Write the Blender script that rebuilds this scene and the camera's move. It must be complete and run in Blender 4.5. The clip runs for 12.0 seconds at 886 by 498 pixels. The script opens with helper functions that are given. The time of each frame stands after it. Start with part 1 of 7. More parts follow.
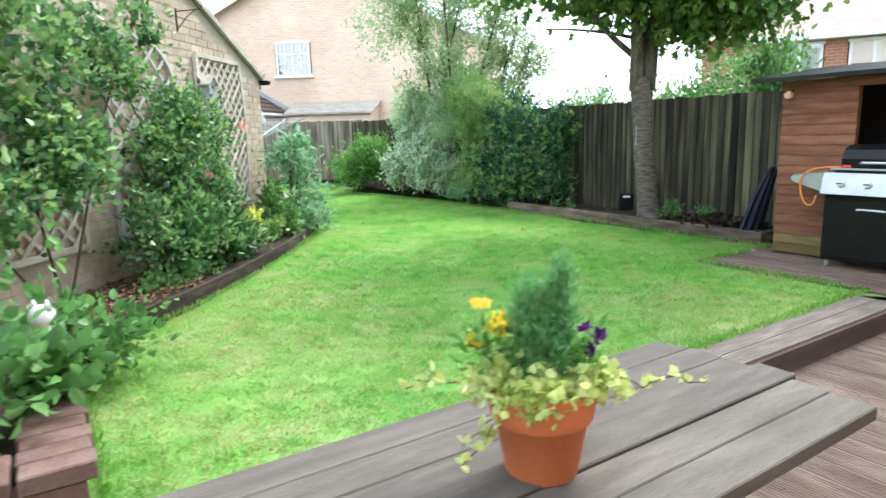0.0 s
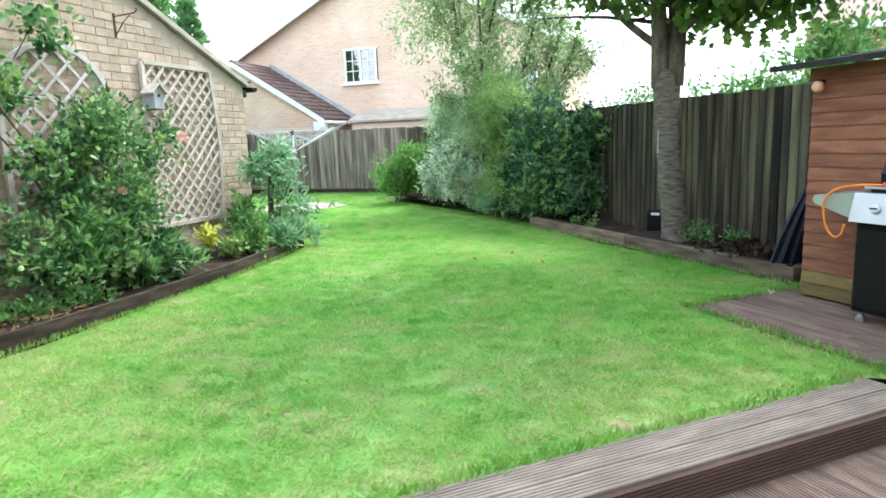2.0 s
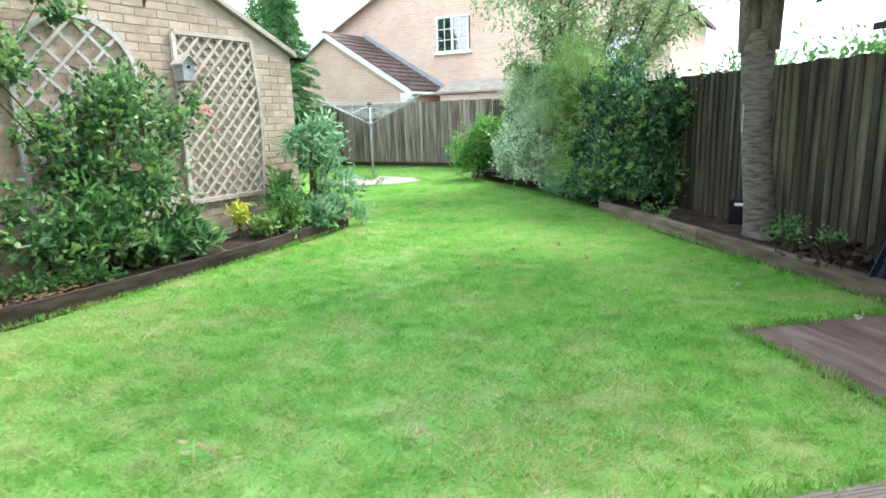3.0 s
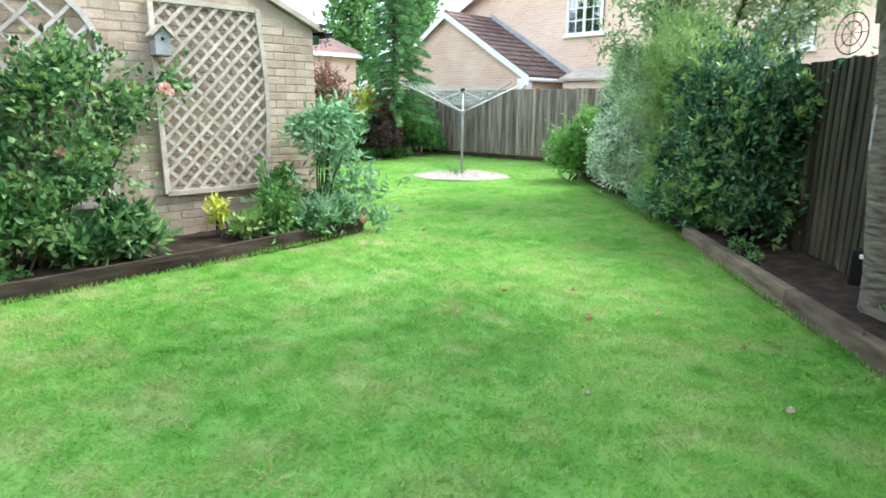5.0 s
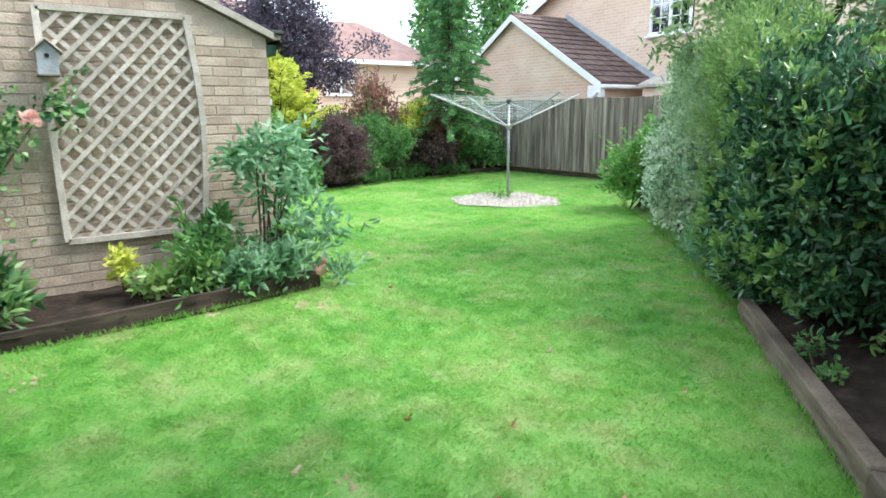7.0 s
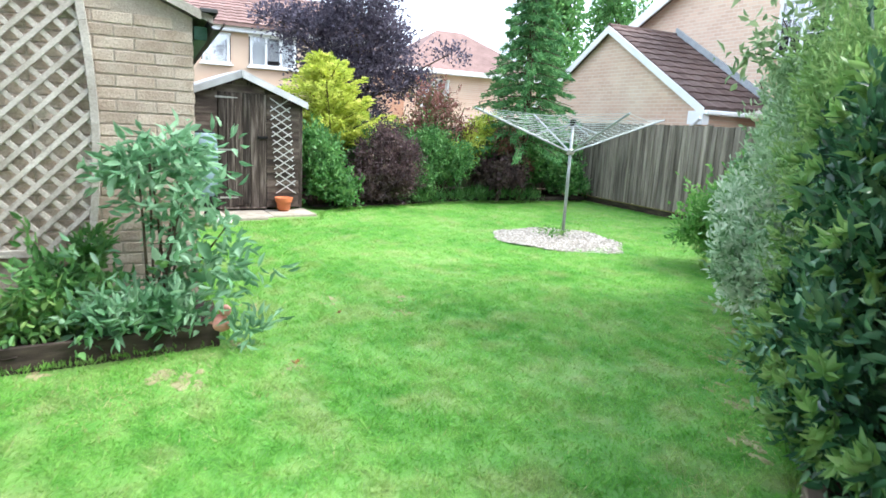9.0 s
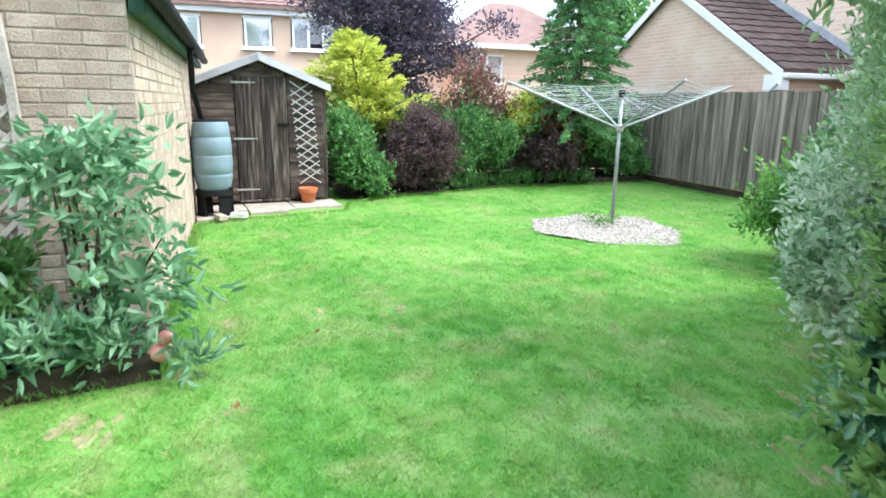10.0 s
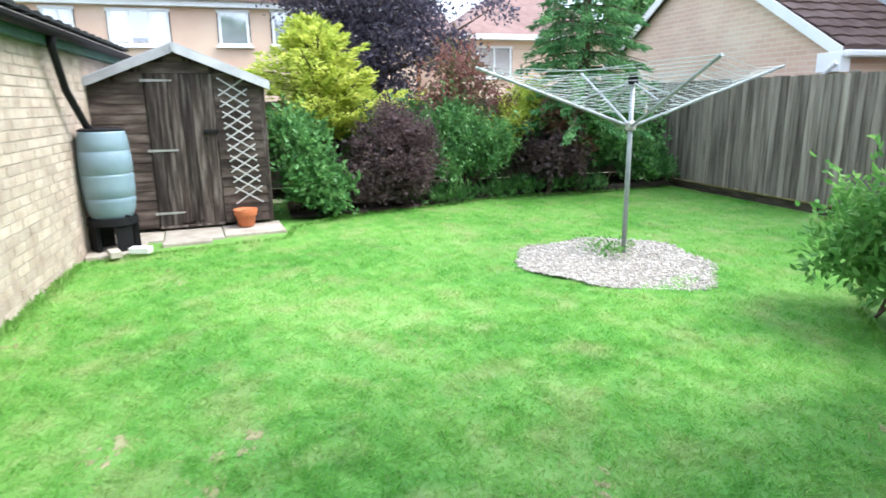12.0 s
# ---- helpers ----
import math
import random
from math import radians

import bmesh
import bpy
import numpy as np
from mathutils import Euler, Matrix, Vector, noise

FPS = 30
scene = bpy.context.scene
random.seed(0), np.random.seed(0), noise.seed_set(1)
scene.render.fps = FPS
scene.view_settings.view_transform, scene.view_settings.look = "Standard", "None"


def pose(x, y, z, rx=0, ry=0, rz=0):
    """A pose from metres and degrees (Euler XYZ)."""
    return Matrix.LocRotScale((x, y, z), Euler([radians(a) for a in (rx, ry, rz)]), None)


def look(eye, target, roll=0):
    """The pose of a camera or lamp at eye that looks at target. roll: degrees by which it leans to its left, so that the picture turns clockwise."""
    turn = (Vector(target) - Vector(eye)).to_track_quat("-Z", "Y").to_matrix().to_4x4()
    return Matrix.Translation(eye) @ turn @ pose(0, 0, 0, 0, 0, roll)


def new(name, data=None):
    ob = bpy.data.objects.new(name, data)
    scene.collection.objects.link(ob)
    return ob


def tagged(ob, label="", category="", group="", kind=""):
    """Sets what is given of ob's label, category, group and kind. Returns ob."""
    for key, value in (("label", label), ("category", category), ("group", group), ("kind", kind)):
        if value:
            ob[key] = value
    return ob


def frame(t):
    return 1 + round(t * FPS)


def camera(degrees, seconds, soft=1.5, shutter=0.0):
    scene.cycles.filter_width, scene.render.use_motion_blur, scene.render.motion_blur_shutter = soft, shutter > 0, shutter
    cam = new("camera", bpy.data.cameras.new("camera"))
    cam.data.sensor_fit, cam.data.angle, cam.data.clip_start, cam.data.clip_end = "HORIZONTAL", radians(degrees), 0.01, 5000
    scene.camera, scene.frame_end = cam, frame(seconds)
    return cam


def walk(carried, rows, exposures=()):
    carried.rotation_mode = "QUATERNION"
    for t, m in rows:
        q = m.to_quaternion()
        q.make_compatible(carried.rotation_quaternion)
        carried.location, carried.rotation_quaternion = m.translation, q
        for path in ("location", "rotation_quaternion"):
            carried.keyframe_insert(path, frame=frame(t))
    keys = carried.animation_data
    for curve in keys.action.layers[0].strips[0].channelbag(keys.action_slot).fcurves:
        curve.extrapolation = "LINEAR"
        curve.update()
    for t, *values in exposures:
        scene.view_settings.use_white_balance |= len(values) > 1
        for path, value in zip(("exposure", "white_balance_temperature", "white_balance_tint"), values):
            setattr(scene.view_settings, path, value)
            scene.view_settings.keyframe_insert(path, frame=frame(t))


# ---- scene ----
cam = camera(71.8, 12.0, soft=1.6, shutter=0.3)
METRES, EYE, TILT, LEAN, TURN = 12.0, 1.29, 0.0, -0.66, 8.0
ROWS = [
    (0.0, 0.0, 0.0, 0.0, -0.41, -10.63, 2.18),
    (0.5, 0.0356, 0.0214, -0.0002, -0.21, -10.59, 3.84),
    (1.0, 0.0707, 0.0406, 0.0011, 7.39, -10.69, 2.75),
    (1.5, 0.1012, 0.0669, -0.0003, 9.24, -10.48, 1.27),
    (2.0, 0.1332, 0.0948, -0.0026, 10.73, -9.72, 2.82),
    (2.5, 0.1606, 0.1271, -0.0012, 17.21, -11.49, 2.85),
    (4.5, 0.2267, 0.2915, -0.0046, 28.74, -10.77, 1.72),
    (5.0, 0.2357, 0.3303, -0.0013, 36.76, -12.69, 0.23),
    (5.5, 0.2367, 0.3751, 0.004, 38.75, -13.06, 0.24),
    (6.0, 0.2387, 0.4142, 0.0053, 42.11, -7.96, 0.15),
    (6.5, 0.2343, 0.4539, 0.0075, 50.8, -10.84, -0.09),
    (7.0, 0.2267, 0.492, 0.0096, 46.47, -11.98, 1.07),
    (9.0, 0.1845, 0.6486, 0.0127, 57.53, -10.76, -2.79),
    (9.5, 0.1608, 0.6862, 0.0139, 57.68, -12.18, 1.15),
    (10.0, 0.1429, 0.7203, 0.0138, 63.58, -12.79, -0.55),
    (10.5, 0.1165, 0.7546, 0.0138, 64.0, -10.02, 1.68),
    (11.0, 0.0883, 0.7814, 0.0132, 64.14, -11.31, 2.37),
    (11.5, 0.0582, 0.8124, 0.0132, 69.26, -11.92, -0.84),
    (12.0, 0.0284, 0.8396, 0.013, 65.77, -12.91, 0.96),
]
walk(cam, [(t, pose(0, 0, EYE, TILT, LEAN, TURN) @ pose(METRES * x, METRES * y, METRES * z, 90 + pitch, roll, yaw)) for t, x, y, z, yaw, pitch, roll in ROWS],
     [(0.0, 1.72, 6500, 10), (2.5, 1.72, 6500, 10), (5.0, 1.68, 6450, 10), (7.0, 1.5, 6400, 10), (9.5, 1.58, 6200, 11), (12.0, 1.5, 6100, 12)])

# ---- world and light: bright overcast sky with a broad soft sun ----
world = bpy.data.worlds.new("overcast_sky")
scene.world = world
world.use_nodes = True
wn, wl = world.node_tree.nodes, world.node_tree.links
wn.clear()
w_out, w_bg = wn.new("ShaderNodeOutputWorld"), wn.new("ShaderNodeBackground")
w_sky, w_hue, w_mix = wn.new("ShaderNodeTexSky"), wn.new("ShaderNodeHueSaturation"), wn.new("ShaderNodeMixRGB")
w_sky.sky_type, w_sky.sun_disc = "NISHITA", False
w_sky.sun_elevation, w_sky.sun_rotation = radians(52), radians(24)
w_sky.dust_density, w_sky.air_density = 4.0, 1.0
w_hue.inputs["Saturation"].default_value = 0.35
w_mix.inputs["Fac"].default_value = 0.75
w_mix.inputs["Color2"].default_value = (10.2, 12.0, 14.2, 1)
w_bg.inputs["Strength"].default_value = 0.094
wl.new(w_sky.outputs[0], w_hue.inputs["Color"])
wl.new(w_hue.outputs[0], w_mix.inputs["Color1"])
wl.new(w_mix.outputs[0], w_bg.inputs["Color"])
wl.new(w_bg.outputs[0], w_out.inputs["Surface"])
sun_data = bpy.data.lights.new("sun", "SUN")
sun_data.energy, sun_data.angle, sun_data.color = 2.2, radians(28), (1.0, 0.96, 0.9)
sun = new("sun", sun_data)
sun.matrix_basis = look((4.6, 10.5, 14.5), (0, 0, 0))


# ---- materials ----
def mat(name, cols, scale=6.0, rough=0.8, bump=0.3, fine=60.0, metal=0.0, stretch=(1, 1, 1), vary=0.25, fleck=0.35, island=False, spec=0.3, coords="Object"):
    """Two scales of noise mixed between three colours, fine relief, and a tone of its own for each piece."""
    m = bpy.data.materials.new(name)
    m.use_nodes = True
    n, l = m.node_tree.nodes, m.node_tree.links
    b = n["Principled BSDF"]
    tc, mp = n.new("ShaderNodeTexCoord"), n.new("ShaderNodeMapping")
    mp.inputs["Scale"].default_value = stretch
    oi, shift = n.new("ShaderNodeObjectInfo"), n.new("ShaderNodeVectorMath")
    shift.operation = "MULTIPLY_ADD"
    shift.inputs[1].default_value = (37.0, 53.0, 71.0)
    l.new(oi.outputs["Random"], shift.inputs[0])
    l.new(tc.outputs[coords], shift.inputs[2])
    l.new(shift.outputs[0], mp.inputs["Vector"])
    big, small = n.new("ShaderNodeTexNoise"), n.new("ShaderNodeTexNoise")
    big.inputs["Scale"].default_value, small.inputs["Scale"].default_value = scale, fine
    big.inputs["Detail"].default_value, small.inputs["Detail"].default_value = 5.0, 3.0
    l.new(mp.outputs[0], big.inputs["Vector"])
    l.new(mp.outputs[0], small.inputs["Vector"])
    ramp = n.new("ShaderNodeValToRGB")
    e = ramp.color_ramp.elements
    e[0].position, e[1].position = 0.3, 0.7
    e[0].color, e[1].color = (*cols[0], 1), (*cols[-1], 1)
    if len(cols) == 3:
        k = e.new(0.5)
        k.color = (*cols[1], 1)
    l.new(big.outputs[0], ramp.inputs[0])
    ov = n.new("ShaderNodeMixRGB")
    ov.blend_type = "OVERLAY"
    ov.inputs["Fac"].default_value = fleck
    l.new(ramp.outputs[0], ov.inputs["Color1"])
    l.new(small.outputs[0], ov.inputs["Color2"])
    rnd = n.new("ShaderNodeNewGeometry") if island else n.new("ShaderNodeObjectInfo")
    mr = n.new("ShaderNodeMapRange")
    mr.inputs["To Min"].default_value, mr.inputs["To Max"].default_value = 1 - vary, 1 + vary
    l.new(rnd.outputs["Random Per Island" if island else "Random"], mr.inputs["Value"])
    hs = n.new("ShaderNodeHueSaturation")
    l.new(mr.outputs[0], hs.inputs["Value"])
    l.new(ov.outputs[0], hs.inputs["Color"])
    l.new(hs.outputs[0], b.inputs["Base Color"])
    b.inputs["Roughness"].default_value, b.inputs["Metallic"].default_value = rough, metal
    b.inputs["Specular IOR Level"].default_value = spec
    if bump:
        bp = n.new("ShaderNodeBump")
        bp.inputs["Strength"].default_value, bp.inputs["Distance"].default_value = bump, 0.01
        l.new(small.outputs[0], bp.inputs["Height"])
        l.new(bp.outputs[0], b.inputs["Normal"])
    return m


def leaf_mat(name, cols, rough=0.5, through_light=0.42, patch=4.5, own=0.6, gain=1.9):
    """Leaves: a tone for each leaf, patches over the plant, and some light let through."""
    m = bpy.data.materials.new(name)
    m.use_nodes = True
    n, l = m.node_tree.nodes, m.node_tree.links
    b, out = n["Principled BSDF"], n["Material Output"]
    geo, ramp = n.new("ShaderNodeNewGeometry"), n.new("ShaderNodeValToRGB")
    e = ramp.color_ramp.elements
    e[0].color, e[1].color = (*cols[0], 1), (*cols[-1], 1)
    for k, c in enumerate(cols[1:-1]):
        x = e.new((k + 1) / (len(cols) - 1))
        x.color = (*c, 1)
    nz, mx = n.new("ShaderNodeTexNoise"), n.new("ShaderNodeMath")
    tc = n.new("ShaderNodeTexCoord")
    nz.inputs["Scale"].default_value = patch
    l.new(tc.outputs["Object"], nz.inputs["Vector"])
    mx.operation = "MULTIPLY_ADD"
    mx.inputs[1].default_value = own
    l.new(geo.outputs["Random Per Island"], mx.inputs[0])
    sh = n.new("ShaderNodeMath")
    sh.operation = "MULTIPLY_ADD"
    sh.inputs[1].default_value, sh.inputs[2].default_value = gain, (1 - gain) / 2 - own / 2
    nz.inputs["Detail"].default_value = 4.0
    l.new(nz.outputs[0], sh.inputs[0])
    l.new(sh.outputs[0], mx.inputs[2])
    l.new(mx.outputs[0], ramp.inputs[0])
    l.new(ramp.outputs[0], b.inputs["Base Color"])
    b.inputs["Roughness"].default_value = rough
    b.inputs["Specular IOR Level"].default_value = 0.35
    tr, ms = n.new("ShaderNodeBsdfTranslucent"), n.new("ShaderNodeMixShader")
    ms.inputs[0].default_value = through_light
    l.new(ramp.outputs[0], tr.inputs["Color"])
    l.new(b.outputs[0], ms.inputs[1])
    l.new(tr.outputs[0], ms.inputs[2])
    l.new(ms.outputs[0], out.inputs["Surface"])
    return m


def grass_mat(name, tone, leafy):
    """Lawn: broad patches, tussocks and single blades from deep to yellow green, with bleached places."""
    m = bpy.data.materials.new(name)
    m.use_nodes = True
    n, l = m.node_tree.nodes, m.node_tree.links
    b, out, tc = n["Principled BSDF"], n["Material Output"], n.new("ShaderNodeTexCoord")

    def noise(scale, detail, low, high):
        z, r = n.new("ShaderNodeTexNoise"), n.new("ShaderNodeMapRange")
        z.inputs["Scale"].default_value, z.inputs["Detail"].default_value = scale, detail
        r.inputs["From Min"].default_value, r.inputs["From Max"].default_value = low, high
        l.new(tc.outputs["Object"], z.inputs["Vector"])
        l.new(z.outputs[0], r.inputs["Value"])
        return r.outputs[0]

    def mad(a, k, c):
        q = n.new("ShaderNodeMath")
        q.operation = "MULTIPLY_ADD"
        q.inputs[1].default_value, q.inputs[2].default_value = k, 0.0
        l.new(a, q.inputs[0])
        if c is not None:
            l.new(c, q.inputs[2])
        return q.outputs[0]

    ramp = n.new("ShaderNodeValToRGB")
    e = ramp.color_ramp.elements
    e[0].color, e[1].color = (0.1 * tone, 0.30 * tone, 0.042 * tone, 1), (0.44 * tone, 0.58 * tone, 0.23 * tone, 1)
    for at, c in ((0.3, (0.155, 0.42, 0.068)), (0.6, (0.265, 0.525, 0.115))):
        k = e.new(at)
        k.color = (*[q * tone for q in c], 1)
    mixed = mad(noise(0.8, 3, 0.3, 0.7), 0.44, mad(noise(6.5, 4, 0.3, 0.7), 0.4, None))
    if leafy:
        mixed = mad(n.new("ShaderNodeNewGeometry").outputs["Random Per Island"], 0.22, mixed)
    l.new(mixed, ramp.inputs[0])
    pale, mix = noise(2.6, 5, 0.5, 0.7), n.new("ShaderNodeMixRGB")
    mix.inputs["Color2"].default_value = (0.5 * tone, 0.5 * tone, 0.24 * tone, 1)
    l.new(mad(pale, 0.5, None), mix.inputs["Fac"])
    l.new(ramp.outputs[0], mix.inputs["Color1"])
    l.new(mix.outputs[0], b.inputs["Base Color"])
    b.inputs["Roughness"].default_value, b.inputs["Specular IOR Level"].default_value = 0.6, 0.25
    if leafy:
        tr, ms = n.new("ShaderNodeBsdfTranslucent"), n.new("ShaderNodeMixShader")
        ms.inputs[0].default_value = 0.5
        l.new(mix.outputs[0], tr.inputs["Color"])
        l.new(b.outputs[0], ms.inputs[1])
        l.new(tr.outputs[0], ms.inputs[2])
        l.new(ms.outputs[0], out.inputs["Surface"])
    return m


def ringed_bark(name):
    """Grey bark with short dark rings across it."""
    return mat(name, [(0.08, 0.07, 0.057), (0.175, 0.157, 0.13), (0.24, 0.22, 0.185)], 1.2, 0.95, 0.7, 30, stretch=(7, 7, 30), fleck=0.7)


def paved(name, kind, a, b, joint, width, height, rough=0.85, coords="Generated", rot=(0, 0, 0)):
    """Far brickwork and roof tiles, too small to be built singly."""
    m = bpy.data.materials.new(name)
    m.use_nodes = True
    n, l = m.node_tree.nodes, m.node_tree.links
    p = n["Principled BSDF"]
    tc, mp, br, nz, mix = n.new("ShaderNodeTexCoord"), n.new("ShaderNodeMapping"), n.new("ShaderNodeTexBrick"), n.new("ShaderNodeTexNoise"), n.new("ShaderNodeMixRGB")
    mp.inputs["Rotation"].default_value = [radians(q) for q in rot]
    l.new(tc.outputs["Object"], mp.inputs["Vector"])
    l.new(mp.outputs[0], br.inputs["Vector"])
    br.inputs["Scale"].default_value = 1.0
    br.inputs["Brick Width"].default_value, br.inputs["Row Height"].default_value = width, height
    br.inputs["Mortar Size"].default_value = 0.008
    br.inputs["Color1"].default_value, br.inputs["Color2"].default_value, br.inputs["Mortar"].default_value = (*a, 1), (*b, 1), (*joint, 1)
    nz.inputs["Scale"].default_value = 0.9
    nz.inputs["Detail"].default_value = 6
    mix.blend_type = "OVERLAY"
    mix.inputs["Fac"].default_value = 0.35
    l.new(tc.outputs["Object"], nz.inputs["Vector"])
    l.new(br.outputs["Color"], mix.inputs["Color1"])
    l.new(nz.outputs[0], mix.inputs["Color2"])
    l.new(mix.outputs[0], p.inputs["Base Color"])
    bp = n.new("ShaderNodeBump")
    bp.inputs["Strength"].default_value, bp.inputs["Distance"].default_value = 0.5, 0.01
    l.new(br.outputs["Fac"], bp.inputs["Height"])
    bp.invert = True
    l.new(bp.outputs[0], p.inputs["Normal"])
    p.inputs["Roughness"].default_value = rough
    return m


M_brick = mat("buff_brick", [(0.37, 0.29, 0.225), (0.45, 0.367, 0.293), (0.52, 0.445, 0.368)], 5, 0.9, 0.6, 70, vary=0.12)
M_brick_rest = mat("buff_brick_rest", [(0.37, 0.29, 0.225), (0.45, 0.367, 0.293), (0.52, 0.445, 0.368)], 5, 0.9, 0.6, 70, vary=0.12, island=True)
M_mortar = mat("mortar", [(0.42, 0.35, 0.285), (0.5, 0.435, 0.365)], 9, 0.95, 0.5, 90)
M_farbrick = paved("far_buff_brick", "brick", (0.73, 0.535, 0.405), (0.65, 0.455, 0.34), (0.72, 0.61, 0.51), 0.225, 0.075, rot=(90, 0, 0))
M_farbrick_y = paved("far_orange_brick", "brick", (0.74, 0.42, 0.255), (0.66, 0.355, 0.205), (0.66, 0.48, 0.36), 0.225, 0.075, rot=(90, 0, 90))
M_redbrick = paved("far_red_brick", "brick", (0.42, 0.17, 0.1), (0.34, 0.13, 0.08), (0.42, 0.3, 0.24), 0.225, 0.075, rot=(90, 0, 0))
M_tile = mat("brown_roof_tile", [(0.085, 0.055, 0.048), (0.12, 0.078, 0.069), (0.16, 0.115, 0.104)], 3, 0.8, 0.4, 50, vary=0.15)
M_tile_red = mat("red_roof_tile", [(0.19, 0.115, 0.1), (0.26, 0.165, 0.145)], 3, 0.8, 0.4, 50)
M_tile_grey = mat("grey_roof_tile", [(0.3, 0.27, 0.23), (0.42, 0.38, 0.32)], 4, 0.9, 0.5, 40)
M_white = mat("white_upvc", [(0.74, 0.75, 0.76), (0.82, 0.82, 0.82)], 2, 0.4, 0.05, 30, vary=0.02, fleck=0.1)
# Algae green, with the shade of tree and store put into its dark tones.
M_fence_old = mat("green_weathered_shaded_fence", [(0.012, 0.011, 0.009), (0.052, 0.047, 0.033), (0.15, 0.145, 0.09)], 1.1, 0.95, 0.6, 40, stretch=(5, 5, 0.55), vary=0.24)
M_fence_grey = mat("grey_weathered_fence", [(0.085, 0.07, 0.056), (0.2, 0.17, 0.142), (0.3, 0.262, 0.225)], 1.5, 0.95, 0.5, 40, stretch=(9, 9, 0.8), vary=0.32)
M_moss = mat("mossy_board", [(0.10, 0.09, 0.03), (0.2, 0.17, 0.06)], 6, 0.95, 0.5, 60)
M_sleeper = mat("grey_brown_edging", [(0.07, 0.052, 0.038), (0.13, 0.10, 0.075), (0.19, 0.155, 0.12)], 3, 0.9, 0.5, 60, stretch=(1, 1, 6), vary=0.2)
M_edging = mat("dark_edging", [(0.024, 0.018, 0.014), (0.046, 0.034, 0.027), (0.08, 0.061, 0.048)], 4, 0.9, 0.5, 60, stretch=(1, 1, 6), vary=0.2)
M_deck = mat("brown_decking", [(0.105, 0.068, 0.055), (0.15, 0.105, 0.085), (0.21, 0.16, 0.135)], 3, 0.75, 0.35, 50, stretch=(5, 1, 5), vary=0.16)
M_deck_grey = mat("grey_decking", [(0.15, 0.125, 0.107), (0.2, 0.17, 0.147), (0.27, 0.235, 0.203)], 4, 0.8, 0.35, 60, stretch=(1, 5, 5), vary=0.12)
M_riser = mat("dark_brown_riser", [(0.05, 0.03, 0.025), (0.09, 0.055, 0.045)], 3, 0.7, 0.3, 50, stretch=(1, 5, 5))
M_table = mat("weathered_table", [(0.066, 0.058, 0.05), (0.088, 0.078, 0.068), (0.118, 0.105, 0.093)], 4, 0.8, 0.35, 55, stretch=(0.8, 5, 5), vary=0.1)
M_store = mat("red_brown_shiplap", [(0.13, 0.05, 0.03), (0.19, 0.078, 0.045), (0.25, 0.11, 0.065)], 3, 0.75, 0.35, 50, stretch=(1, 1, 6), vary=0.14)
M_store_moss = mat("mossy_shiplap", [(0.12, 0.09, 0.035), (0.2, 0.15, 0.06)], 5, 0.9, 0.4, 50, stretch=(1, 1, 6))
M_felt = mat("dark_roof_felt", [(0.01, 0.011, 0.011), (0.022, 0.024, 0.022)], 5, 0.9, 0.4, 200)
M_feltgrey = mat("grey_roof_felt", [(0.34, 0.34, 0.35), (0.46, 0.46, 0.47)], 5, 0.9, 0.3, 200)
M_shed = mat("dark_weathered_shed", [(0.018, 0.013, 0.011), (0.055, 0.041, 0.034), (0.17, 0.142, 0.124)], 3, 0.9, 0.5, 50, stretch=(9, 9, 0.8), vary=0.6)
M_shedboard = mat("dark_shed_overlap", [(0.03, 0.021, 0.018), (0.065, 0.047, 0.039), (0.12, 0.095, 0.08)], 3, 0.9, 0.4, 50, stretch=(1, 1, 5), vary=0.35)
M_iron = mat("galvanised_hinge", [(0.3, 0.29, 0.27), (0.42, 0.41, 0.39)], 12, 0.55, 0.2, 80, metal=0.7)
M_rust = mat("rusty_iron", [(0.05, 0.025, 0.018), (0.1, 0.045, 0.03)], 12, 0.8, 0.3, 90)
M_butt = mat("grey_blue_plastic", [(0.17, 0.245, 0.295), (0.225, 0.31, 0.36)], 3, 0.4, 0.05, 60, vary=0.02, fleck=0.1)
M_black = mat("black_plastic", [(0.008, 0.008, 0.009), (0.014, 0.014, 0.015)], 4, 0.6, 0.08, 90, vary=0.05, spec=0.12)
M_lid = mat("black_enamel", [(0.005, 0.005, 0.006), (0.009, 0.009, 0.01)], 4, 0.4, 0.03, 60, spec=0.25)
M_navy = mat("navy_tarpaulin", [(0.004, 0.006, 0.016), (0.012, 0.017, 0.035)], 10, 0.4, 0.5, 40)
M_steel = mat("brushed_steel", [(0.52, 0.56, 0.6), (0.62, 0.66, 0.7)], 5, 0.38, 0.05, 120, metal=0.75, fleck=0.1, vary=0.02)
M_alu = mat("dull_aluminium", [(0.27, 0.29, 0.3), (0.38, 0.4, 0.41)], 10, 0.5, 0.05, 90, metal=0.5, vary=0.03)
M_line = mat("pale_washing_line", [(0.36, 0.4, 0.39), (0.5, 0.53, 0.52)], 10, 0.6, 0.0, 90, vary=0.03)
M_hose = mat("orange_gas_hose", [(0.7, 0.2, 0.03), (0.85, 0.28, 0.05)], 8, 0.4, 0.05, 90)
M_redplug = mat("red_plastic", [(0.6, 0.05, 0.06), (0.7, 0.08, 0.08)], 8, 0.4, 0.05, 90)
M_terra = mat("orange_terracotta", [(0.48, 0.14, 0.055), (0.56, 0.18, 0.075)], 5, 0.6, 0.12, 90, vary=0.04, fleck=0.2)
M_trellis = mat("grey_trellis_wood", [(0.35, 0.315, 0.27), (0.45, 0.415, 0.365), (0.54, 0.505, 0.455)], 5, 0.9, 0.3, 70, vary=0.12)
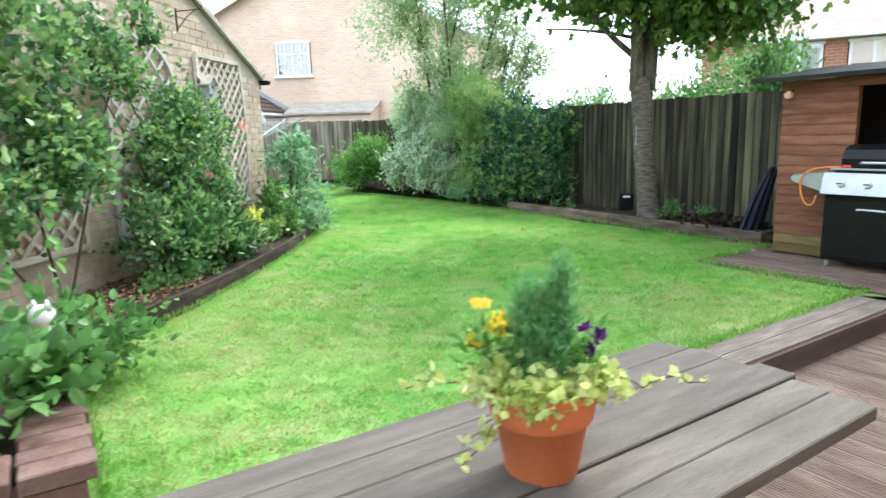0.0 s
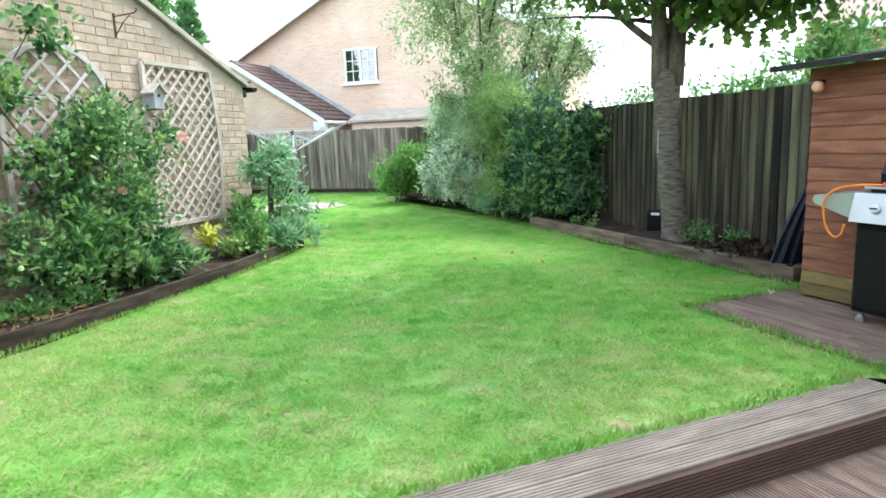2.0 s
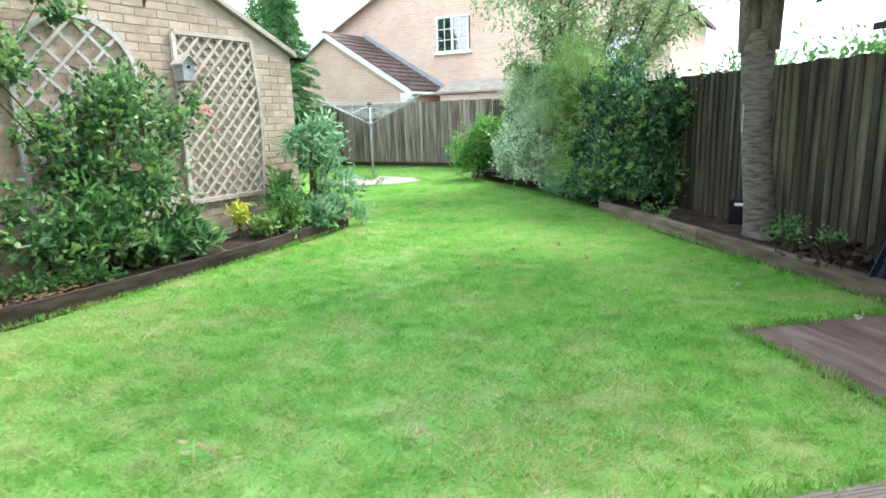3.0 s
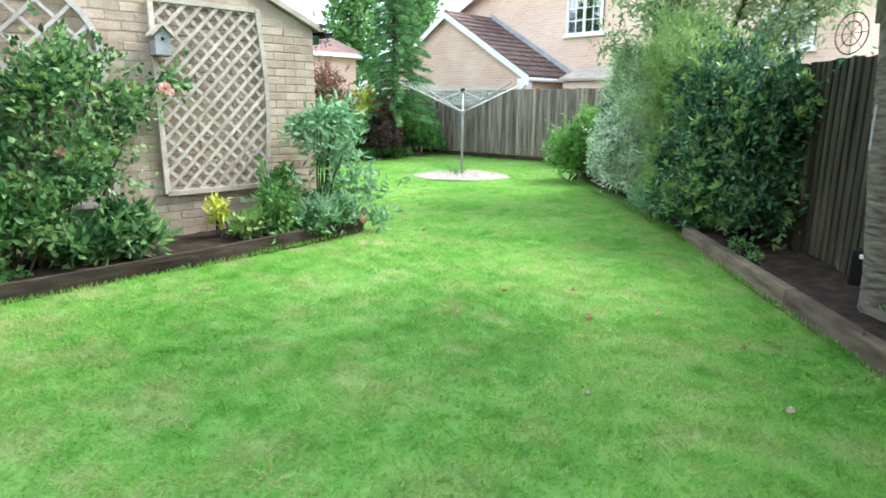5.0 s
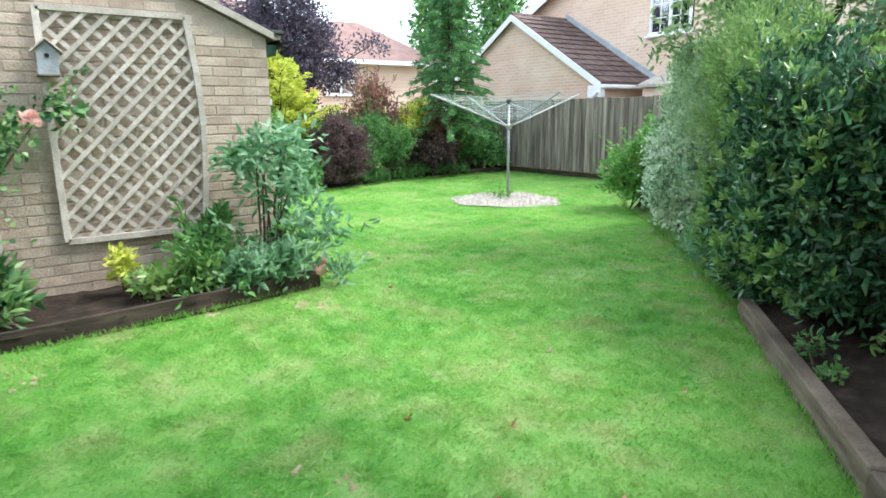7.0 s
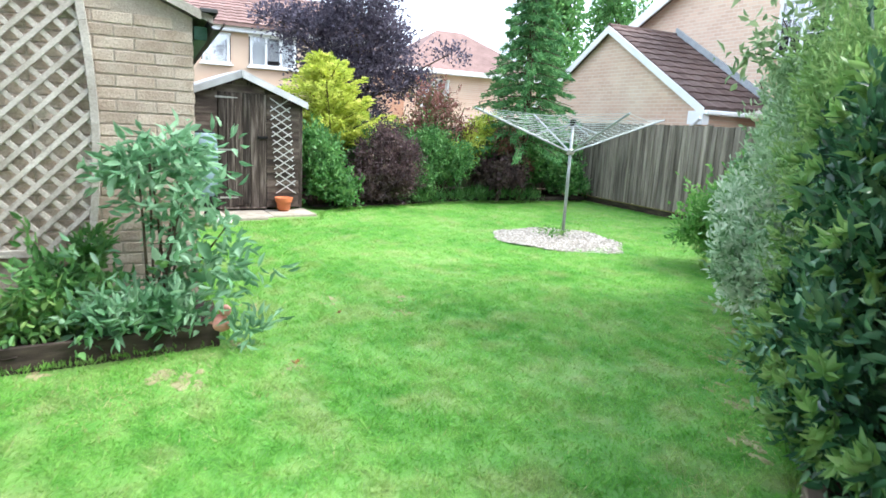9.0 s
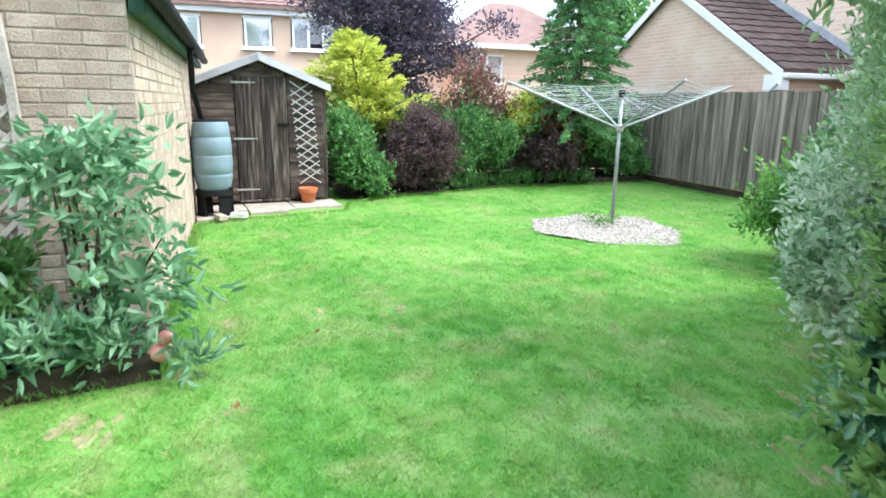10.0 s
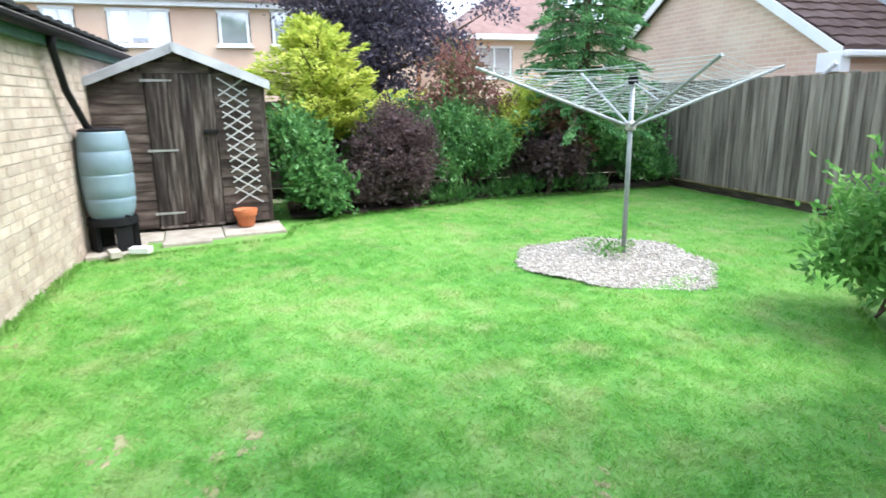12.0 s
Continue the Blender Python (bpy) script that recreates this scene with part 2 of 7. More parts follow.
M_trellis_w = mat("pale_trellis_wood", [(0.432, 0.414, 0.405), (0.540, 0.522, 0.513)], 5, 0.85, 0.2, 70, vary=0.06)
M_birdbox = mat("blue_grey_birdbox", [(0.26, 0.29, 0.32), (0.36, 0.39, 0.42)], 12, 0.8, 0.2, 70)
M_bark = ringed_bark("ringed_bark")
M_limb = mat("grey_limb_bark", [(0.07, 0.06, 0.048), (0.13, 0.115, 0.09), (0.2, 0.18, 0.15)], 5, 0.95, 0.8, 40, stretch=(2, 2, 0.6), fleck=0.7)
M_twig = mat("twig_bark", [(0.06, 0.045, 0.03), (0.12, 0.09, 0.065)], 8, 0.9, 0.4, 60)
M_soil = mat("dark_soil", [(0.016, 0.011, 0.008), (0.034, 0.023, 0.016), (0.06, 0.042, 0.03)], 9, 0.97, 0.9, 45)
M_mulch = mat("bark_mulch", [(0.14, 0.075, 0.04), (0.24, 0.14, 0.075), (0.34, 0.21, 0.12)], 14, 0.95, 0.8, 50, island=True)
M_gravel = mat("pale_gravel_bed", [(0.2, 0.17, 0.14), (0.3, 0.265, 0.225)], 14, 0.95, 0.8, 60)
M_stone = mat("gravel_stone", [(0.27, 0.245, 0.215), (0.41, 0.375, 0.33), (0.58, 0.54, 0.49)], 20, 0.9, 0.3, 80, vary=0.3, island=True)
M_slab = mat("pale_paving", [(0.295, 0.254, 0.205), (0.377, 0.336, 0.279), (0.443, 0.402, 0.344)], 5, 0.9, 0.4, 60, vary=0.1)
M_ground = mat("rough_ground", [(0.05, 0.07, 0.025), (0.09, 0.1, 0.04)], 1.5, 0.95, 0.6, 30)
M_owl = mat("white_ceramic", [(0.62, 0.62, 0.66), (0.74, 0.74, 0.77)], 9, 0.35, 0.05, 60, vary=0.03)
M_gnome = mat("pink_clay", [(0.66, 0.24, 0.22), (0.8, 0.42, 0.38)], 12, 0.6, 0.1, 60)
M_peach = mat("peach_lamp_glass", [(0.6, 0.34, 0.24), (0.68, 0.42, 0.3)], 9, 0.4, 0.05, 60)
M_planter = mat("red_brown_coping", [(0.1, 0.058, 0.048), (0.145, 0.088, 0.073), (0.195, 0.128, 0.108)], 6, 0.85, 0.4, 60, vary=0.15)
M_green_soffit = mat("green_painted_board", [(0.03, 0.085, 0.065), (0.05, 0.12, 0.09)], 5, 0.7, 0.2, 50)
M_plaster = mat("plain_house_wall", [(0.42, 0.3, 0.2), (0.5, 0.37, 0.26)], 2, 0.9, 0.3, 40)
M_curtain = mat("pale_net_curtain", [(0.68, 0.73, 0.78), (0.8, 0.83, 0.86)], 3, 0.9, 0.1, 30)
# Near-black colour that stands for the shade inside hollow things.
M_inner_shade = mat("interior_shade", [(0.012, 0.011, 0.01), (0.02, 0.018, 0.016)], 3, 0.9, 0.1, 30)
M_lead = mat("grey_lead_flashing", [(0.3, 0.32, 0.34), (0.4, 0.42, 0.44)], 5, 0.6, 0.2, 60)
M_glass = bpy.data.materials.new("window_glass")
M_glass.use_nodes = True
gn_, gl_ = M_glass.node_tree.nodes, M_glass.node_tree.links
g_tr, g_gl, g_mx = gn_.new("ShaderNodeBsdfTransparent"), gn_.new("ShaderNodeBsdfGlossy"), gn_.new("ShaderNodeMixShader")
g_gl.inputs["Roughness"].default_value, g_mx.inputs[0].default_value = 0.03, 0.24
gl_.new(g_tr.outputs[0], g_mx.inputs[1])
gl_.new(g_gl.outputs[0], g_mx.inputs[2])
gl_.new(g_mx.outputs[0], gn_["Material Output"].inputs["Surface"])

L_grass = grass_mat("grass_blades", 1.0, True)
L_straw = leaf_mat("dry_grass_blades", [(0.29, 0.39, 0.125), (0.4, 0.45, 0.18), (0.52, 0.51, 0.27)], 0.7, 0.4, 6.0, 0.6)
L_rose = leaf_mat("rose_leaves", [(0.022, 0.078, 0.031), (0.066, 0.18, 0.067), (0.18, 0.355, 0.138), (0.42, 0.57, 0.25)], 0.35, 0.36, 4.5, 0.7)
L_young = leaf_mat("young_yellow_green_leaves", [(0.13, 0.28, 0.075), (0.23, 0.41, 0.12), (0.38, 0.54, 0.2)], 0.3, 0.4)
L_grey = leaf_mat("buddleia_leaves", [(0.095, 0.24, 0.11), (0.22, 0.43, 0.24), (0.42, 0.61, 0.41)], 0.6, 0.42)
L_dark = leaf_mat("glossy_dark_leaves", [(0.016, 0.055, 0.03), (0.04, 0.12, 0.06), (0.1, 0.24, 0.12), (0.24, 0.41, 0.2)], 0.22, 0.2)
L_varieg = leaf_mat("variegated_leaves", [(0.13, 0.26, 0.12), (0.34, 0.5, 0.31), (0.62, 0.73, 0.56), (0.86, 0.89, 0.79)], 0.45, 0.42, 4.0, 0.8)
L_soft = leaf_mat("pale_grey_green_leaves", [(0.19, 0.34, 0.155), (0.41, 0.57, 0.34), (0.67, 0.78, 0.57)], 0.5, 0.44, 4.0, 0.7)
L_feather = leaf_mat("feathery_leaves", [(0.13, 0.26, 0.08), (0.27, 0.44, 0.15), (0.46, 0.61, 0.26)], 0.55)
L_mid = leaf_mat("mid_green_leaves", [(0.055, 0.16, 0.05), (0.125, 0.3, 0.09), (0.24, 0.45, 0.15)], 0.4)
L_bright = leaf_mat("bright_green_leaves", [(0.07, 0.21, 0.045), (0.14, 0.34, 0.075), (0.28, 0.48, 0.15)], 0.45, 0.45)
L_gold = leaf_mat("golden_conifer_leaves", [(0.26, 0.36, 0.05), (0.55, 0.62, 0.1), (0.8, 0.8, 0.22)], 0.55)
L_plum = leaf_mat("plum_tree_leaves", [(0.052, 0.047, 0.07), (0.105, 0.092, 0.13), (0.2, 0.172, 0.215)], 0.45)
L_berb = leaf_mat("red_purple_leaves", [(0.06, 0.04, 0.044), (0.115, 0.074, 0.078), (0.23, 0.15, 0.145)], 0.45)
L_pink = leaf_mat("red_tipped_leaves", [(0.12, 0.17, 0.07), (0.27, 0.115, 0.095), (0.46, 0.21, 0.19)], 0.5, 0.42, 4.5, 0.8)
L_spruce = leaf_mat("spruce_needles", [(0.055, 0.18, 0.068), (0.125, 0.32, 0.115), (0.26, 0.49, 0.19)], 0.6)
L_maple = leaf_mat("tree_leaves", [(0.05, 0.125, 0.034), (0.11, 0.235, 0.052), (0.24, 0.4, 0.09)], 0.4, 0.45)
L_thin = leaf_mat("narrow_tree_leaves", [(0.15, 0.25, 0.115), (0.29, 0.42, 0.2), (0.5, 0.6, 0.33)], 0.5, 0.45)
L_dwarf = leaf_mat("dwarf_conifer_needles", [(0.09, 0.27, 0.095), (0.165, 0.42, 0.16), (0.3, 0.58, 0.25)], 0.6)
L_lime = leaf_mat("lime_ivy_leaves", [(0.36, 0.47, 0.12), (0.56, 0.65, 0.24), (0.74, 0.78, 0.44)], 0.5)
L_petal_y = leaf_mat("yellow_petals", [(0.72, 0.48, 0.03), (0.85, 0.66, 0.08)], 0.5)
L_petal_p = leaf_mat("purple_petals", [(0.05, 0.006, 0.09), (0.1, 0.01, 0.16)], 0.5)
L_petal_r = leaf_mat("pink_rose_petals", [(0.75, 0.4, 0.36), (0.85, 0.6, 0.55)], 0.5)
L_dead = leaf_mat("fallen_leaves", [(0.12, 0.05, 0.02), (0.3, 0.16, 0.05), (0.6, 0.55, 0.42)], 0.7, 0.1)
M_lawn = grass_mat("lawn_turf", 0.62, False)
M_bare = mat("dry_bare_soil", [(0.2, 0.19, 0.09), (0.29, 0.26, 0.135), (0.38, 0.34, 0.2)], 14, 0.95, 0.4, 90, vary=0.1)

# ---- helpers of this scene ----
rng = np.random.default_rng(7)
ANG = radians(40.7)                       # the decking and the side fence lie at this turn
D = Matrix.Rotation(ANG, 4, "Z")
I4 = Matrix.Identity(4)
WORLD = {}


def uv(u, v, z=0.0):
    """A place given along and across the decking."""
    return Vector((u * math.cos(ANG) - v * math.sin(ANG), u * math.sin(ANG) + v * math.cos(ANG), z))


def thing(name, at, label, category, group="", kind=""):
    ob = new(name)
    ob.empty_display_size = 0.1
    ob.matrix_basis = Matrix.Translation(at)
    WORLD[ob] = ob.matrix_basis.copy()
    return tagged(ob, label, category, group, kind)


def piece(name, mesh, parent, m=I4, label="", kind=""):
    """An object on a mesh, at the world pose m, under a thing or part."""
    ob = new(name, mesh)
    ob.matrix_basis = m
    if parent is not None:
        ob.parent = parent
        ob.matrix_parent_inverse = WORLD[parent].inverted()
    WORLD[ob] = m.copy()
    return tagged(ob, label, kind=kind)


def part(name, bm, material, parent, label="", m=I4, smooth=False, kind=""):
    me = bpy.data.meshes.new(name)
    bm.normal_update()
    bm.to_mesh(me)
    bm.free()
    me.materials.append(material)
    if smooth:
        me.shade_smooth()
    return piece(name, me, parent, m, label, kind)


def mesh_np(name, verts, faces, material):
    """A mesh from arrays of corners and of equal-sided faces."""
    me = bpy.data.meshes.new(name)
    k = faces.shape[1]
    me.vertices.add(len(verts))
    me.vertices.foreach_set("co", np.ascontiguousarray(verts, dtype=np.float32).ravel())
    me.loops.add(faces.size)
    me.loops.foreach_set("vertex_index", np.ascontiguousarray(faces, dtype=np.int32).ravel())
    me.polygons.add(len(faces))
    me.polygons.foreach_set("loop_start", np.arange(0, faces.size, k, dtype=np.int32))
    me.update(calc_edges=True)
    me.validate()
    me.materials.append(material)
    return me


def add_box(bm, x0, x1, y0, y1, z0, z1, ch=0.0, m=I4):
    """A box, with its edges chamfered by ch."""
    r = bmesh.ops.create_cube(bm, size=1.0)
    vs = r["verts"]
    bmesh.ops.transform(bm, matrix=Matrix.LocRotScale(((x0 + x1) / 2, (y0 + y1) / 2, (z0 + z1) / 2), None, (x1 - x0, y1 - y0, z1 - z0)), verts=vs)
    if ch:
        es = list({e for v in vs for e in v.link_edges})
        out = bmesh.ops.bevel(bm, geom=es, offset=ch, segments=1, affect="EDGES")
        vs = list({v for v in out["verts"]} | {v for v in vs if v.is_valid})
    bmesh.ops.transform(bm, matrix=m, verts=[v for v in vs if v.is_valid])


def box(x0, x1, y0, y1, z0, z1, ch=0.0):
    bm = bmesh.new()
    add_box(bm, x0, x1, y0, y1, z0, z1, ch)
    return bm


def prism(profile, axis, a, b, bm=None):
    """A closed profile drawn out along an axis: x takes (y, z), y takes (x, z), z takes (x, y)."""
    bm = bm or bmesh.new()
    def at(p, s):
        return {"x": (s, p[0], p[1]), "y": (p[0], s, p[1]), "z": (p[0], p[1], s)}[axis]
    lo, hi = [bm.verts.new(at(p, a)) for p in profile], [bm.verts.new(at(p, b)) for p in profile]
    n = len(profile)
    bm.faces.new(lo)
    bm.faces.new(hi[::-1])
    for i in range(n):
        bm.faces.new((lo[i], hi[i], hi[(i + 1) % n], lo[(i + 1) % n]))
    bmesh.ops.recalc_face_normals(bm, faces=bm.faces[:])
    return bm


def shared(name, bm, material):
    me = bpy.data.meshes.new(name)
    bm.normal_update()
    bm.to_mesh(me)
    bm.free()
    me.materials.append(material)
    return me


def tube(points, radii, sides=8, bm=None):
    """A tapered tube along points."""
    bm = bm or bmesh.new()
    rings = []
    pts = [Vector(p) for p in points]
    if not hasattr(radii, "__len__"):
        radii = [radii] * len(pts)
    for i, p in enumerate(pts):
        d = (pts[min(i + 1, len(pts) - 1)] - pts[max(i - 1, 0)]).normalized()
        s = d.cross(Vector((0.31, 0.95, 0.05))).normalized()
        t = d.cross(s).normalized()
        rings.append([bm.verts.new(p + float(radii[i]) * (math.cos(6.2832 * k / sides) * s + math.sin(6.2832 * k / sides) * t)) for k in range(sides)])
    for a, b in zip(rings, rings[1:]):
        for k in range(sides):
            bm.faces.new((a[k], a[(k + 1) % sides], b[(k + 1) % sides], b[k]))
    bm.faces.new(rings[0][::-1])
    bm.faces.new(rings[-1])
    bmesh.ops.recalc_face_normals(bm, faces=bm.faces[:])
    return bm


def lathe(profile, sides=32, bm=None, m=I4):
    """A turned body from (radius, height) pairs."""
    bm = bm or bmesh.new()
    rings = []
    for r, z in profile:
        rings.append([bm.verts.new(m @ Vector((r * math.cos(6.2832 * k / sides), r * math.sin(6.2832 * k / sides), z))) for k in range(sides)])
    for a, b in zip(rings, rings[1:]):
        for k in range(sides):
            bm.faces.new((a[k], a[(k + 1) % sides], b[(k + 1) % sides], b[k]))
    bm.faces.new(rings[0][::-1])
    bm.faces.new(rings[-1])
    bmesh.ops.recalc_face_normals(bm, faces=bm.faces[:])
    return bm


def beam_matrix(a, b, up=(0, 0, 1)):
    """x runs from a to b; z lies nearest to up."""
    a, b = Vector(a), Vector(b)
    x = (b - a).normalized()
    y = Vector(up).cross(x).normalized()
    z = x.cross(y)
    m = Matrix((x, y, z)).transposed().to_4x4()
    m.translation = a
    return m


# ---- foliage ----
def unit(n):
    d = rng.normal(size=(n, 3))
    return d / np.linalg.norm(d, axis=1, keepdims=True)


def leaf_arrays(p, d, length, width, lobed=False, droop=0.0):
    """Leaves at p pointing along d, each folded on its midrib."""
    n = len(p)
    d = d + np.array([0, 0, -droop])
    d /= np.linalg.norm(d, axis=1, keepdims=True)
    s = np.cross(d, unit(n))
    s /= np.linalg.norm(s, axis=1, keepdims=True) + 1e-9
    q = np.cross(s, d)
    ln = (length * rng.uniform(0.65, 1.25, n))[:, None]
    wd = (width * rng.uniform(0.7, 1.2, n))[:, None]
    if lobed:
        outline = ((0, 0, 0), (0.5, 0.28, 0.1), (0.22, 0.5, 0.05), (0.42, 0.8, 0.1), (0, 1, -0.1), (-0.42, 0.8, 0.1), (-0.22, 0.5, 0.05), (-0.5, 0.28, 0.1))
        tris = ((0, 1, 2), (0, 2, 4), (2, 3, 4), (0, 4, 6), (6, 4, 5), (0, 6, 7))
    elif n < 40000 and width > 0.26 * length:
        outline = ((0, 0, 0), (0.4, 0.24, 0.08), (0.46, 0.55, 0.1), (0, 1, -0.1), (-0.46, 0.55, 0.1), (-0.4, 0.24, 0.08))
        tris = ((0, 1, 2), (0, 2, 3), (0, 3, 4), (0, 4, 5))
    else:
        outline = ((0, 0, 0), (0.5, 0.42, 0.12), (0, 1, -0.08), (-0.5, 0.42, 0.12))
        tris = ((0, 1, 2), (0, 2, 3))
    v = np.stack([p + a * wd * s + b * ln * d + c * ln * q for a, b, c in outline], 1)
    f = np.arange(n)[:, None, None] * len(outline) + np.array(tris)[None]
    return v.reshape(-1, 3), f.reshape(-1, 3)


def blob_points(blobs, n, clump=22, spread=0.09, depth=0.45, lump=0.22, low=0.03, knobs=0):
    """Points in clumps over the outside and some of the inside of lumpy bodies, and the way out at each."""
    blobs = np.array(blobs, float)
    if knobs:
        more = []
        for b in blobs:
            for q in unit(knobs):
                if q[2] > -0.6:
                    k_ = rng.uniform(0.22, 0.6)
                    more.append((*(b[:3] + q * b[3:6] * (1.02 - 0.45 * k_)), *(b[3:6] * k_)))
        blobs = np.concatenate([blobs * np.array([1, 1, 1, 0.72, 0.72, 0.72]), np.array(more)])
    area = (blobs[:, 3] * blobs[:, 4] + blobs[:, 4] * blobs[:, 5] + blobs[:, 3] * blobs[:, 5])
    k = max(4, n // clump)
    which = rng.choice(len(blobs), k, p=area / area.sum())
    d = unit(k)
    d[:, 2] = np.where(d[:, 2] < -0.5, -d[:, 2], d[:, 2])
    phase = rng.uniform(0, 6.28, (len(blobs), 3))
    wob = sum(np.sin(3.1 * d[:, i] * (2 + i) + phase[which, i]) for i in range(3)) / 3
    r = 1 - depth * rng.random(k) ** 1.8 + lump * wob * 0.6 + rng.normal(0, 0.05, k)
    c = blobs[which, :3] + d * r[:, None] * blobs[which, 3:6]
    each = np.repeat(np.arange(k), clump)
    off_ = rng.normal(0, 1, (len(each), 3))
    p = c[each] + spread * off_
    out = d[each] + 0.55 * off_
    out /= np.linalg.norm(out, axis=1, keepdims=True)
    keep = p[:, 2] > low
    return p[keep], out[keep], c


def pull_in(p, edge, soft=0.24):
    """Keeps a plant clipped back on the lawn's side, unevenly."""
    k_ = np.array([math.cos(ANG), math.sin(ANG), 0.0])
    along = p @ np.array([-math.sin(ANG), math.cos(ANG), 0.0])
    z = p[:, 2]
    lim = edge + 0.2 + 0.09 * np.sin(2.7 * along + 1.9 * z) + 0.07 * np.sin(6.3 * z - 4.4 * along + 1.0) + 0.04 * np.sin(14 * along + 11 * z)
    lim = lim + 0.28 * np.clip(0.55 - z, 0, 0.55) * (along < 8.4)
    u_ = p @ k_
    new_u = np.where(u_ < lim, lim + soft * rng.random(len(p)) ** 1.5, u_)
    return p + (new_u - u_)[:, None] * k_[None]


def shrub(name, at, blobs, n, leaf, width, material, label, category="shrub", clump=22, spread=0.09, depth=0.45, out=0.7, up=0.3, droop=0.0, stems=7, lobed=False, lump=0.22, stem_mat=None, low=0.03, group="", knobs=11, shoots=None, inner=0.0, tips=0, heart=7):
    """A plant of many leaves in clumps with stems from its foot."""
    t = thing(name, at, label, category, group)
    shoots = n // 55 if shoots is None else shoots
    p, d, c = blob_points(blobs, n, clump, spread, depth, lump, low, knobs)
    way = out * d + rng.normal(0, 0.55, p.shape) + np.array([0, 0, up])
    if shoots:
        far = c[rng.choice(len(c), shoots)]
        mid_ = np.array(blobs)[:, :3].mean(0)
        dirn = (far - mid_) / (np.linalg.norm(far - mid_, axis=1, keepdims=True) + 1e-6) + rng.normal(0, 0.35, far.shape) + np.array([0, 0, 0.45])
        reach = rng.uniform(0.8, 2.6, shoots)[:, None] * leaf * 1.7
        s_ = rng.random((shoots, 11, 1))
        q = far[:, None] + dirn[:, None] * s_ * reach[:, None] + rng.normal(0, leaf * 0.28, (shoots, 11, 3))
        p = np.concatenate([p, q.reshape(-1, 3)])
        way = np.concatenate([way, (np.repeat(dirn, 11, 0) * 0.6 + rng.normal(0, 0.6, (shoots * 11, 3)))])
        ok_ = p[:, 2] > low
        p, way = p[ok_], way[ok_]
    if inner:
        p = pull_in(p, inner)
    core = np.array(blobs, float)[rng.integers(0, len(blobs), n // heart)]
    q = core[:, :3] + unit(len(core)) * core[:, 3:6] * (0.68 * rng.random((len(core), 1)) ** 0.4)
    q = pull_in(q, inner + 0.2) if inner else q
    q = q[q[:, 2] > low + leaf]
    v, f = leaf_arrays(p, way, leaf, width, lobed, droop)
    v2, f2 = leaf_arrays(q, unit(len(q)), leaf * 1.7, max(width, leaf * 0.4) * 1.7)
    piece("foliage", mesh_np("foliage", np.concatenate([v, v2]), np.concatenate([f, f2 + len(v)]), material), t)
    if tips:
        e = c[rng.integers(0, len(c), tips)]
        b_ = np.array(blobs, float)
        near_ = np.argmin((((e[:, None] - b_[None, :, :3]) / b_[None, :, 3:6]) ** 2).sum(2), axis=1)
        ax = (e - b_[near_, :3]) / b_[near_, 3:6]
        ax = ax / (np.linalg.norm(ax, axis=1, keepdims=True) + 1e-6) + rng.normal(0, 0.25, e.shape) + np.array([0, 0, 0.4])
        e = e + ax * 0.08
        if inner:
            e = pull_in(e, inner - 0.03, 0.05)
        whorl = np.repeat(ax, 8, 0) * 0.6 + unit(8 * len(e)) * 0.75
        v, f = leaf_arrays(np.repeat(e, 8, 0), whorl, leaf, width * 0.9)
        piece("young_leaves", mesh_np("young_leaves", v, f, L_young), t, label="yellow-green young leaves")
    if stems:
        top = c[rng.choice(len(c), stems)]
        for q in top:
            foot = Vector(at) + Vector((rng.normal(0, 0.05), rng.normal(0, 0.05), -0.02))
            mid = foot.lerp(Vector(q), 0.5) + Vector((0, 0, 0.1 * (q[2] - at[2])))
            part("stem", tube([foot, mid, Vector(q)], [0.012, 0.009, 0.004], 5), stem_mat or M_twig, t)
    return t


# ---- ground, lawn ----
def in_poly(p, poly):
    inside = np.zeros(len(p), bool)
    q = np.array(poly)
    for a, b in zip(q, np.roll(q, -1, 0)):
        cut = ((a[1] > p[:, 1]) != (b[1] > p[:, 1])) & (p[:, 0] < (b[0] - a[0]) * (p[:, 1] - a[1]) / (b[1] - a[1] + 1e-12) + a[0])
        inside ^= cut
    return inside


bm = bmesh.new()
bmesh.ops.create_grid(bm, x_segments=2, y_segments=2, size=600)
ground = part("ground", bm, M_ground, None, m=Matrix.Translation((0, 0, -0.32)))
tagged(ground, "dull green ground that runs on past the fences", "ground", kind="structure")

LAWN = [uv(0.04, 2.1)[:2], uv(5.27, 2.1)[:2], uv(5.27, 3.56)[:2], uv(6.52, 3.56)[:2], uv(6.52, 8.4)[:2], uv(6.45, 9.6)[:2], uv(6.3, 11.4)[:2], uv(5.95, 13.2)[:2],
        (-4.9, 14.9), (-4.9, 16.6), (-9.95, 16.5), (-9.8, 15.3), (-9.85, 13.6), (-9.3, 12.1), (-9.0, 10.9), (-8.5, 10.32), (-7.9, 10.2), (-7.5, 8.6), (-7.3, 8.29),
        (-3.63, 8.29), (-2.98, 8.3), (-2.8, 7.6), (-2.64, 6.4), (-2.58, 5.2), (-2.6, 4.3), (-2.72, 3.5), uv(0.04, 3.6)[:2]]
LAWN = [tuple(p) for p in LAWN]


def ground_height(x, y):
    return 0.012 * np.sin(1.7 * x + 0.6) * np.sin(1.3 * y) + 0.008 * np.sin(4.1 * x + 2.2 * y)


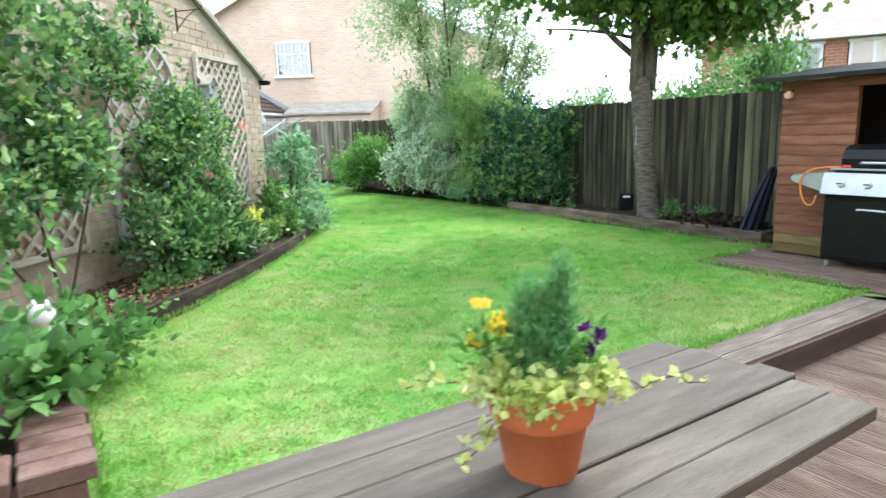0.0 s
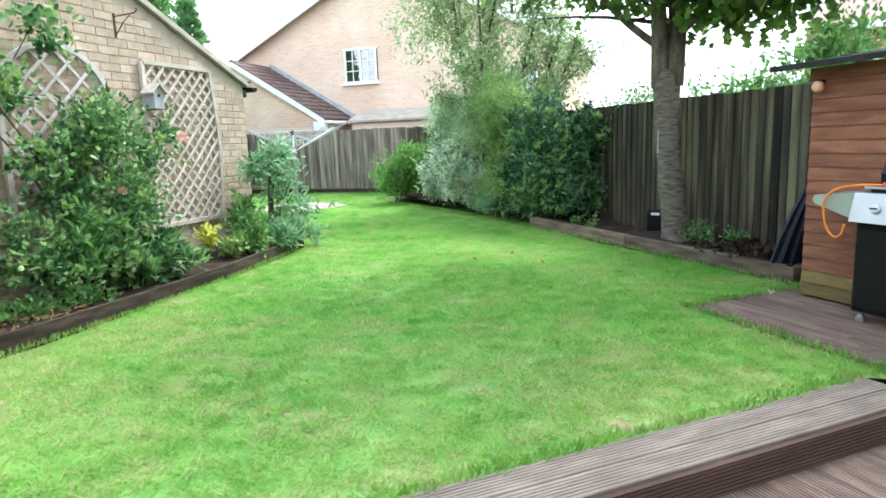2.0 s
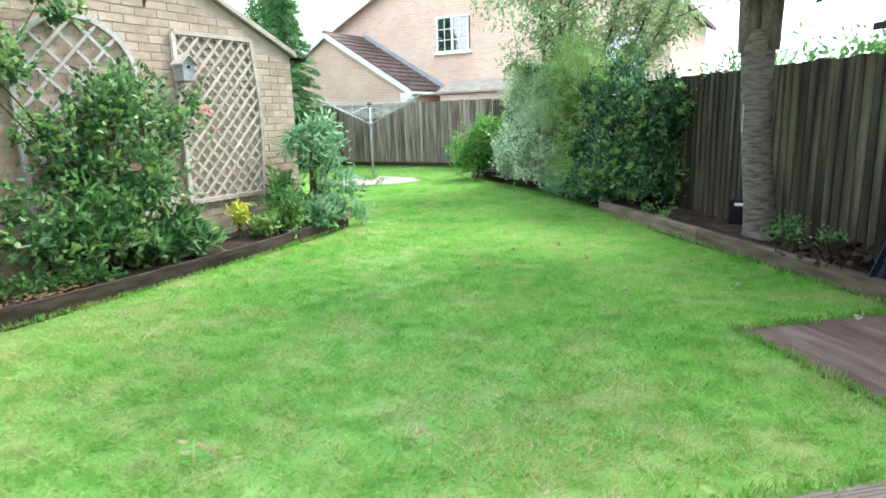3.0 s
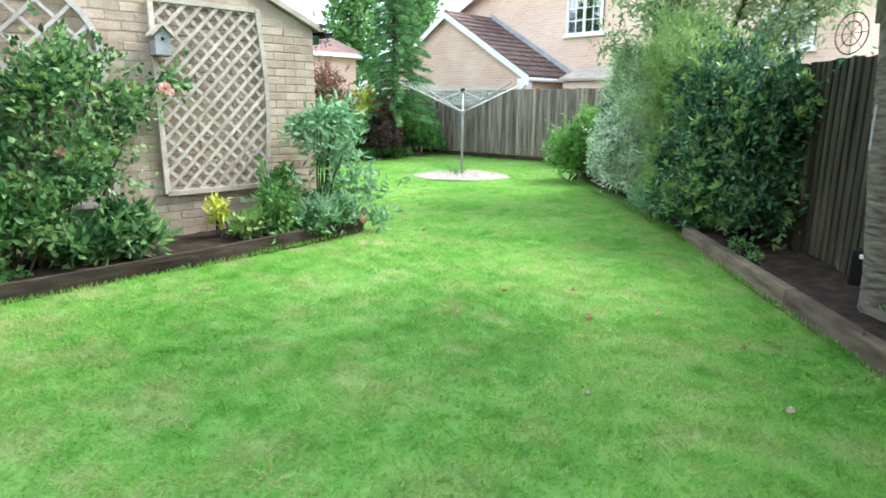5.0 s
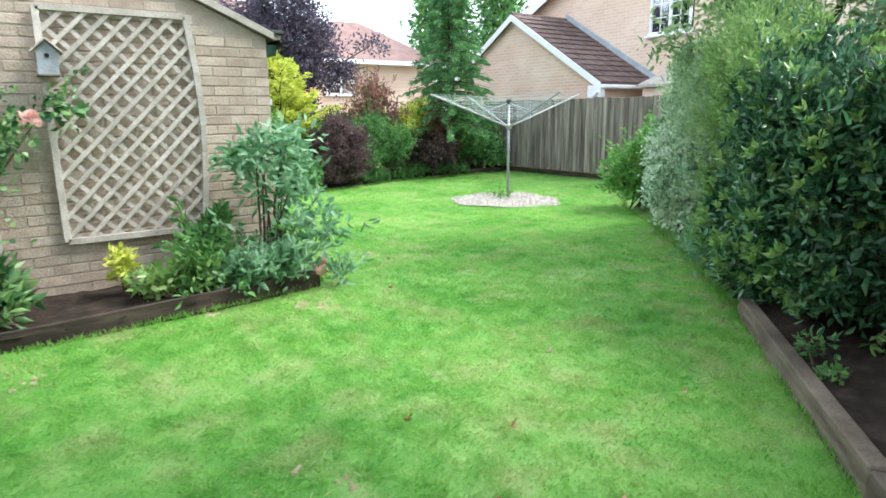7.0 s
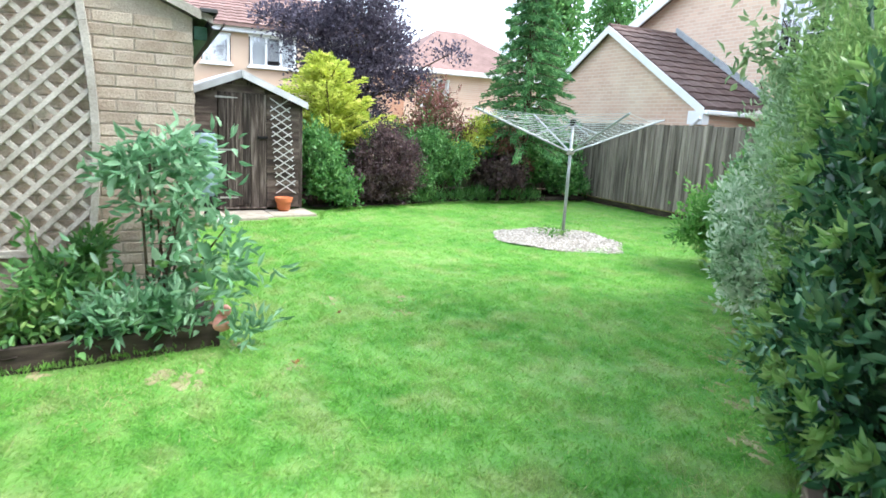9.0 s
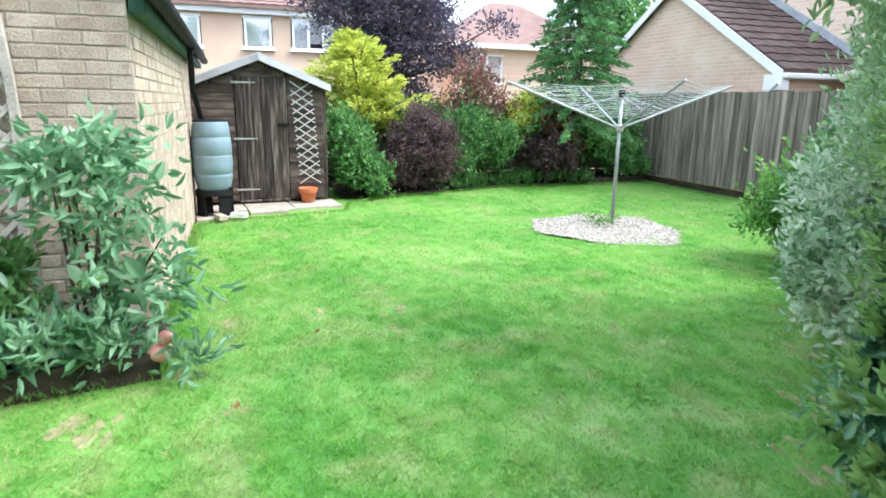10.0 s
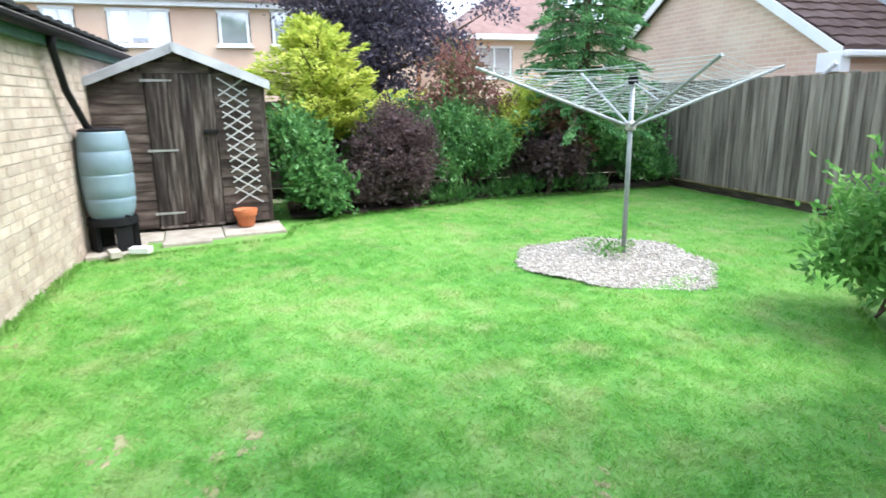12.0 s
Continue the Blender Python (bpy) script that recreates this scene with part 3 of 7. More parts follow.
xs, ys = np.arange(-10.6, 6.4, 0.1), np.arange(1.3, 17.0, 0.1)
gx, gy = np.meshgrid(xs, ys)
pts = np.stack([gx.ravel(), gy.ravel()], 1)
vv = np.c_[pts, ground_height(pts[:, 0], pts[:, 1]) - 0.012]
nx, ny = len(xs), len(ys)
ii = (np.arange(ny - 1)[:, None] * nx + np.arange(nx - 1)[None]).ravel()
ff = np.stack([ii, ii + 1, ii + nx + 1, ii + nx], 1)
mid = pts[ff].mean(1)
u_mid, v_mid = mid @ np.array([math.cos(ANG), math.sin(ANG)]), mid @ np.array([-math.sin(ANG), math.cos(ANG)])
keep = (v_mid > 2.02) & ~((u_mid > 5.3) & (v_mid < 3.5)) & (u_mid < 7.2)
lawn = piece("lawn", mesh_np("lawn", vv, ff[keep], M_lawn), None)
lawn.data.shade_smooth()
tagged(lawn, "mown green lawn with pale worn patches", "lawn", kind="structure")

GRAVEL = (-5.9, 13.08, 0.92, 0.85)
cand = rng.uniform((-10.2, 1.9), (5.6, 16.7), (1700000, 2))
cam_line = np.array([(0.8, 3), (2.2, 4.5), (1.9, 6.5), (1.1, 8.5), (-0.8, 10.2)])
near = np.min(np.linalg.norm(cand[:, None] - cam_line[None], axis=2), axis=1)
cand = cand[rng.random(len(cand)) < np.clip(1.25 - near / 9, 0.42, 1.0)]
cand = cand[in_poly(cand, LAWN)]
BARE = [(-2.48, 8.06, 0.22), (-2.43, 8.7, 0.08), (-2.9, 8.45, 0.1), (-6.44, 9.28, 0.1), (-6.95, 9.1, 0.08), (-3.61, 9.85, 0.13), (-3.76, 9.29, 0.11), (-3.28, 9.69, 0.1), (-3.79, 8.63, 0.13), (-2.88, 11.14, 0.12), (-5.25, 8.4, 0.1), (-2.1, 6.2, 0.1), (-0.1, 7.17, 0.07), (1.35, 4.05, 0.12), (-0.1, 3.77, 0.1), (-0.77, 8.04, 0.07), (0.31, 6.17, 0.06), (-1.95, 3.52, 0.2), (-2.68, 7.35, 0.1), (0.6, 4.3, 0.07)] + [(*uv(u_, v_)[:2], r_) for u_, v_, r_ in ((6.36, 8.6, 0.13), (6.32, 9.2, 0.16), (6.3, 9.9, 0.18), (6.25, 10.6, 0.16), (6.38, 7.9, 0.1), (6.15, 11.4, 0.14))]
for bx, by, br in BARE:
    dist = np.hypot((cand[:, 0] - bx) / 1.3, cand[:, 1] - by) / br
    cand = cand[rng.random(len(cand)) < np.clip(dist - 0.1, 0.5, 1.0)]
gdx, gdy = (cand[:, 0] - GRAVEL[0]) / GRAVEL[2], (cand[:, 1] - GRAVEL[1]) / GRAVEL[3]
gth = np.arctan2(gdy, gdx)
cand = cand[np.hypot(gdx, gdy) > 1.0 + 0.07 * np.sin(3 * gth + 1) + 0.05 * np.sin(7 * gth) + rng.normal(0, 0.035, len(cand))]
for bx, by, br in BARE:
    bm = bmesh.new()
    for k in range(9):
        cx, cy, cr = bx + br * float(rng.normal(0, 0.6)), by + br * float(rng.normal(0, 0.38)), br * float(rng.uniform(0.1, 0.36))
        hub = bm.verts.new((cx, cy, float(ground_height(cx, cy)) - 0.006))
        rim_ = []
        for a in np.linspace(0, 6.2832, 14)[:-1]:
            q = cr * float(rng.uniform(0.45, 1.1))
            x_, y_ = cx + q * 1.3 * math.cos(a), cy + q * 0.8 * math.sin(a)
            rim_.append(bm.verts.new((x_, y_, float(ground_height(x_, y_)) - 0.009 - 0.0002 * k)))
        for a_, b_ in zip(rim_, rim_[1:] + rim_[:1]):
            bm.faces.new((hub, a_, b_))
    tagged(part("bare_patch", bm, M_bare, None), "ragged patch of dry bare soil in the lawn", "soil", kind="structure")
g = np.c_[cand, ground_height(cand[:, 0], cand[:, 1]) - 0.014]
n = len(g)
worn = np.sin(1.9 * cand[:, 0] + 1.0) * np.sin(1.6 * cand[:, 1] + 0.4) + 0.5 * np.sin(5.3 * cand[:, 0] - 3.1 * cand[:, 1])
tuss = np.zeros(n)
for k_ in range(14):
    a_, w_ = float(rng.uniform(0, 3.14)), float(rng.uniform(9, 36))
    tuss += np.sin(w_ * (cand[:, 0] * math.cos(a_) + cand[:, 1] * math.sin(a_)) + float(rng.uniform(0, 6.28)))
tuss = np.clip(tuss / 3.0, -1.2, 1.6)
tall = (1 + 0.34 * tuss) * (0.027 - 0.007 * np.clip(worn, 0, 1)) * rng.uniform(0.55, 1.3, n)
lean = rng.normal(0, 1.25, (n, 2)) * tall[:, None]
side = rng.uniform(0, 6.28, n)
hw = 0.0031 * rng.uniform(0.7, 1.5, n)
off = np.stack([np.cos(side) * hw, np.sin(side) * hw, np.zeros(n)], 1)
tip = g + np.c_[lean, tall]
v = np.stack([g - off, g + off, tip], 1)
dry = np.zeros(n)
spots = np.concatenate([rng.uniform((-2.6, 2.0), (3.2, 5.2), (46, 2)), rng.uniform((-9, 5), (3, 15), (46, 2)), rng.uniform((-2.55, 3.4), (-2.0, 8.6), (16, 2)), np.array(BARE)[:, :2]])
for (sx, sy), sr in zip(spots, np.concatenate([rng.uniform(0.1, 0.42, 46), rng.uniform(0.05, 0.2, 46), rng.uniform(0.08, 0.25, 16), 1.7 * np.array(BARE)[:, 2]])):
    dx, dy = cand[:, 0] - sx, cand[:, 1] - sy
    q = np.exp(-(dx * dx + (dy * 1.4) ** 2) / (sr * sr))
    dry = np.maximum(dry, q)
dry = rng.random(n) < 0.02 + 0.26 * np.clip((5.6 - cand[:, 1]) / 2.4, 0, 1) + (0.45 + 0.3 * (cand[:, 1] < 5.6)) * dry * np.clip(1 - 0.5 * tuss, 0.2, 1.3)
grass = piece("grass", mesh_np("grass", v[~dry].reshape(-1, 3), np.arange(3 * int((~dry).sum())).reshape(-1, 3), L_grass), None)
straw = piece("dry_grass", mesh_np("dry_grass", v[dry].reshape(-1, 3), np.arange(3 * int(dry.sum())).reshape(-1, 3), L_straw), None)
tagged(straw, "dry straw-coloured blades in the worn patches", "grass", kind="stuff")
tagged(grass, "short green grass blades on the lawn", "grass", kind="stuff")

# tufts along edges of boards, walls and gravel
def tufts(lines, per_metre, height, spread, seed_mat, label):
    vs, fs, base = [], [], 0
    for a, b in lines:
        a, b = np.array(a), np.array(b)
        m = int(np.linalg.norm(b[:2] - a[:2]) * per_metre)
        p = a + rng.random((m, 1)) * (b - a) + np.c_[rng.normal(0, spread, (m, 2)), np.zeros(m)]
        d = np.c_[rng.normal(0, 0.4, (m, 2)), np.ones(m)]
        v, f = leaf_arrays(p, d, height, 0.006)
        vs.append(v), fs.append(f + base)
        base += len(v)
    ob = piece("grass_tufts", mesh_np("grass_tufts", np.concatenate(vs), np.concatenate(fs), seed_mat), None)
    return tagged(ob, label, "grass", kind="stuff")


lawn3 = [(*p, -0.005) for p in LAWN]
tufts(list(zip(lawn3, lawn3[1:] + lawn3[:1])), 240, 0.05, 0.02, L_grass, "longer uncut grass along the lawn's edges")

tufts([((-7.2, 8.31, -0.005), (-3.6, 8.31, -0.005)), ((-3.6, 8.33, -0.005), (-2.98, 8.36, -0.005))], 130, 0.075, 0.045, L_grass, "weeds and long grass along the wall's foot")

# ---- decking: lower deck, step, upper deck ----
def deck_profile(w=0.14, h=0.028, grooves=7, deep=0.0055):
    """The end of a grooved board, its top ribbed."""
    pr = [(0, -h), (w, -h), (w, -0.004)]
    step = (w - 0.008) / grooves
    for k in range(grooves):
        x = w - 0.004 - k * step
        pr += [(x, 0), (x - step * 0.55, 0), (x - step * 0.65, -deep), (x - step * 0.95, -deep)]
    pr.append((0, -0.004))
    return pr


def deck(name, label, z, boards, m_board, category="decking", deep=0.0045):
    t = thing(name, uv(*boards[0][1:3], z), label, category, kind="structure")
    cache = {}
    for along, u0, v0, length in boards:
        key = (along, round(length, 3))
        if key not in cache:
            bm = prism(deck_profile(deep=deep), "y", 0, length)
            if along == "u":
                bmesh.ops.transform(bm, matrix=Matrix.Rotation(-math.pi / 2, 4, "Z") @ Matrix.Translation((-0.14, 0, 0)), verts=bm.verts[:])
            cache[key] = shared("board", bm, m_board)
        piece("board", cache[key], t, D @ Matrix.Translation((u0, v0, z + rng.normal(0, 0.0008))))
    return t


deck("deck_lower", "brown grooved timber decking, worn and damp", -0.15, [("v", 5.04 - 0.146 * (k + 1), -2.3, 4.07) for k in range(44)], M_deck)
deck("deck_upper", "brown grooved timber decking beside the grill", 0.0,
     [("v", 5.28 + 0.146 * k, 2.545, 1.03) for k in range(14)] + [("v", 5.28 + 0.146 * k, -2.3, 4.84) for k in range(14)] + [("v", 5.09, -2.3, 4.1)], M_deck)
deck("deck_step", "grey-brown grooved timber step along the lawn", 0.004, [("u", 0.06, 1.795 + 0.148 * k, 5.0) for k in range(2)], M_deck_grey, deep=0.003)
t = thing("step_riser", uv(2.5, 1.78, -0.15), "dark brown grooved timber riser below the step", "riser", kind="structure")
prof = [(1.765 + 0.006 * (k % 2), -0.148 + 0.0085 * k) for k in range(17)] + [(1.79, -0.012), (1.79, -0.148)]
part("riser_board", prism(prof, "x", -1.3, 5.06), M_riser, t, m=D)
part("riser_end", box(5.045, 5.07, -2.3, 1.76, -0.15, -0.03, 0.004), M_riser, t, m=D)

# ---- close the place behind the camera ----
part("wall_house", box(-4.5, 9.0, -2.6, -2.35, -0.32, 5.2), M_plaster, None, m=D)
tagged(bpy.data.objects["wall_house"], "plain buff brick back wall of the house", "wall", kind="structure")

# ---- the brick garage beside the lawn ----
GX, GY, EAVE, RIDGE_Y, PITCH = -3.62, 8.25, 2.1, 4.5, 0.44
GBACK, GLOW = -10.4, 0.75
ridge_z = EAVE + PITCH * (GY - RIDGE_Y)
garage = thing("garage", (GX, GY, 0), "buff brick garage with a grey tiled gable roof", "garage")
bm = prism([(GLOW, -0.32), (GY - 0.005, -0.32), (GY - 0.005, EAVE), (RIDGE_Y, ridge_z), (GLOW, EAVE)], "x", GBACK, GX - 0.005)
gwall = part("wall", bm, M_mortar, garage, "buff brick wall with weathered mortar")


def roof_slab(y0, z0, y1, z1, th, x0, x1):
    return prism([(y0, z0), (y1, z1), (y1, z1 + th), (y0, z0 + th)], "x", x0, x1)


groof = part("roof", roof_slab(GY + 0.13, EAVE - 0.13 * PITCH + 0.03, RIDGE_Y, ridge_z + 0.03, 0.05, GBACK - 0.1, GX), M_tile_grey, garage, "grey concrete tiles")
part("roof", roof_slab(GLOW - 0.13, EAVE - 0.13 * PITCH + 0.03, RIDGE_Y, ridge_z + 0.03, 0.05, GBACK - 0.1, GX), M_tile_grey, garage, "grey concrete tiles")
part("verge", roof_slab(GY + 0.05, EAVE - 0.05 * PITCH + 0.01, RIDGE_Y, ridge_z + 0.01, 0.06, GX + 0.002, GX + 0.05), M_trellis, garage, "pale mortared roof verge")
for k in range(24):
    x = GX - 0.1 - k * 0.285
    part("tile_end", prism([(x + 0.13 * math.cos(a), EAVE + 0.045 + 0.04 * math.sin(a)) for a in np.linspace(0, math.pi, 7)], "y", GY + 0.05, GY + 0.16), M_felt, garage)
part("soffit", box(GBACK, GX - 0.02, GY + 0.004, GY + 0.09, EAVE - 0.14, EAVE - 0.05, 0.003), M_green_soffit, garage, "faded green eave board")
gut = [(GY + 0.09 + 0.055 + 0.055 * math.cos(a), EAVE - 0.02 + 0.055 * math.sin(a)) for a in np.linspace(math.pi, 2 * math.pi, 9)]
part("gutter", prism(gut + [(y, z + 0.006) for y, z in gut[::-1]], "x", GBACK, GX + 0.08), M_black, garage, "black plastic gutter")
bm = tube([(-7.18, GY + 0.14, EAVE - 0.06), (-7.2, GY + 0.12, EAVE - 0.15), (-7.5, GY + 0.1, 1.6), (-7.8, GY + 0.15, 1.27), (-7.84, GY + 0.2, 1.2)], 0.034, 12)
part("downpipe", bm, M_black, garage, "black plastic downpipe into the water butt", smooth=True)

# its bricks: the ones that the walk passes nearest are pieces, the rest one mesh
course, blen = 0.0805, 0.242
bme = shared("brick", box(-0.02, 0, 0, blen - 0.012, 0, course - 0.012, 0.003), M_brick)
bms = shared("brick", box(0, blen - 0.012, -0.02, 0, 0, course - 0.012, 0.003), M_brick)
rest, count = bmesh.new(), 0
for r in range(-1, 45):
    z = r * course
    for k in range(-1, 22):
        y0 = GY - (k + 1) * blen + (blen / 2 if r % 2 else 0)
        y1 = min(y0 + blen - 0.012, GY - 0.004)
        top = EAVE + PITCH * (GY - y1) - 0.05
        if y1 - y0 < 0.05 or z + course > top or y0 < 3.2:
            continue
        jit = float(np.clip(rng.normal(0, 0.0012), -0.003, 0.003))
        if count < 290 and 6.2 < y0 and y1 < GY - 0.01 and z > 0.2:
            piece("brick", bme, gwall, Matrix.Translation((GX + jit, y0, z)))
            count += 1
        else:
            add_box(rest, GX - 0.02 + jit, GX + jit, y0, y1, z, z + course - 0.012)
    for k in range(0, 27):
        x1 = GX - k * blen - (blen / 2 if r % 2 == 0 else 0)
        x0 = x1 - blen + 0.012
        if z + course > EAVE - 0.13 or x0 < -9.4 or z < -0.1:
            continue
        jit = float(np.clip(rng.normal(0, 0.0012), -0.003, 0.003))
        add_box(rest, x0, min(x1, GX - 0.022), GY - 0.02 + jit, GY + jit, z, z + course - 0.012)
part("brickwork", rest, M_brick_rest, gwall, "weathered buff brick courses", kind="stuff")

# ---- trellises on the garage wall ----
def lath(bm, a, b, w, th):
    """A flat strip of wood between two places in the wall's plane."""
    m = beam_matrix(a, b, (1, 0, 0))
    add_box(bm, 0, (Vector(b) - Vector(a)).length, -w / 2, w / 2, 0, th, 0.002, m)


def clip_diag(c, slope, inside, lo, hi):
    """The stretch of the line z = slope * y + c that lies inside the outline."""
    ys_ = np.linspace(lo, hi, 160)
    ok = np.array([inside(y, slope * y + c) for y in ys_])
    if ok.sum() < 3:
        return None
    a, b = ys_[ok][0], ys_[ok][-1]
    return (a, slope * a + c), (b, slope * b + c)


def trellis(label, outline, inside, lo, hi, z0, z1, gap, material, w=0.034, frame_w=0.048):
    y_mid = (lo + hi) / 2
    t = thing("trellis", (GX + 0.02, y_mid, z0), label, "trellis", "trellises on the garage wall")
    x = GX + 0.022
    for sgn, dx in ((-1, 0.0), (1, 0.012)):
        for k in range(120):
            cc = (z0 - (hi if sgn > 0 else -lo)) + gap * k if sgn > 0 else z0 + lo + gap * k
            seg = clip_diag(cc, sgn, inside, lo, hi)
            if seg and abs(seg[1][0] - seg[0][0]) > 0.03:
                bm = bmesh.new()
                lath(bm, (x + dx, *seg[0]), (x + dx, *seg[1]), w, 0.01)
                part("lath", bm, material, t)
    for a, b in zip(outline, outline[1:]):
        bm = bmesh.new()
        lath(bm, (x - 0.01, *a), (x - 0.01, *b), frame_w, 0.042)
        part("frame_rail", bm, material, t)
    return t


def right_edge(z):
    return 7.57 + 0.065 * math.sin(math.pi * (z - 0.5) / 1.72)


edge = [(right_edge(z), z) for z in np.linspace(0.5, 2.22, 9)]
trellis("grey weathered lattice trellis panel on the brick wall", [(6.55, 2.22), (6.55, 0.5), *edge, (6.55, 2.22)],
        lambda y, z: 6.55 < y < right_edge(z) and 0.5 < z < 2.22, 6.5, 7.75, 0.5, 2.22, 0.152, M_trellis)
arch = [(5.55 + 0.56 * math.cos(a), 1.7 + 0.56 * math.sin(a)) for a in np.linspace(math.pi, 0, 15)]
trellis("weathered arched trellis grown over by a rose", [(4.99, 0.46), *arch, (6.11, 0.46), (4.99, 0.46)],
        lambda y, z: 4.99 < y < 6.11 and 0.46 < z and (z < 1.7 or (y - 5.55) ** 2 + (z - 1.7) ** 2 < 0.56 ** 2), 4.99, 6.11, 0.46, 2.3, 0.26, M_trellis_w, 0.03)
trellis("dark-shadowed lattice trellis panel low on the wall", [(3.1, 1.7), (3.1, 0.46), (4.53, 0.46), (4.53, 1.7), (3.1, 1.7)],
        lambda y, z: 3.1 < y < 4.53 and 0.46 < z < 1.7, 3.1, 4.53, 0.46, 1.7, 0.17, M_trellis)

# bird box
t = thing("bird_box", (GX + 0.1, 6.57, 1.72), "small blue-grey wooden bird box with pitched roof", "bird box")
bm = prism([(6.51, 1.74), (6.64, 1.74), (6.64, 1.9), (6.575, 1.97), (6.51, 1.9)], "x", GX + 0.06, GX + 0.19)
part("body", bm, M_birdbox, t)
for s in (-1, 1):
    part("roof_board", prism([(6.575, 1.98), (6.575 + s * 0.1, 1.885), (6.575 + s * 0.1, 1.9), (6.575, 1.997)], "x", GX + 0.05, GX + 0.22), M_trellis, t)
# A flat near-black disc paints the shade inside the box's opening.
bm = bmesh.new()
bmesh.ops.create_cone(bm, cap_ends=True, segments=16, radius1=0.016, radius2=0.016, depth=0.006, matrix=Matrix.Translation((GX + 0.192, 6.575, 1.87)) @ Matrix.Rotation(math.pi / 2, 4, "Y"))
part("entrance_hole", bm, M_inner_shade, t)
part("base_board", box(GX + 0.055, GX + 0.2, 6.505, 6.645, 1.728, 1.74, 0.002), M_sleeper, t)

# hanging basket brackets
def bracket(y, z):
    t = thing("wall_bracket", (GX, y, z), "rusty scrolled iron hanging bracket on the wall", "bracket", "brackets on the garage wall")
    part("back_bar", box(GX - 0.002, GX + 0.012, y - 0.011, y + 0.011, z - 0.2, z + 0.03, 0.002), M_rust, t)
    part("arm", tube([(GX + 0.006, y, z), (GX + 0.27, y, z + 0.01), (GX + 0.3, y, z + 0.035), (GX + 0.285, y, z + 0.05)], 0.006, 6), M_rust, t)
    part("brace", tube([(GX + 0.006, y, z - 0.18), (GX + 0.12, y, z - 0.06), (GX + 0.22, y, z + 0.005)], 0.005, 6), M_rust, t)


bracket(6.3, 2.62)
bracket(4.75, 2.62)

# ---- the raised bed along the garage ----
bed = thing("border_bed", (-3.1, 6, 0), "narrow raised soil bed along the brick wall", "flower bed", kind="structure")


def mound(poly, z, amp, step, material, parent, name="soil"):
    a = np.array(poly)
    x, y = np.meshgrid(np.arange(a[:, 0].min(), a[:, 0].max() + step, step), np.arange(a[:, 1].min(), a[:, 1].max() + step, step))
    p = np.stack([x.ravel(), y.ravel()], 1)
    h = z + amp * (np.sin(5.1 * p[:, 0] + 1.3 * p[:, 1]) * np.sin(4.3 * p[:, 1]) + 0.5 * np.sin(13 * p[:, 0]) * np.sin(11 * p[:, 1] + 2)) + rng.normal(0, amp * 0.35, len(p))
    nx_, ny_ = x.shape[1], x.shape[0]
    i = (np.arange(ny_ - 1)[:, None] * nx_ + np.arange(nx_ - 1)[None]).ravel()
    f = np.stack([i, i + 1, i + nx_ + 1, i + nx_], 1)
    f = f[in_poly(p[f].mean(1), poly)]
    ob = piece(name, mesh_np(name, np.c_[p, h], f, material), parent)
    ob.data.shade_smooth()
    return ob


edge_line = [(-2.74, 3.3), (-2.64, 4.3), (-2.62, 5.2), (-2.68, 6.4), (-2.82, 7.5), (-2.95, 8.32)]
mound(edge_line + [(-3.6, 8.32), (-3.6, 3.0), (-2.8, 3.0)], 0.09, 0.012, 0.06, M_soil, bed)
for a, b in zip(edge_line, edge_line[1:]):
    m = beam_matrix((*a, -0.03), (*b, -0.03))
    part("edging_board", box(0, (Vector(b) - Vector(a)).length + 0.01, -0.016, 0.016, 0, 0.165, 0.005), M_edging, bed, m=m)
m = 900
p = np.c_[rng.uniform(-3.5, -2.75, m), rng.uniform(3.4, 4.9, m), rng.uniform(0.1, 0.14, m)]
v, f = leaf_arrays(p, np.c_[rng.normal(size=(m, 2)), rng.normal(0, 0.2, m)], 0.05, 0.016)
tagged(piece("bark_chips", mesh_np("bark_chips", v, f, M_mulch), None), "scattered orange-brown bark chips on the bed", "bark chips", kind="stuff")

# ---- the deep bed under the tree and the side fence ----
bed2 = thing("tree_bed", uv(6.9, 6), "raised bed of dark soil along the fence", "flower bed", kind="structure")
mound([uv(6.6, 3.74)[:2], uv(7.25, 3.74)[:2], uv(7.25, 14.6)[:2], uv(6.2, 14.2)[:2], uv(6.55, 9.5)[:2]], 0.1, 0.026, 0.06, M_soil, bed2)
for k in range(2):
    v0 = 3.66 + k * 2.2
    part("edging_board", box(6.515, 6.605, v0, v0 + 2.19, -0.02, 0.136 + 0.004 * (k % 2), 0.008), M_sleeper, bed2, m=D)
part("edging_board", box(6.606, 7.2, 3.66, 3.75, -0.02, 0.134, 0.008), M_sleeper, bed2, m=D)
m = 260
p = np.array([uv(u_, v_, 0.14)[:] for u_, v_ in zip(rng.normal(6.85, 0.16, m), rng.normal(4.4, 0.35, m))])
p[:, 2] += rng.uniform(-0.02, 0.09, m) * np.exp(-((p[:, 0] - uv(6.85, 4.4)[0]) ** 2) / 0.05)
v, f = leaf_arrays(p, unit(m), 0.07, 0.06)
tagged(piece("soil_clods", mesh_np("soil_clods", v, f, M_soil), None), "loose dark clods of dug soil", "soil", kind="stuff")

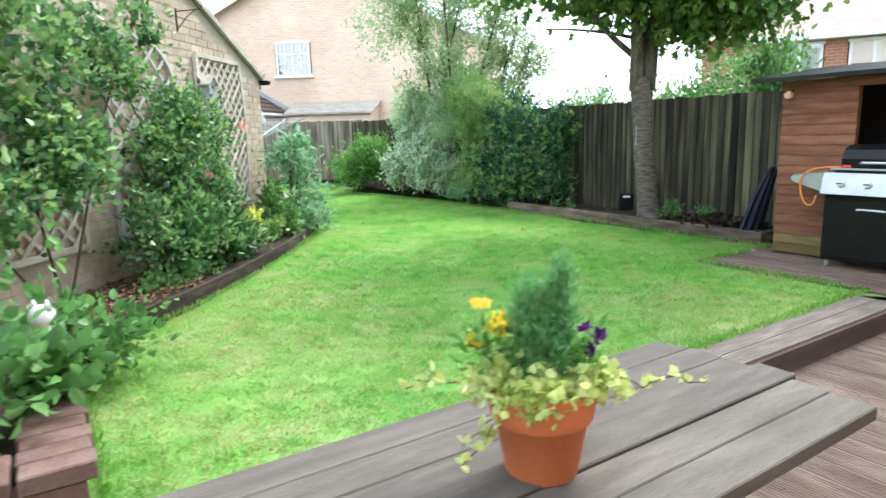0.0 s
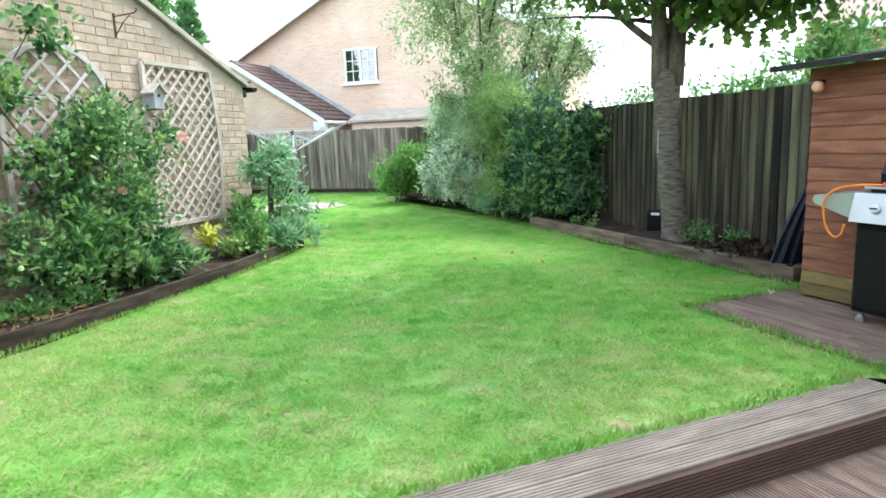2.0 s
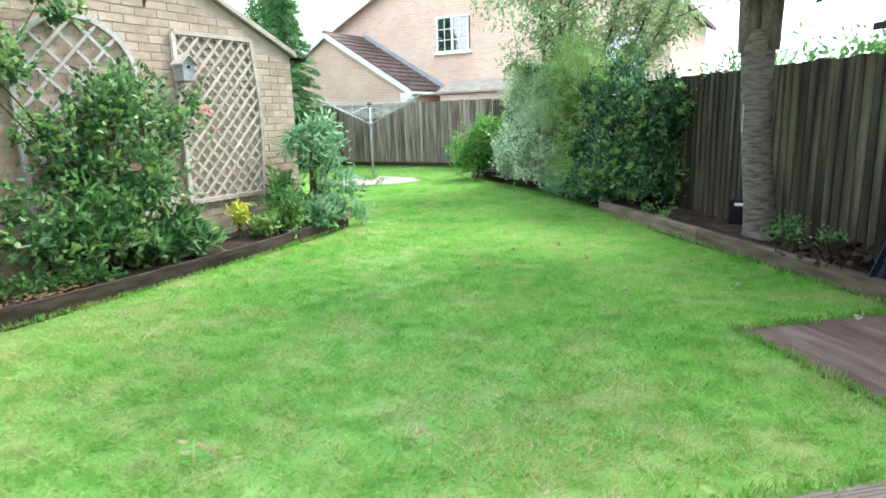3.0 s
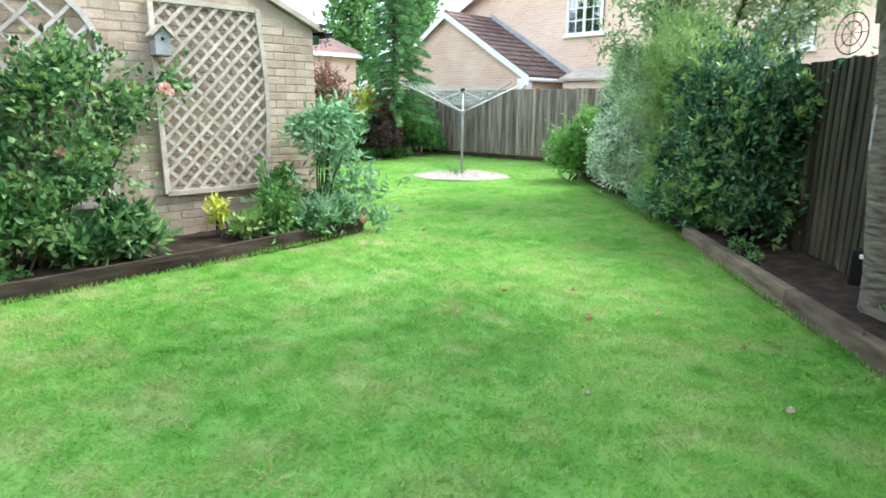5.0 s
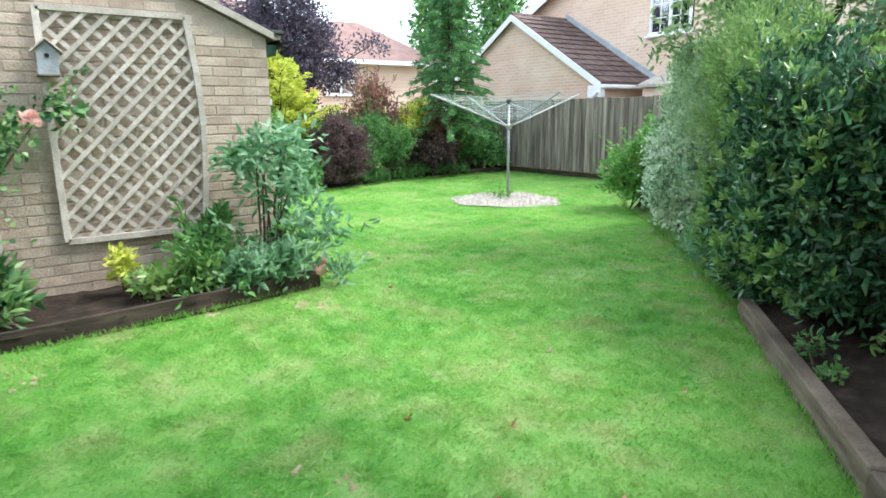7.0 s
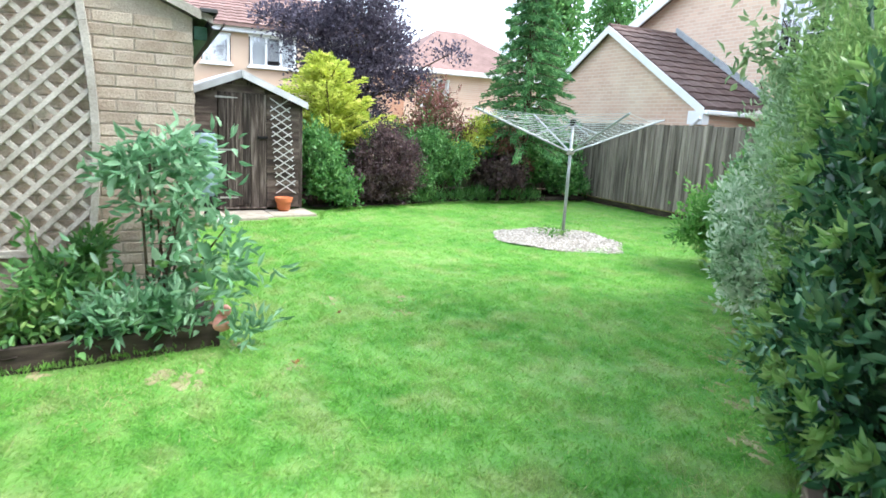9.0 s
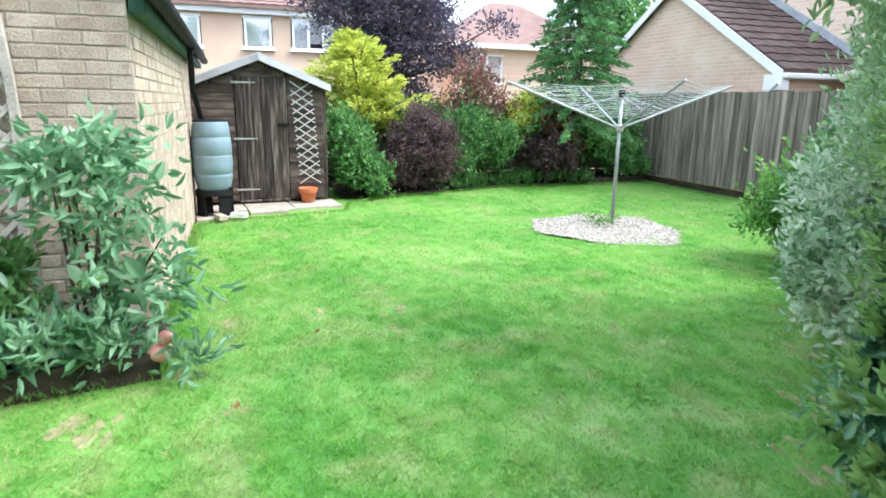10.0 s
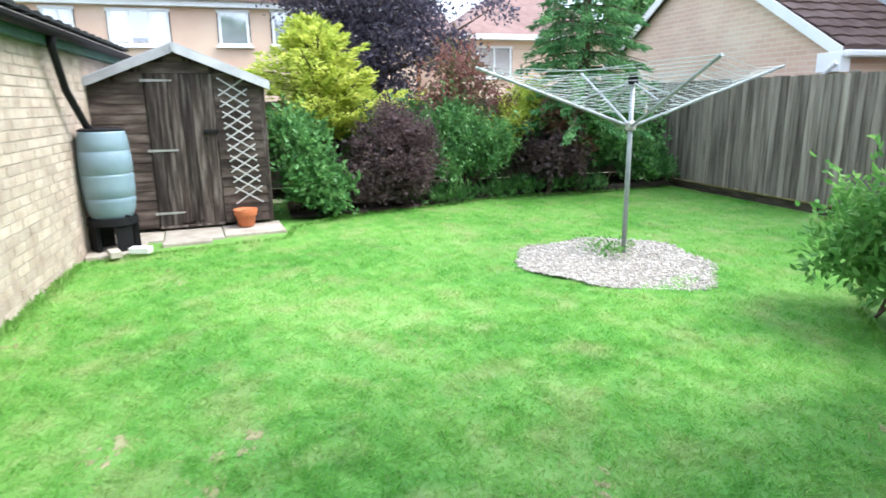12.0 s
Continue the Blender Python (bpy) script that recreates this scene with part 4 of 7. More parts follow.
# ---- fences ----
def fence(label, a, b, z0, z1, board_mat, rail_mat, pitch=0.1, proud=0.014, foot=0.14, thick=1.0, rough_top=0.006):
    """Close-boarded: upright boards that overlap, posts, a capping and a gravel board."""
    a, b = Vector((*a, 0)), Vector((*b, 0))
    m = beam_matrix(a, b)
    length = (b - a).length
    t = thing("fence", a.lerp(b, 0.5), label, "fence", kind="structure")
    w = pitch + 0.022
    bme_ = shared("fence_board", prism([(0, 0), (w, 0), (w, 0.007), (0.006, 0.007 + 0.021 * thick), (0, 0.004 + 0.021 * thick)], "z", 0, z1 - z0 - foot - 0.02), board_mat)
    k = int(length / pitch)
    for i in range(k):
        piece("fence_board", bme_, t, m @ Matrix.Translation((i * pitch + float(rng.uniform(-0.007, 0.007)), proud + float(rng.uniform(0, 0.004)), z0 + foot + 0.01 + float(rng.normal(0, rough_top)))) @ Matrix.Rotation(float(rng.normal(0, 0.005)), 4, "Y"))
    part("gravel_board", box(0, length, 0.002, 0.034, z0 - 0.02, z0 + foot, 0.003), rail_mat, t, "damp mossy gravel board", m)
    for i in range(int(length / 2.4) + 1):
        part("post", box(i * 2.4, i * 2.4 + 0.09, -0.1, -0.005, -0.3, z1 + 0.01, 0.006), board_mat, t, m=m)
    for z in (z0 + 0.4, z1 - 0.25):
        part("rail", box(0, length, -0.05, 0.012, z, z + 0.07, 0.004), board_mat, t, m=m)
    return t


fence("tall close-boarded fence, green with algae, near black with painted-in shade", uv(7.27, 0.5)[:2], uv(7.27, 15.7)[:2], 0.06, 1.69, M_fence_old, M_fence_old, 0.096, foot=0.02)
fence("grey weathered close-boarded fence with mossy foot", (-4.5, 16.78), (-10.95, 16.78), 0.02, 1.74, M_fence_grey, M_edging, 0.115, foot=0.1, thick=0.9)
fence("grey weathered close-boarded fence behind the shrubs", (-10.97, 16.7), (-10.97, 8.0), 0.02, 1.5, M_fence_grey, M_edging, 0.15, thick=0.9)
p0 = uv(7.3, 4.0, 0)
t = thing("fence_post", p0, "short dark green fence post top", "post")
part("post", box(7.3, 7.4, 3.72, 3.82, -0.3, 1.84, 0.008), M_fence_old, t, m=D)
t = thing("kick_board", (-7.3, 16.72, 0), "thin yellowed mossy batten along the fence foot", "edging", kind="structure")
part("strip", box(-10.9, -4.6, 16.715, 16.738, 0.115, 0.135, 0.004), M_moss, t)

# ---- gravel round with the rotary dryer ----
t = thing("gravel_circle", (GRAVEL[0], GRAVEL[1], 0), "pale gravel circle in the lawn with weeds", "gravel", kind="structure")
ang = np.linspace(0, 6.2832, 49)[:-1]
bm = bmesh.new()
bm.faces.new([bm.verts.new((GRAVEL[0] + GRAVEL[2] * (1 + 0.07 * math.sin(3 * a + 1) + 0.05 * math.sin(7 * a)) * math.cos(a), GRAVEL[1] + GRAVEL[3] * (1 + 0.07 * math.sin(3 * a + 1) + 0.05 * math.sin(7 * a)) * math.sin(a), 0.006)) for a in ang])
part("bed", bm, M_gravel, t)
m = 5200
th = rng.uniform(0, 6.2832, m)
rad = np.sqrt(rng.random(m)) * (1.03 + 0.07 * np.sin(3 * th + 1) + 0.05 * np.sin(7 * th))
c = np.stack([GRAVEL[0] + GRAVEL[2] * rad * np.cos(th), GRAVEL[1] + GRAVEL[3] * rad * np.sin(th), np.full(m, 0.008)], 1)
oct_ = np.array([(1, 0, 0), (0, 1, 0), (-1, 0, 0), (0, -1, 0), (0, 0, 0.7), (0, 0, -0.7)])
otri = np.array([(0, 1, 4), (1, 2, 4), (2, 3, 4), (3, 0, 4), (1, 0, 5), (2, 1, 5), (3, 2, 5), (0, 3, 5)])
sz = rng.uniform(0.007, 0.019, (m, 1, 1)) * rng.uniform(0.7, 1.3, (m, 6, 3))
rot = rng.uniform(0, 6.28, m)
cs, sn = np.cos(rot), np.sin(rot)
vv = oct_[None] * sz
vv = np.stack([vv[..., 0] * cs[:, None] - vv[..., 1] * sn[:, None], vv[..., 0] * sn[:, None] + vv[..., 1] * cs[:, None], vv[..., 2]], -1) + c[:, None]
piece("stones", mesh_np("stones", vv.reshape(-1, 3), (np.arange(m)[:, None, None] * 6 + otri[None]).reshape(-1, 3), M_stone), t, kind="stuff")

t = thing("rotary_dryer", (-6.12, 13.3, 0), "grey metal rotary clothes dryer, opened, with pale lines", "clothes dryer")
HUB = Vector((-6.12, 13.3, 1.22))
part("pole", tube([(-6.12, 13.3, -0.05), (-6.12, 13.3, 0.75), (-6.12, 13.3, 1.62)], [0.024, 0.024, 0.02], 12), M_alu, t, smooth=True)
part("collar", lathe([(0.026, 1.17), (0.05, 1.18), (0.05, 1.24), (0.026, 1.26)], 16, m=Matrix.Translation((-6.12, 13.3, 0))), M_iron, t)
part("cap", lathe([(0.03, 1.58), (0.045, 1.59), (0.045, 1.65), (0.03, 1.67)], 16, m=Matrix.Translation((-6.12, 13.3, 0))), M_black, t)
tips = []
for k in range(4):
    a = radians(80 + 90 * k)
    d = Vector((math.cos(a), math.sin(a), 0))
    tip_ = HUB + d * 1.45 + Vector((0, 0, 0.52))
    tips.append(tip_)
    part("arm", tube([HUB + d * 0.04, tip_], 0.014, 8), M_alu, t)
    part("strut", tube([HUB + Vector((0, 0, 0.38)) + d * 0.02, HUB + d * 0.55 + Vector((0, 0, 0.22))], 0.009, 6), M_alu, t)
bm = bmesh.new()
for r in np.linspace(0.3, 1.0, 14):
    for k in range(4):
        a_, b_ = HUB.lerp(tips[k], r), HUB.lerp(tips[(k + 1) % 4], r)
        mid_ = a_.lerp(b_, 0.5) - Vector((0, 0, 0.03 + 0.04 * rng.random()))
        tube([a_, a_.lerp(b_, 0.25) - Vector((0, 0, 0.03)), mid_, a_.lerp(b_, 0.75) - Vector((0, 0, 0.03)), b_], 0.0027, 4, bm)
part("washing_line", bm, M_line, t, "pale plastic washing line", kind="stuff")
shrub("weed", (-6.15, 13.15, 0.02), [(-6.15, 13.12, 0.05, 0.3, 0.22, 0.05)], 300, 0.036, 0.016, L_bright, "low green weeds in the gravel", "weed", 10, 0.04, stems=0, low=0.02)

# ---- the timber shed, its slab and what stands by it ----
S = Matrix.Translation((-8.74, 9.14, 0.05)) @ Matrix.Rotation(radians(6), 4, "Z")   # x out of the shed's front, y along it
t = thing("paving", (-8.1, 9.4, 0), "pale worn concrete slabs before the shed", "paving", kind="structure")
for k, (x0, x1, y0, y1) in enumerate(((-0.1, 0.5, -0.95, -0.3), (-0.1, 0.62, -0.29, 0.33), (-0.1, 0.55, 0.34, 1.02), (0.51, 1.1, -0.98, -0.45), (0.63, 0.8, -0.3, 0.2))):
    part("slab", box(x0, x1, y0, y1, -0.1, -0.032 + 0.003 * k, 0.008), M_slab, t, m=S)
shed = thing("garden_shed", (-8.8, 9.23, 0.05), "dark weathered timber shed with pale felt roof", "shed")
HW, SE, SR = 0.92, 1.65, 2.02
part("wall", prism([(-HW, 0), (HW, 0), (HW, SE), (0, SR), (-HW, SE)], "x", -1.75, -0.02), M_shed, shed, m=S)
for s in (-1, 1):
    part("corner_post", box(-0.02, 0.012, s * HW - 0.03, s * HW + 0.03, 0, SE, 0.003), M_shed, shed, m=S)
    slope = (SR - SE) / HW
    def roof_pts(y):
        return SR - slope * abs(y)
    e_ = s * 1.0
    part("roof", prism([(0, SR + 0.02), (e_, roof_pts(e_) + 0.02), (e_, roof_pts(e_) + 0.05), (0, SR + 0.055)], "x", -1.85, 0.12), M_feltgrey, shed, "pale grey felted roof", S)
    part("bargeboard", prism([(0, SR - 0.055), (e_, roof_pts(e_) - 0.055), (e_, roof_pts(e_) + 0.03), (0, SR + 0.04)], "x", 0.121, 0.14), M_feltgrey, shed, "pale felt-wrapped roof edge", S)
for k in range(18):
    z = 0.02 + k * 0.108
    half = HW - 0.02 if z < SE - 0.1 else max(0.0, (SR - z - 0.13) / slope)
    for y0, y1 in (((-half, -0.34), (0.39, half)) if z < 1.66 else ((-half, half),)):
        if y1 - y0 > 0.08:
            prof = [(-0.018, z), (0.014, z), (0.006, z + 0.115), (-0.018, z + 0.115)]
            part("cladding_board", prism(prof, "y", y0, y1), M_shedboard, shed, m=S)
door = part("door", box(-0.01, 0.008, -0.33, 0.38, 0.03, 1.75, 0.003), M_shed, shed, "plank door of dark weathered boards", S)
for k in range(6):
    y0 = -0.327 + k * 0.118
    part("door_plank", box(0.009, 0.026, y0, y0 + 0.112, 0.01 + 0.022 * ((k * 5) % 4), 1.74, 0.004), M_shed, door, m=S)
for z in (0.18, 0.9, 1.67):
    bm = prism([(-0.37, z - 0.016), (-0.05, z - 0.009), (-0.05, z + 0.009), (-0.37, z + 0.016)], "x", 0.027, 0.033)
    part("hinge", bm, M_iron, door, "galvanised strap hinge", S)
part("latch", box(0.027, 0.045, 0.24, 0.4, 1.08, 1.12, 0.004), M_black, door, "black latch", S)
part("threshold", box(0.0, 0.03, -0.33, 0.38, 0.0, 0.028, 0.003), M_shed, shed, m=S)
part("finial", box(0.141, 0.15, -0.02, 0.02, SR - 0.05, SR + 0.05, 0.003), M_feltgrey, shed, m=S)

t = thing("expanding_trellis", S @ Vector((0.03, 0.62, 0.3)), "pale expanding lattice trellis fixed to the shed", "trellis")
for k in range(11):
    for s in (1, -1):
        z = 0.24 + 0.126 * k
        y0, y1 = 0.5, 0.81
        y0, y1 = y0 - 0.01 * k + 0.03, y1 - 0.01 * k + 0.03
        a_, b_ = (y0, z) if s > 0 else (y0, z + 0.2), (y1, z + 0.2) if s > 0 else (y1, z)
        m_ = beam_matrix((0.024 + (0.007 if s < 0 else 0), *a_), (0.024 + (0.007 if s < 0 else 0), *b_), (1, 0, 0))
        bm = box(0, math.hypot(b_[0] - a_[0], b_[1] - a_[1]), -0.008, 0.008, 0, 0.007, 0.001)
        part("lath", bm, M_trellis_w, t, m=S @ m_)


def flower_pot(at, r, h, label, name="plant_pot"):
    t = thing(name, at, label, "plant pot")
    m_ = Matrix.Translation(at)
    part("pot", lathe([(r * 0.66, 0), (r * 0.68, 0.004), (r * 0.86, h * 0.62), (r * 0.93, h * 0.63), (r * 0.95, h * 0.65), (r * 1.04, h * 0.99), (r * 1.03, h), (r * 0.95, h), (r * 0.9, h * 0.9)], 40, m=m_), M_terra, t, smooth=True)
    part("compost", lathe([(r * 0.9, h * 0.86), (r * 0.4, h * 0.9), (0.005, h * 0.91)], 20, m=m_), M_soil, t)
    return t


flower_pot(tuple(S @ Vector((0.16, 0.61, -0.01))), 0.135, 0.2, "empty terracotta pot beside the shed trellis")

t = thing("water_butt", (-7.86, 8.52, 0.03), "grey-blue ribbed plastic water butt on a black stand", "water butt")
W = Matrix.Translation((-7.9, 8.5, 0.02)) @ Matrix.Diagonal((0.88, 0.88, 1.0, 1))
prof = [(0.19, 0.31), (0.225, 0.35), (0.252, 0.43), (0.266, 0.5), (0.268, 0.53), (0.262, 0.538), (0.262, 0.548), (0.271, 0.556), (0.276, 0.65), (0.277, 0.755), (0.277, 0.765), (0.269, 0.772), (0.269, 0.784), (0.277, 0.792), (0.275, 0.9), (0.269, 0.99), (0.261, 0.998), (0.261, 1.01), (0.266, 1.018), (0.256, 1.1), (0.243, 1.17), (0.23, 1.2)]
part("barrel", lathe(prof, 40, m=W), M_butt, t, smooth=True)
part("lid", lathe([(0.232, 1.192), (0.238, 1.196), (0.238, 1.206), (0.2, 1.222), (0.19, 1.216), (0.05, 1.216)], 40, m=W), M_black, t, "dark shallow lid")
bm = bmesh.new()
for k in range(4):
    a = radians(35 + 90 * k)
    prism([(0.26 * math.cos(a - 0.38), 0.26 * math.sin(a - 0.38)), (0.26 * math.cos(a + 0.38), 0.26 * math.sin(a + 0.38)), (0.2 * math.cos(a + 0.38), 0.2 * math.sin(a + 0.38)), (0.2 * math.cos(a - 0.38), 0.2 * math.sin(a - 0.38))], "z", 0, 0.33, bm)
bmesh.ops.transform(bm, matrix=W, verts=bm.verts[:])
stand = part("stand", bm, M_black, t, "black plastic stand")
part("stand_ring", lathe([(0.19, 0.27), (0.27, 0.27), (0.26, 0.34), (0.19, 0.34)], 32, m=W), M_black, t)
part("tap", tube([(-7.63, 8.68, 0.4), (-7.58, 8.72, 0.4), (-7.575, 8.725, 0.36)], 0.012, 8), M_black, t)
for k, (x, y, r) in enumerate(((-7.5, 8.56, 20), (-7.58, 8.78, 75))):
    t = thing("loose_brick", (x, y, 0.03), "loose pale brick beside the water butt", "brick", "bricks by the water butt")
    part("brick", box(-0.1, 0.1, -0.05, 0.05, 0, 0.065, 0.006), (M_slab, M_white)[k], t, m=Matrix.Translation((x, y, 0.025)) @ Matrix.Rotation(radians(r), 4, "Z"))

# ---- garden table with the planted pot ----
tb = thing("garden_table", uv(1.0, 1.07, -0.15), "weathered grey-brown timber picnic table on the deck", "table")
TZ = 0.49
rows_ = ((1.32, 1.44, 1.93, 0), (1.195, 1.315, 1.935, 0), (1.085, 1.19, 1.935, 0), (0.955, 1.08, 1.965, 0.008), (0.835, 0.95, 1.93, 0), (0.705, 0.83, 1.925, 0))
for k, (v0, v1, u1, up_) in enumerate(rows_):
    bm = box(-0.02 + 0.01 * (k % 2), u1, v0, v1 + 0.0025, TZ - 0.045 + up_, TZ + up_, 0.004)
    if k == 0:
        far = [v_ for v_ in bm.verts if v_.co.x > u1 - 0.02 and v_.co.y > v1 - 0.02]
        for v_ in far:
            v_.co.x -= 0.05
    part("tabletop_board", bm, M_table, tb, m=D)
for u_ in (0.25, 1.05):
    part("cross_bearer", box(u_, u_ + 0.07, 0.74, 1.4, TZ - 0.12, TZ - 0.047, 0.004), M_table, tb, m=D)
    for s in (-1, 1):
        v_ = 1.07 + s * 0.22
        m_ = beam_matrix((u_ + 0.035, v_, TZ - 0.06), (u_ + 0.035, v_ + s * 0.16, -0.15), (0, 1, 0))
        part("leg", box(0, 0.61, -0.03, 0.03, -0.045, 0.045, 0.004), M_table, tb, m=D @ m_)
PX, PY = 0.035, 1.375
pot = flower_pot((PX, PY, TZ), 0.128, 0.225, "orange plastic pot planted with conifer, pansies and ivy", "planted_pot")


def tuft_part(name, blobs, n, leaf, width, material, parent, label, clump=14, spread=0.02, out=0.6, up=0.5, depth=0.5, low=-9, droop=0.0):
    p, d, c = blob_points(blobs, n, clump, spread, depth, 0.2, low)
    v, f = leaf_arrays(p, out * d + rng.normal(0, 0.45, p.shape) + np.array([0, 0, up]), leaf, width, droop=droop)
    return piece(name, mesh_np(name, v, f, material), parent, label=label)


zt = TZ + 0.21
tuft_part("dwarf_conifer", [(PX - 0.03, PY + 0.03, zt + 0.1, 0.042, 0.042, 0.115), (PX + 0.04, PY + 0.03, zt + 0.12, 0.036, 0.036, 0.13), (PX, PY, zt + 0.07, 0.066, 0.064, 0.08), (PX - 0.03, PY + 0.03, zt + 0.2, 0.016, 0.016, 0.045), (PX + 0.048, PY + 0.03, zt + 0.24, 0.012, 0.012, 0.06), (PX + 0.0, PY + 0.03, zt + 0.19, 0.014, 0.014, 0.04)], 7500, 0.022, 0.0035, L_dwarf, pot, "small blue-green dwarf conifer", 18, 0.012, 0.5, 1.0)
tuft_part("ivy", [(PX, PY, zt + 0.022, 0.132, 0.132, 0.022), (PX - 0.11, PY - 0.04, zt + 0.018, 0.05, 0.05, 0.02), (PX + 0.13, PY - 0.02, zt + 0.018, 0.045, 0.045, 0.02), (PX, PY - 0.11, zt + 0.012, 0.08, 0.035, 0.024)], 1500, 0.025, 0.026, L_lime, pot, "lime and cream variegated ivy", 7, 0.014, 0.7, 0.3)
ivy = []
for q0, q1 in (((0.13, 0.02, 0.01), (0.38, 0.05, 0.0)), ((-0.1, -0.1, 0.0), (-0.16, -0.2, -0.1)), ((-0.13, 0.0, 0.01), (-0.34, 0.02, -0.01))):
    ivy += [np.array(q0) + (np.array(q1) - np.array(q0)) * s_ for s_ in np.linspace(0, 1, 12)]
ivy = np.array(ivy) + np.array([PX, PY, zt]) + rng.normal(0, 0.01, (36, 3))
for k in range(3):
    trail = ivy[12 * k:12 * k + 12]
    stem_ = part("ivy_trail", tube([Vector(q) for q in trail], 0.0018, 5), M_twig, pot, "thin ivy stem")
    v, f = leaf_arrays(np.repeat(trail, 2, 0), unit(24) + np.array([0, 0, 0.6]), 0.026, 0.026)
    piece("ivy_leaves", mesh_np("ivy_leaves", v, f, L_lime), stem_, label="cream-edged ivy leaves", kind="stuff")
for k in range(12):
    yellow = k < 9
    if yellow:
        q = np.array((PX - 0.125 + float(rng.normal(0, 0.035)), PY + 0.015 + float(rng.normal(0, 0.03)), zt + 0.155 + float(rng.normal(0, 0.028))))
    else:
        q = np.array((PX + 0.112 + 0.012 * (k - 10), PY - 0.025, zt + (0.15, 0.095, 0.13)[k - 9]))
    face = np.array((0.2, -0.8, 0.5)) + rng.normal(0, 0.35, 3)
    face /= np.linalg.norm(face)
    side_ = np.cross(face, (0, 0, 1.0))
    side_ /= np.linalg.norm(side_)
    rise = np.cross(side_, face)
    ways = np.array([side_ * math.cos(a) + rise * math.sin(a) + 0.25 * face for a in (0.3, 1.35, 2.1, 2.9, 4.71)])
    v, f = leaf_arrays(np.tile(q, (5, 1)), ways, 0.026, 0.028)
    bl = piece("pansy_bloom", mesh_np("pansy_bloom", v, f, L_petal_y if yellow else L_petal_p), pot, label="yellow pansy bloom" if yellow else "dark purple pansy bloom")
tuft_part("pansy_leaves", [(PX - 0.11, PY, zt + 0.08, 0.06, 0.05, 0.07), (PX + 0.1, PY - 0.01, zt + 0.06, 0.03, 0.03, 0.06)], 260, 0.035, 0.016, L_bright, pot, "pale green pansy stems and leaves", 6, 0.02)

# ---- raised planter at the deck's end ----
pl = thing("raised_planter", uv(-0.5, 2.9, 0), "raised planter with red-brown brick coping", "planter", kind="structure")
part("side_wall", box(-0.1, 0.0, 2.14, 3.62, -0.3, 0.235, 0.004), M_planter, pl, m=D)
part("front_wall", box(-1.6, 0.0, 2.13, 2.23, -0.3, 0.234, 0.004), M_planter, pl, m=D)
cop = shared("coping_brick", box(0, 0.215, 0, 0.1, 0, 0.065, 0.006), M_planter)
for k in range(15):
    piece("coping_brick", cop, pl, D @ Matrix.Translation((-0.185 + float(rng.normal(0, 0.003)), 2.12 + k * 0.106, 0.237)))
for k in range(12):
    piece("coping_brick", cop, pl, D @ Matrix.Translation((-0.3 - k * 0.106 + 0.1, 2.12, 0.237)) @ Matrix.Rotation(math.pi / 2, 4, "Z"))
mound([uv(-1.5, 2.2)[:2], uv(-0.1, 2.2)[:2], uv(-0.1, 3.6)[:2], uv(-1.5, 3.6)[:2]], 0.22, 0.01, 0.07, M_soil, pl)
ow = uv(-0.08, 3.42, 0.302)
bm = bmesh.new()
bmesh.ops.create_uvsphere(bm, u_segments=20, v_segments=14, radius=0.075, matrix=Matrix.Translation(ow + Vector((0, 0, 0.075))) @ Matrix.Diagonal((1, 1, 1.15, 1)))
bmesh.ops.create_uvsphere(bm, u_segments=20, v_segments=14, radius=0.06, matrix=Matrix.Translation(ow + Vector((0.01, -0.02, 0.185))))
for s in (-1, 1):
    bmesh.ops.create_cone(bm, cap_ends=True, segments=10, radius1=0.022, radius2=0.004, depth=0.05, matrix=Matrix.Translation(ow + Vector((0.01 + s * 0.035, -0.02, 0.245))))
part("garden_ornament", bm, M_owl, None, m=I4, smooth=True)
tagged(bpy.data.objects["garden_ornament"], "small white glazed ornament on the planter's coping", "ornament")
shrub("planter_shrub", uv(-0.55, 2.7, 0.25), [(*uv(-0.45, 2.55, 0.42), 0.32, 0.3, 0.26), (*uv(-0.75, 3.1, 0.6), 0.4, 0.4, 0.42), (*uv(-0.07, 2.75, 0.4), 0.06, 0.12, 0.1)], 2350, 0.085, 0.055, L_mid, "leafy green shrub spilling over the planter", clump=9, spread=0.07, up=0.15)
shrub("planter_shrub", uv(-0.05, 3.75, 0.05), [(*uv(0.0, 3.8, 0.2), 0.3, 0.3, 0.2)], 650, 0.075, 0.045, L_mid, "green leaves sprawling onto the lawn", clump=9, spread=0.07)

# ---- open-fronted timber store with the gas grill ----
st = thing("timber_store", uv(6.7, 2.2, 0), "red-brown shiplap garden store, open at its front", "garden store")
SU, SV0, SV1, SB = 6.25, 3.38, 0.75, 7.2
for k in range(17):
    z0 = 0.02 + k * 0.098
    mt = M_store_moss if k < 2 else M_store
    prof = [(SU - 0.012, z0), (SU + 0.014, z0), (SU + 0.014, z0 + 0.103), (SU + 0.0, z0 + 0.103)]
    part("shiplap_board", prism(prof, "y", 2.7, SV0), mt, st, m=D)
    prof = [(SV0 + 0.012, z0), (SV0 - 0.014, z0), (SV0 - 0.014, z0 + 0.103), (SV0, z0 + 0.103)]
    part("shiplap_board", prism(prof, "x", SU + 0.016, SB), mt, st, m=D)
for v_ in (2.7, SV0 - 0.05, SV1):
    part("post", box(SU + 0.016, SU + 0.066, v_, v_ + 0.05, 0.0, 1.68, 0.004), M_store, st, m=D)
# The store's inner shade is put into the back boards' and shelf's colour.
part("back_panel", box(SB - 0.03, SB, SV1, SV0 - 0.02, 0, 1.85), M_inner_shade, st, "back boards coloured near black for the shade inside", D)
